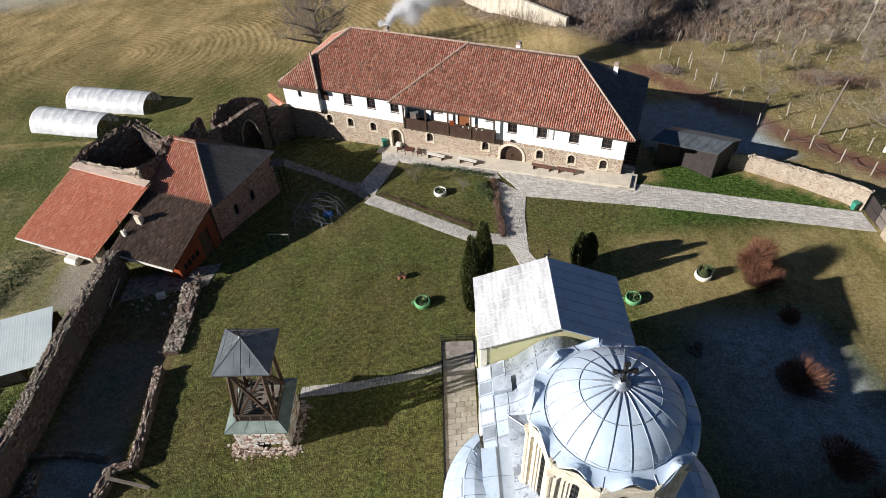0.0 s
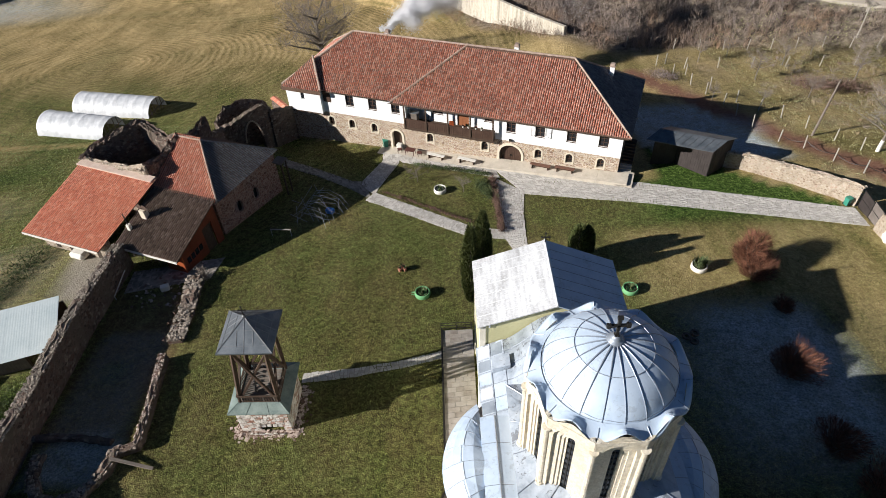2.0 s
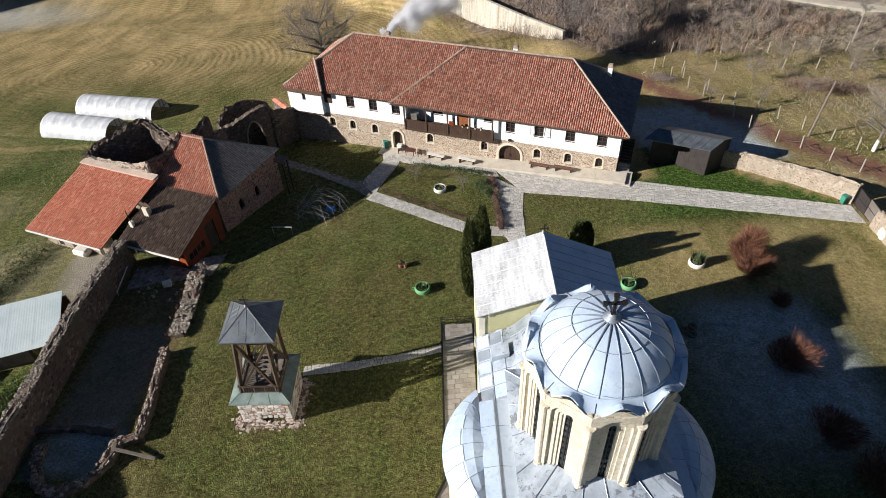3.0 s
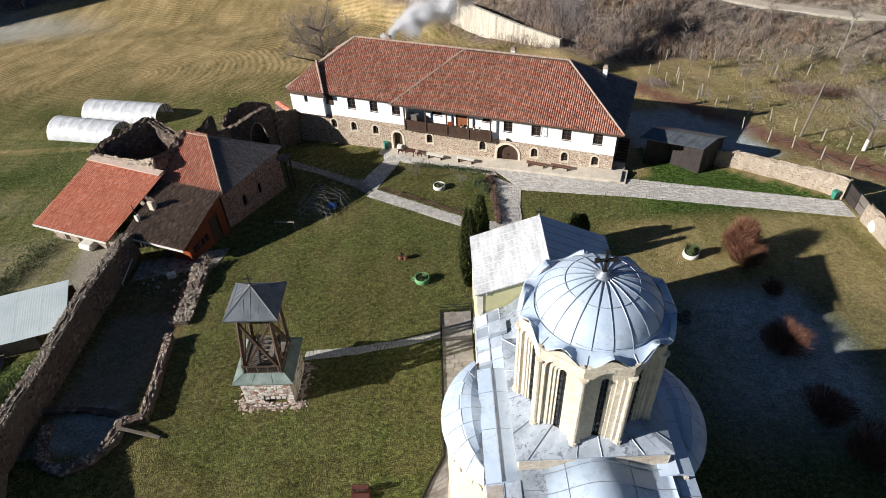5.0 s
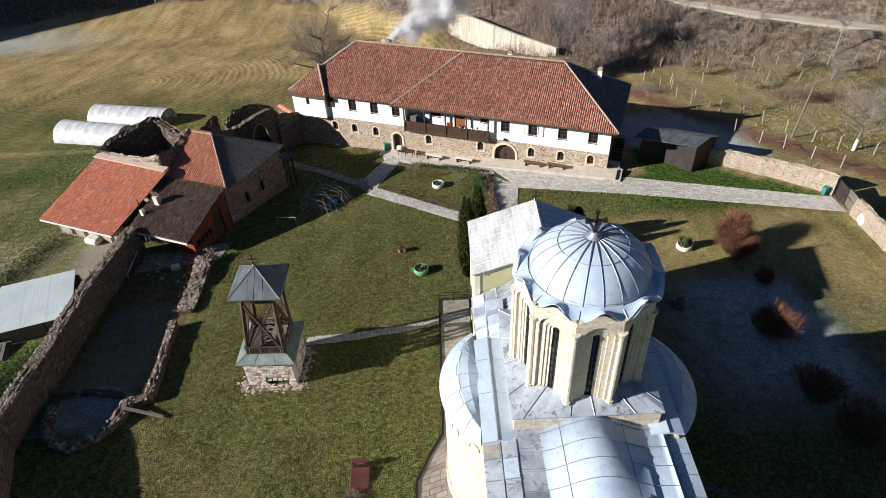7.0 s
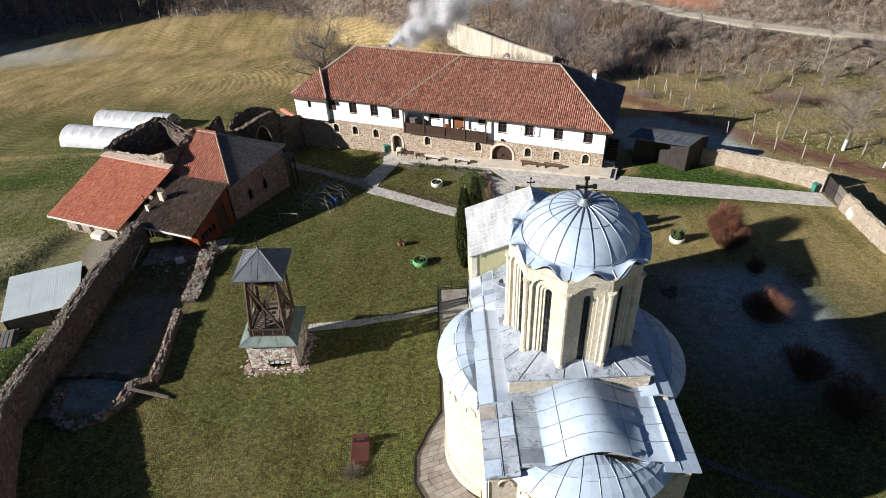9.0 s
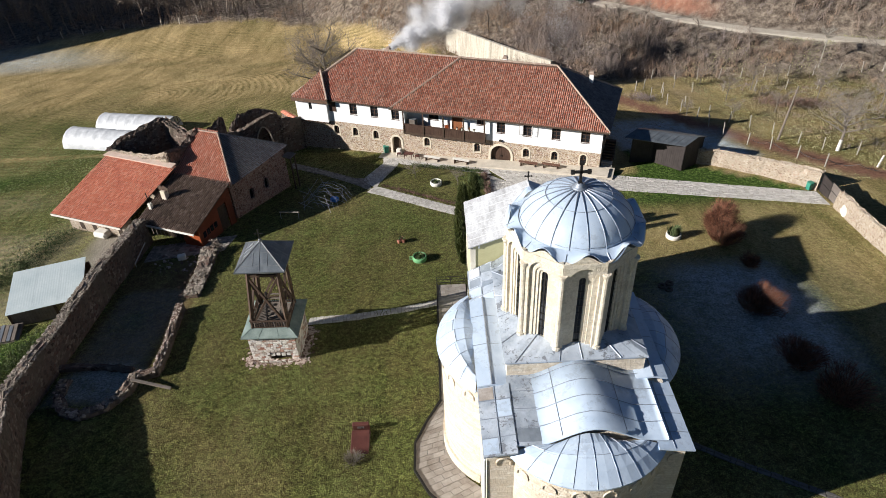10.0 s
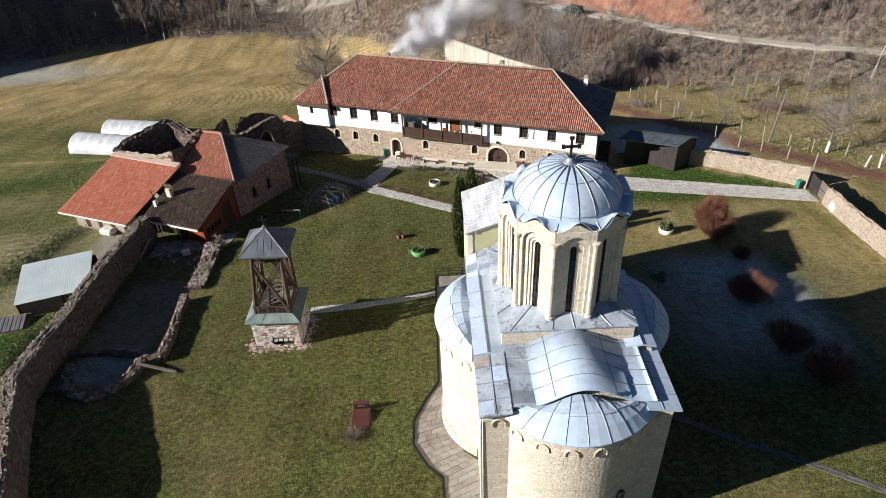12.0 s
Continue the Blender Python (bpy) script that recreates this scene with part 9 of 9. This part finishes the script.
scrub(700, lambda r: (r.uniform(20, 110), r.uniform(110, 175)), 3.0, 6.5, 54, "hillside_wood", "bare young wood above the road", M_TWIG, 10, 0.05)


def wood(n, pick, hmin, hmax, seed, name, label):
    """Bare trees far off, each with a stem and a fan of boughs."""
    rnd = random.Random(seed)
    v, f = [], []
    for _ in range(n):
        x, y = pick(rnd)
        if beyond_field(x, y) < 4 or abs(road_d(x, y)) < 4:
            continue
        h = rnd.uniform(hmin, hmax)
        p = Vector((x, y, terrain(x, y) - 0.4))
        top = Vector((rnd.gauss(0, 0.08), rnd.gauss(0, 0.08), 1)) * h
        blade(v, f, p, top, 0.16, rnd)
        blade(v, f, p, top * 0.97, 0.16, rnd)
        for _ in range(34):
            u = rnd.uniform(0.25, 0.95)
            a = rnd.uniform(0, 6.283)
            e = Vector((math.cos(a), math.sin(a), rnd.uniform(0.4, 1.5))).normalized() * h * rnd.uniform(0.15, 0.36) * (1.2 - u * 0.6)
            q = p + top * u
            blade(v, f, q, e, 0.05, rnd)
            for _ in range(3):
                blade(v, f, q + e * rnd.uniform(0.3, 0.9), (e.normalized() + Vector((rnd.uniform(-1, 1), rnd.uniform(-1, 1), rnd.uniform(-0.2, 1)))).normalized() * h * 0.12, 0.03, rnd)
    return tagged(soup(name, v, f, M_TWIG), label, "woods", kind="stuff")


wood(620, lambda r: (r.uniform(-175, -48), r.uniform(120, 195)), 6, 12, 61, "far_wood", "bare winter wood beyond the meadow")
wood(70, lambda r: (r.uniform(-50, 12), r.uniform(138, 185)), 4, 8, 62, "valley_trees", "scattered bare trees in the valley")
wood(230, lambda r: (r.uniform(28, 92), r.uniform(86, 124)), 2.6, 5.5, 64, "bank_shrubs", "tall bare grey shrubs on the road bank")
wood(60, lambda r: (r.uniform(-6, 22), r.uniform(112, 150)), 4, 8, 63, "bank_trees", "bare trees behind the retaining wall")


# ---------------------------------------------------------------- fences, poles, road
def post_bm(h, w):
    bm = soft_box(-w / 2, w / 2, -w / 2, w / 2, -0.4, h, 0.015)
    return bm


def fence_line(pts, label, group, h=1.6, w=0.11, mat=None):
    first = None
    rnd = random.Random(len(pts))
    for x, y in pts:
        m = pose(x, y, terrain(x, y), rnd.uniform(-5, 5), rnd.uniform(-5, 5), rnd.uniform(0, 90))
        if first is None:
            first = part("fence_post", post_bm(h, w), mat or M_POST)
            first.matrix_world = m
            tagged(first, label, "fence post", group)
        else:
            copy_thing(first, m)


fence_line([(41.4, 48.0), (39.7, 50.6), (38.1, 53.6), (36.2, 55.3), (34.8, 58.9), (34.2, 62.0), (33.9, 65.2), (32.9, 68.4), (32.0, 71.4), (30.8, 75.0), (29.6, 78.5)], "pale concrete fence post beside the dirt track", "track fence posts")
fence_line([(49.5, 48.8), (46.5, 50.8), (43.6, 52.6), (42.0, 54.9), (40.4, 58.0), (39.0, 61.0), (37.2, 63.0), (35.6, 65.6), (34.0, 70.0), (32.4, 74.7), (31.0, 79.0)], "pale concrete post of the orchard fence", "orchard fence posts")
fence_line([(24 + i * 3.3, 86.2 - 0.55 * i + 0.4 * math.sin(i)) for i in range(15)], "pale concrete post of the upper orchard fence", "upper fence posts", 1.7)
fence_line([(33 + i * 4.4, 77.0 - 0.35 * i) for i in range(6)], "pale concrete post in the orchard", "inner fence posts", 1.6)
fence_line([(-100 + i * 4.6, 153.5 + 12 * (1 - (1 - i / 9) ** 2) + 0.4 * math.sin(i * 1.7)) for i in range(9)], "grey post at the meadow's edge", "meadow fence posts", 1.7, 0.2)
fence_line([(-22 + i * 1.35, 149.5 - i * 2.0) for i in range(12)], "grey stake of the meadow fence", "valley fence posts", 1.6, 0.12)
fence_line([(46.6, 47.2), (47.9, 46.9)], "white-painted gate post beside the dirt road", "outer gate posts", 1.5, 0.16, M_PWHITE)


def sagging_hose(pts, label):
    bm = bmesh.new()
    line = []
    for (ax, ay), (bx, by) in zip(pts, pts[1:]):
        for i in range(8):
            f = i / 8
            x, y = ax + (bx - ax) * f, ay + (by - ay) * f
            line.append((x, y, terrain(x, y) + 0.95 - 1.7 * f * (1 - f)))
    rod(bm, line, 0.035, 5)
    tagged(part("hose", bm, M_IRON), label, "hose")


sagging_hose([(46.4, 44.4), (43.8, 46.2), (41.4, 48.0), (39.7, 50.6), (38.1, 53.6), (36.2, 55.3)], "black plastic hose sagging between fence posts")
for x, y, h, ax, ay in ((40.3, 56.3, 6.9, 2, 3), (66.4, 78.9, 5.0, -4, 8)):
    bm = bmesh.new()
    rod(bm, [(0, 0, -0.6), (0, 0, h)], [0.14, 0.09], 8)
    ob = part("utility_pole", bm, M_GREYWOOD if h > 6 else M_POST)
    ob.matrix_world = pose(x, y, terrain(x, y), ax, ay, 0)
    tagged(ob, "weathered upright pole on the hillside", "pole", "utility poles")


def build_retaining_wall():
    pts = [(19.2, 91.0), (14.3, 98.0), (9.8, 104.0), (4.0, 111.8), (2.65, 113.5)]
    tops = [-2.4, -3.0, -3.1, -3.2, -3.4]
    bm = bmesh.new()
    n = len(pts)
    ring = []
    for i, (x, y) in enumerate(pts):
        p, q = pts[max(0, i - 1)], pts[min(n - 1, i + 1)]
        d = Vector((q[0] - p[0], q[1] - p[1], 0)).normalized()
        s = Vector((-d.y, d.x, 0)) * 0.25
        hgt = 4.0
        c = Vector((x, y, 0))
        ring.append([bm.verts.new(v) for v in (c - s * 1.8 + Vector((0, 0, tops[i] - hgt - 3)), c - s + Vector((0, 0, tops[i])), c + s + Vector((0, 0, tops[i])), c + s * 1.8 + Vector((0, 0, tops[i] - hgt - 3)))])
    for a, b in zip(ring, ring[1:]):
        for e in range(4):
            bm.faces.new((a[e], b[e], b[(e + 1) % 4], a[(e + 1) % 4]))
    bm.faces.new(ring[0])
    bm.faces.new(ring[-1][::-1])
    ob = part("retaining_wall", bm, M_CONCRETE)
    tagged(ob, "long pale concrete retaining wall down the valley side", "retaining wall", kind="structure")


build_retaining_wall()


def build_car():
    m = pose(27.4, 113.6, terrain(27.9, 113.2), 0, 0, 135)
    c = thing("car", m, "dark green estate car parked on the dirt road", "car")
    prof = [(-2.1, 0.35), (-2.15, 0.85), (-1.95, 1.0), (-1.75, 1.55), (-1.4, 1.68), (0.35, 1.66), (0.95, 1.1), (1.95, 0.95), (2.12, 0.7), (2.12, 0.35)]
    bm = bmesh.new()
    A = [bm.verts.new((x, -0.85 + (0.14 if z > 1.2 else 0), z)) for x, z in prof]
    B = [bm.verts.new((x, 0.85 - (0.14 if z > 1.2 else 0), z)) for x, z in prof]
    bm.faces.new(A)
    bm.faces.new(B[::-1])
    for k in range(len(prof)):
        q = (k + 1) % len(prof)
        bm.faces.new((A[k], B[k], B[q], A[q]))
    bmesh.ops.recalc_face_normals(bm, faces=list(bm.faces))
    part("body", bm, M_CARPAINT, c)
    for s in (-1, 1):
        part("side_window", boxes((-1.6, 0.45, s * 0.79 - 0.01, s * 0.79 + 0.01, 1.12, 1.5)), M_GLASS, c)
        for x in (-1.35, 1.3):
            bm = bmesh.new()
            rod(bm, [(x, s * 0.72, 0.33), (x, s * 0.9, 0.33)], 0.33, 16)
            w = part("wheel", bm, M_IRON, c)
            bm = bmesh.new()
            rod(bm, [(x, s * 0.9, 0.33), (x, s * 0.91, 0.33)], 0.2, 12)
            part("rim", bm, M_PIPE, w)
    bm = bmesh.new()
    slab(bm, [(0.42, -0.66, 1.62), (0.9, -0.66, 1.18), (0.9, 0.66, 1.18), (0.42, 0.66, 1.62)], -0.03)
    part("windscreen", bm, M_GLASS, c)
    for y in (-0.6, 0.6):
        part("headlight", boxes((2.1, 2.14, y - 0.16, y + 0.16, 0.62, 0.78)), M_FLASH, c)


build_car()


def build_road():
    c = [(x, 144 - x + 0.53 * (max(0, x - 38) ** 2 / 40 if x < 58 else x - 48)) for x in (110, 95, 82, 72, 65, 58, 52, 46, 41, 36, 30, 24, 10, -2)]
    lf = [(x - 0.9, y - 1.3) for x, y in c]
    rt = [(x + 0.9, y + 1.3) for x, y in c]
    ribbon("road", lf, rt, M_ROAD, "pale gravel road along the hillside", "road", 0.12, 8)


build_road()


# ---------------------------------------------------------------- chimney smoke
def smoke_mat():
    k = Nodes("smoke")
    k.b.inputs["Alpha"].default_value = 0.34
    k.b.inputs["Transmission Weight"].default_value = 0.0
    tl = k.n("ShaderNodeBsdfTranslucent")
    tl.inputs["Color"].default_value = (0.92, 0.92, 0.93, 1)
    ad = k.n("ShaderNodeMixShader")
    ad.inputs[0].default_value = 0.5
    k.link(k.b.outputs[0], ad.inputs[1])
    k.link(tl.outputs[0], ad.inputs[2])
    k.link(ad.outputs[0], k.t.nodes["Material Output"].inputs["Surface"])
    return k.done((0.92, 0.92, 0.93), 1.0, 0, 0.0)


def build_smoke():
    """A plume of very many small flecks, dense in its billows and thinning outwards."""
    rnd = random.Random(77)
    way = [(-6.4, 71, 7.9, 0.5, 2.2), (-4.9, 72.3, 8.2, 1.1, 2.0), (-3.0, 73.8, 8.7, 1.8, 1.7), (-0.9, 75.4, 9.2, 2.3, 1.5), (1.0, 77.4, 9.8, 2.7, 1.2), (2.6, 79.8, 10.4, 2.8, 0.9), (4.6, 82.5, 10.9, 2.8, 0.7), (7.2, 85, 11.0, 3.0, 0.36), (10.5, 87, 10.2, 3.6, 0.14), (15.5, 86, 8.2, 4.0, 0.09), (20, 85, 6.5, 4.0, 0.05)]
    v, f = [], []
    for (ax, ay, az, ar, ad), (bx, by, bz, br, bd) in zip(way, way[1:]):
        billows = []
        for _ in range(9):
            u = rnd.random()
            r = ar + (br - ar) * u
            c = Vector((ax + (bx - ax) * u, ay + (by - ay) * u, az + (bz - az) * u)) + Vector((rnd.gauss(0, 0.5), rnd.gauss(0, 0.5), rnd.gauss(0, 0.45))) * r
            billows.append((c, r * rnd.uniform(0.3, 0.6)))
        n = int(5200 * ((ar + br) / 2) ** 2 * (ad + bd) / 2) + 600
        for _ in range(n):
            c, r = billows[rnd.randrange(9)]
            p = c + Vector((rnd.gauss(0, 1), rnd.gauss(0, 1), rnd.gauss(0, 0.9))) * r * 0.52
            b = len(v)
            for _ in range(3):
                v.append((p + Vector((rnd.gauss(0, 1), rnd.gauss(0, 1), rnd.gauss(0, 1))) * 0.05)[:])
            f.append((b, b + 1, b + 2))
    ob = soup("smoke_plume", v, f, smoke_mat())
    tagged(ob, "pale blue wood smoke drifting from the chimney", "smoke", kind="stuff")


build_smoke()


# ---------------------------------------------------------------- path stones
random.seed(5)
for name, lf, rt, sz in PATHS:
    flagstones(PATH_BEDS[name], lf, rt, sz, M_FLAG_DARK if name == "path_southeast" else M_COBBLE if name in ("path_house", "path_lean_to") else M_FLAG, 0.03, 0.05, 300)
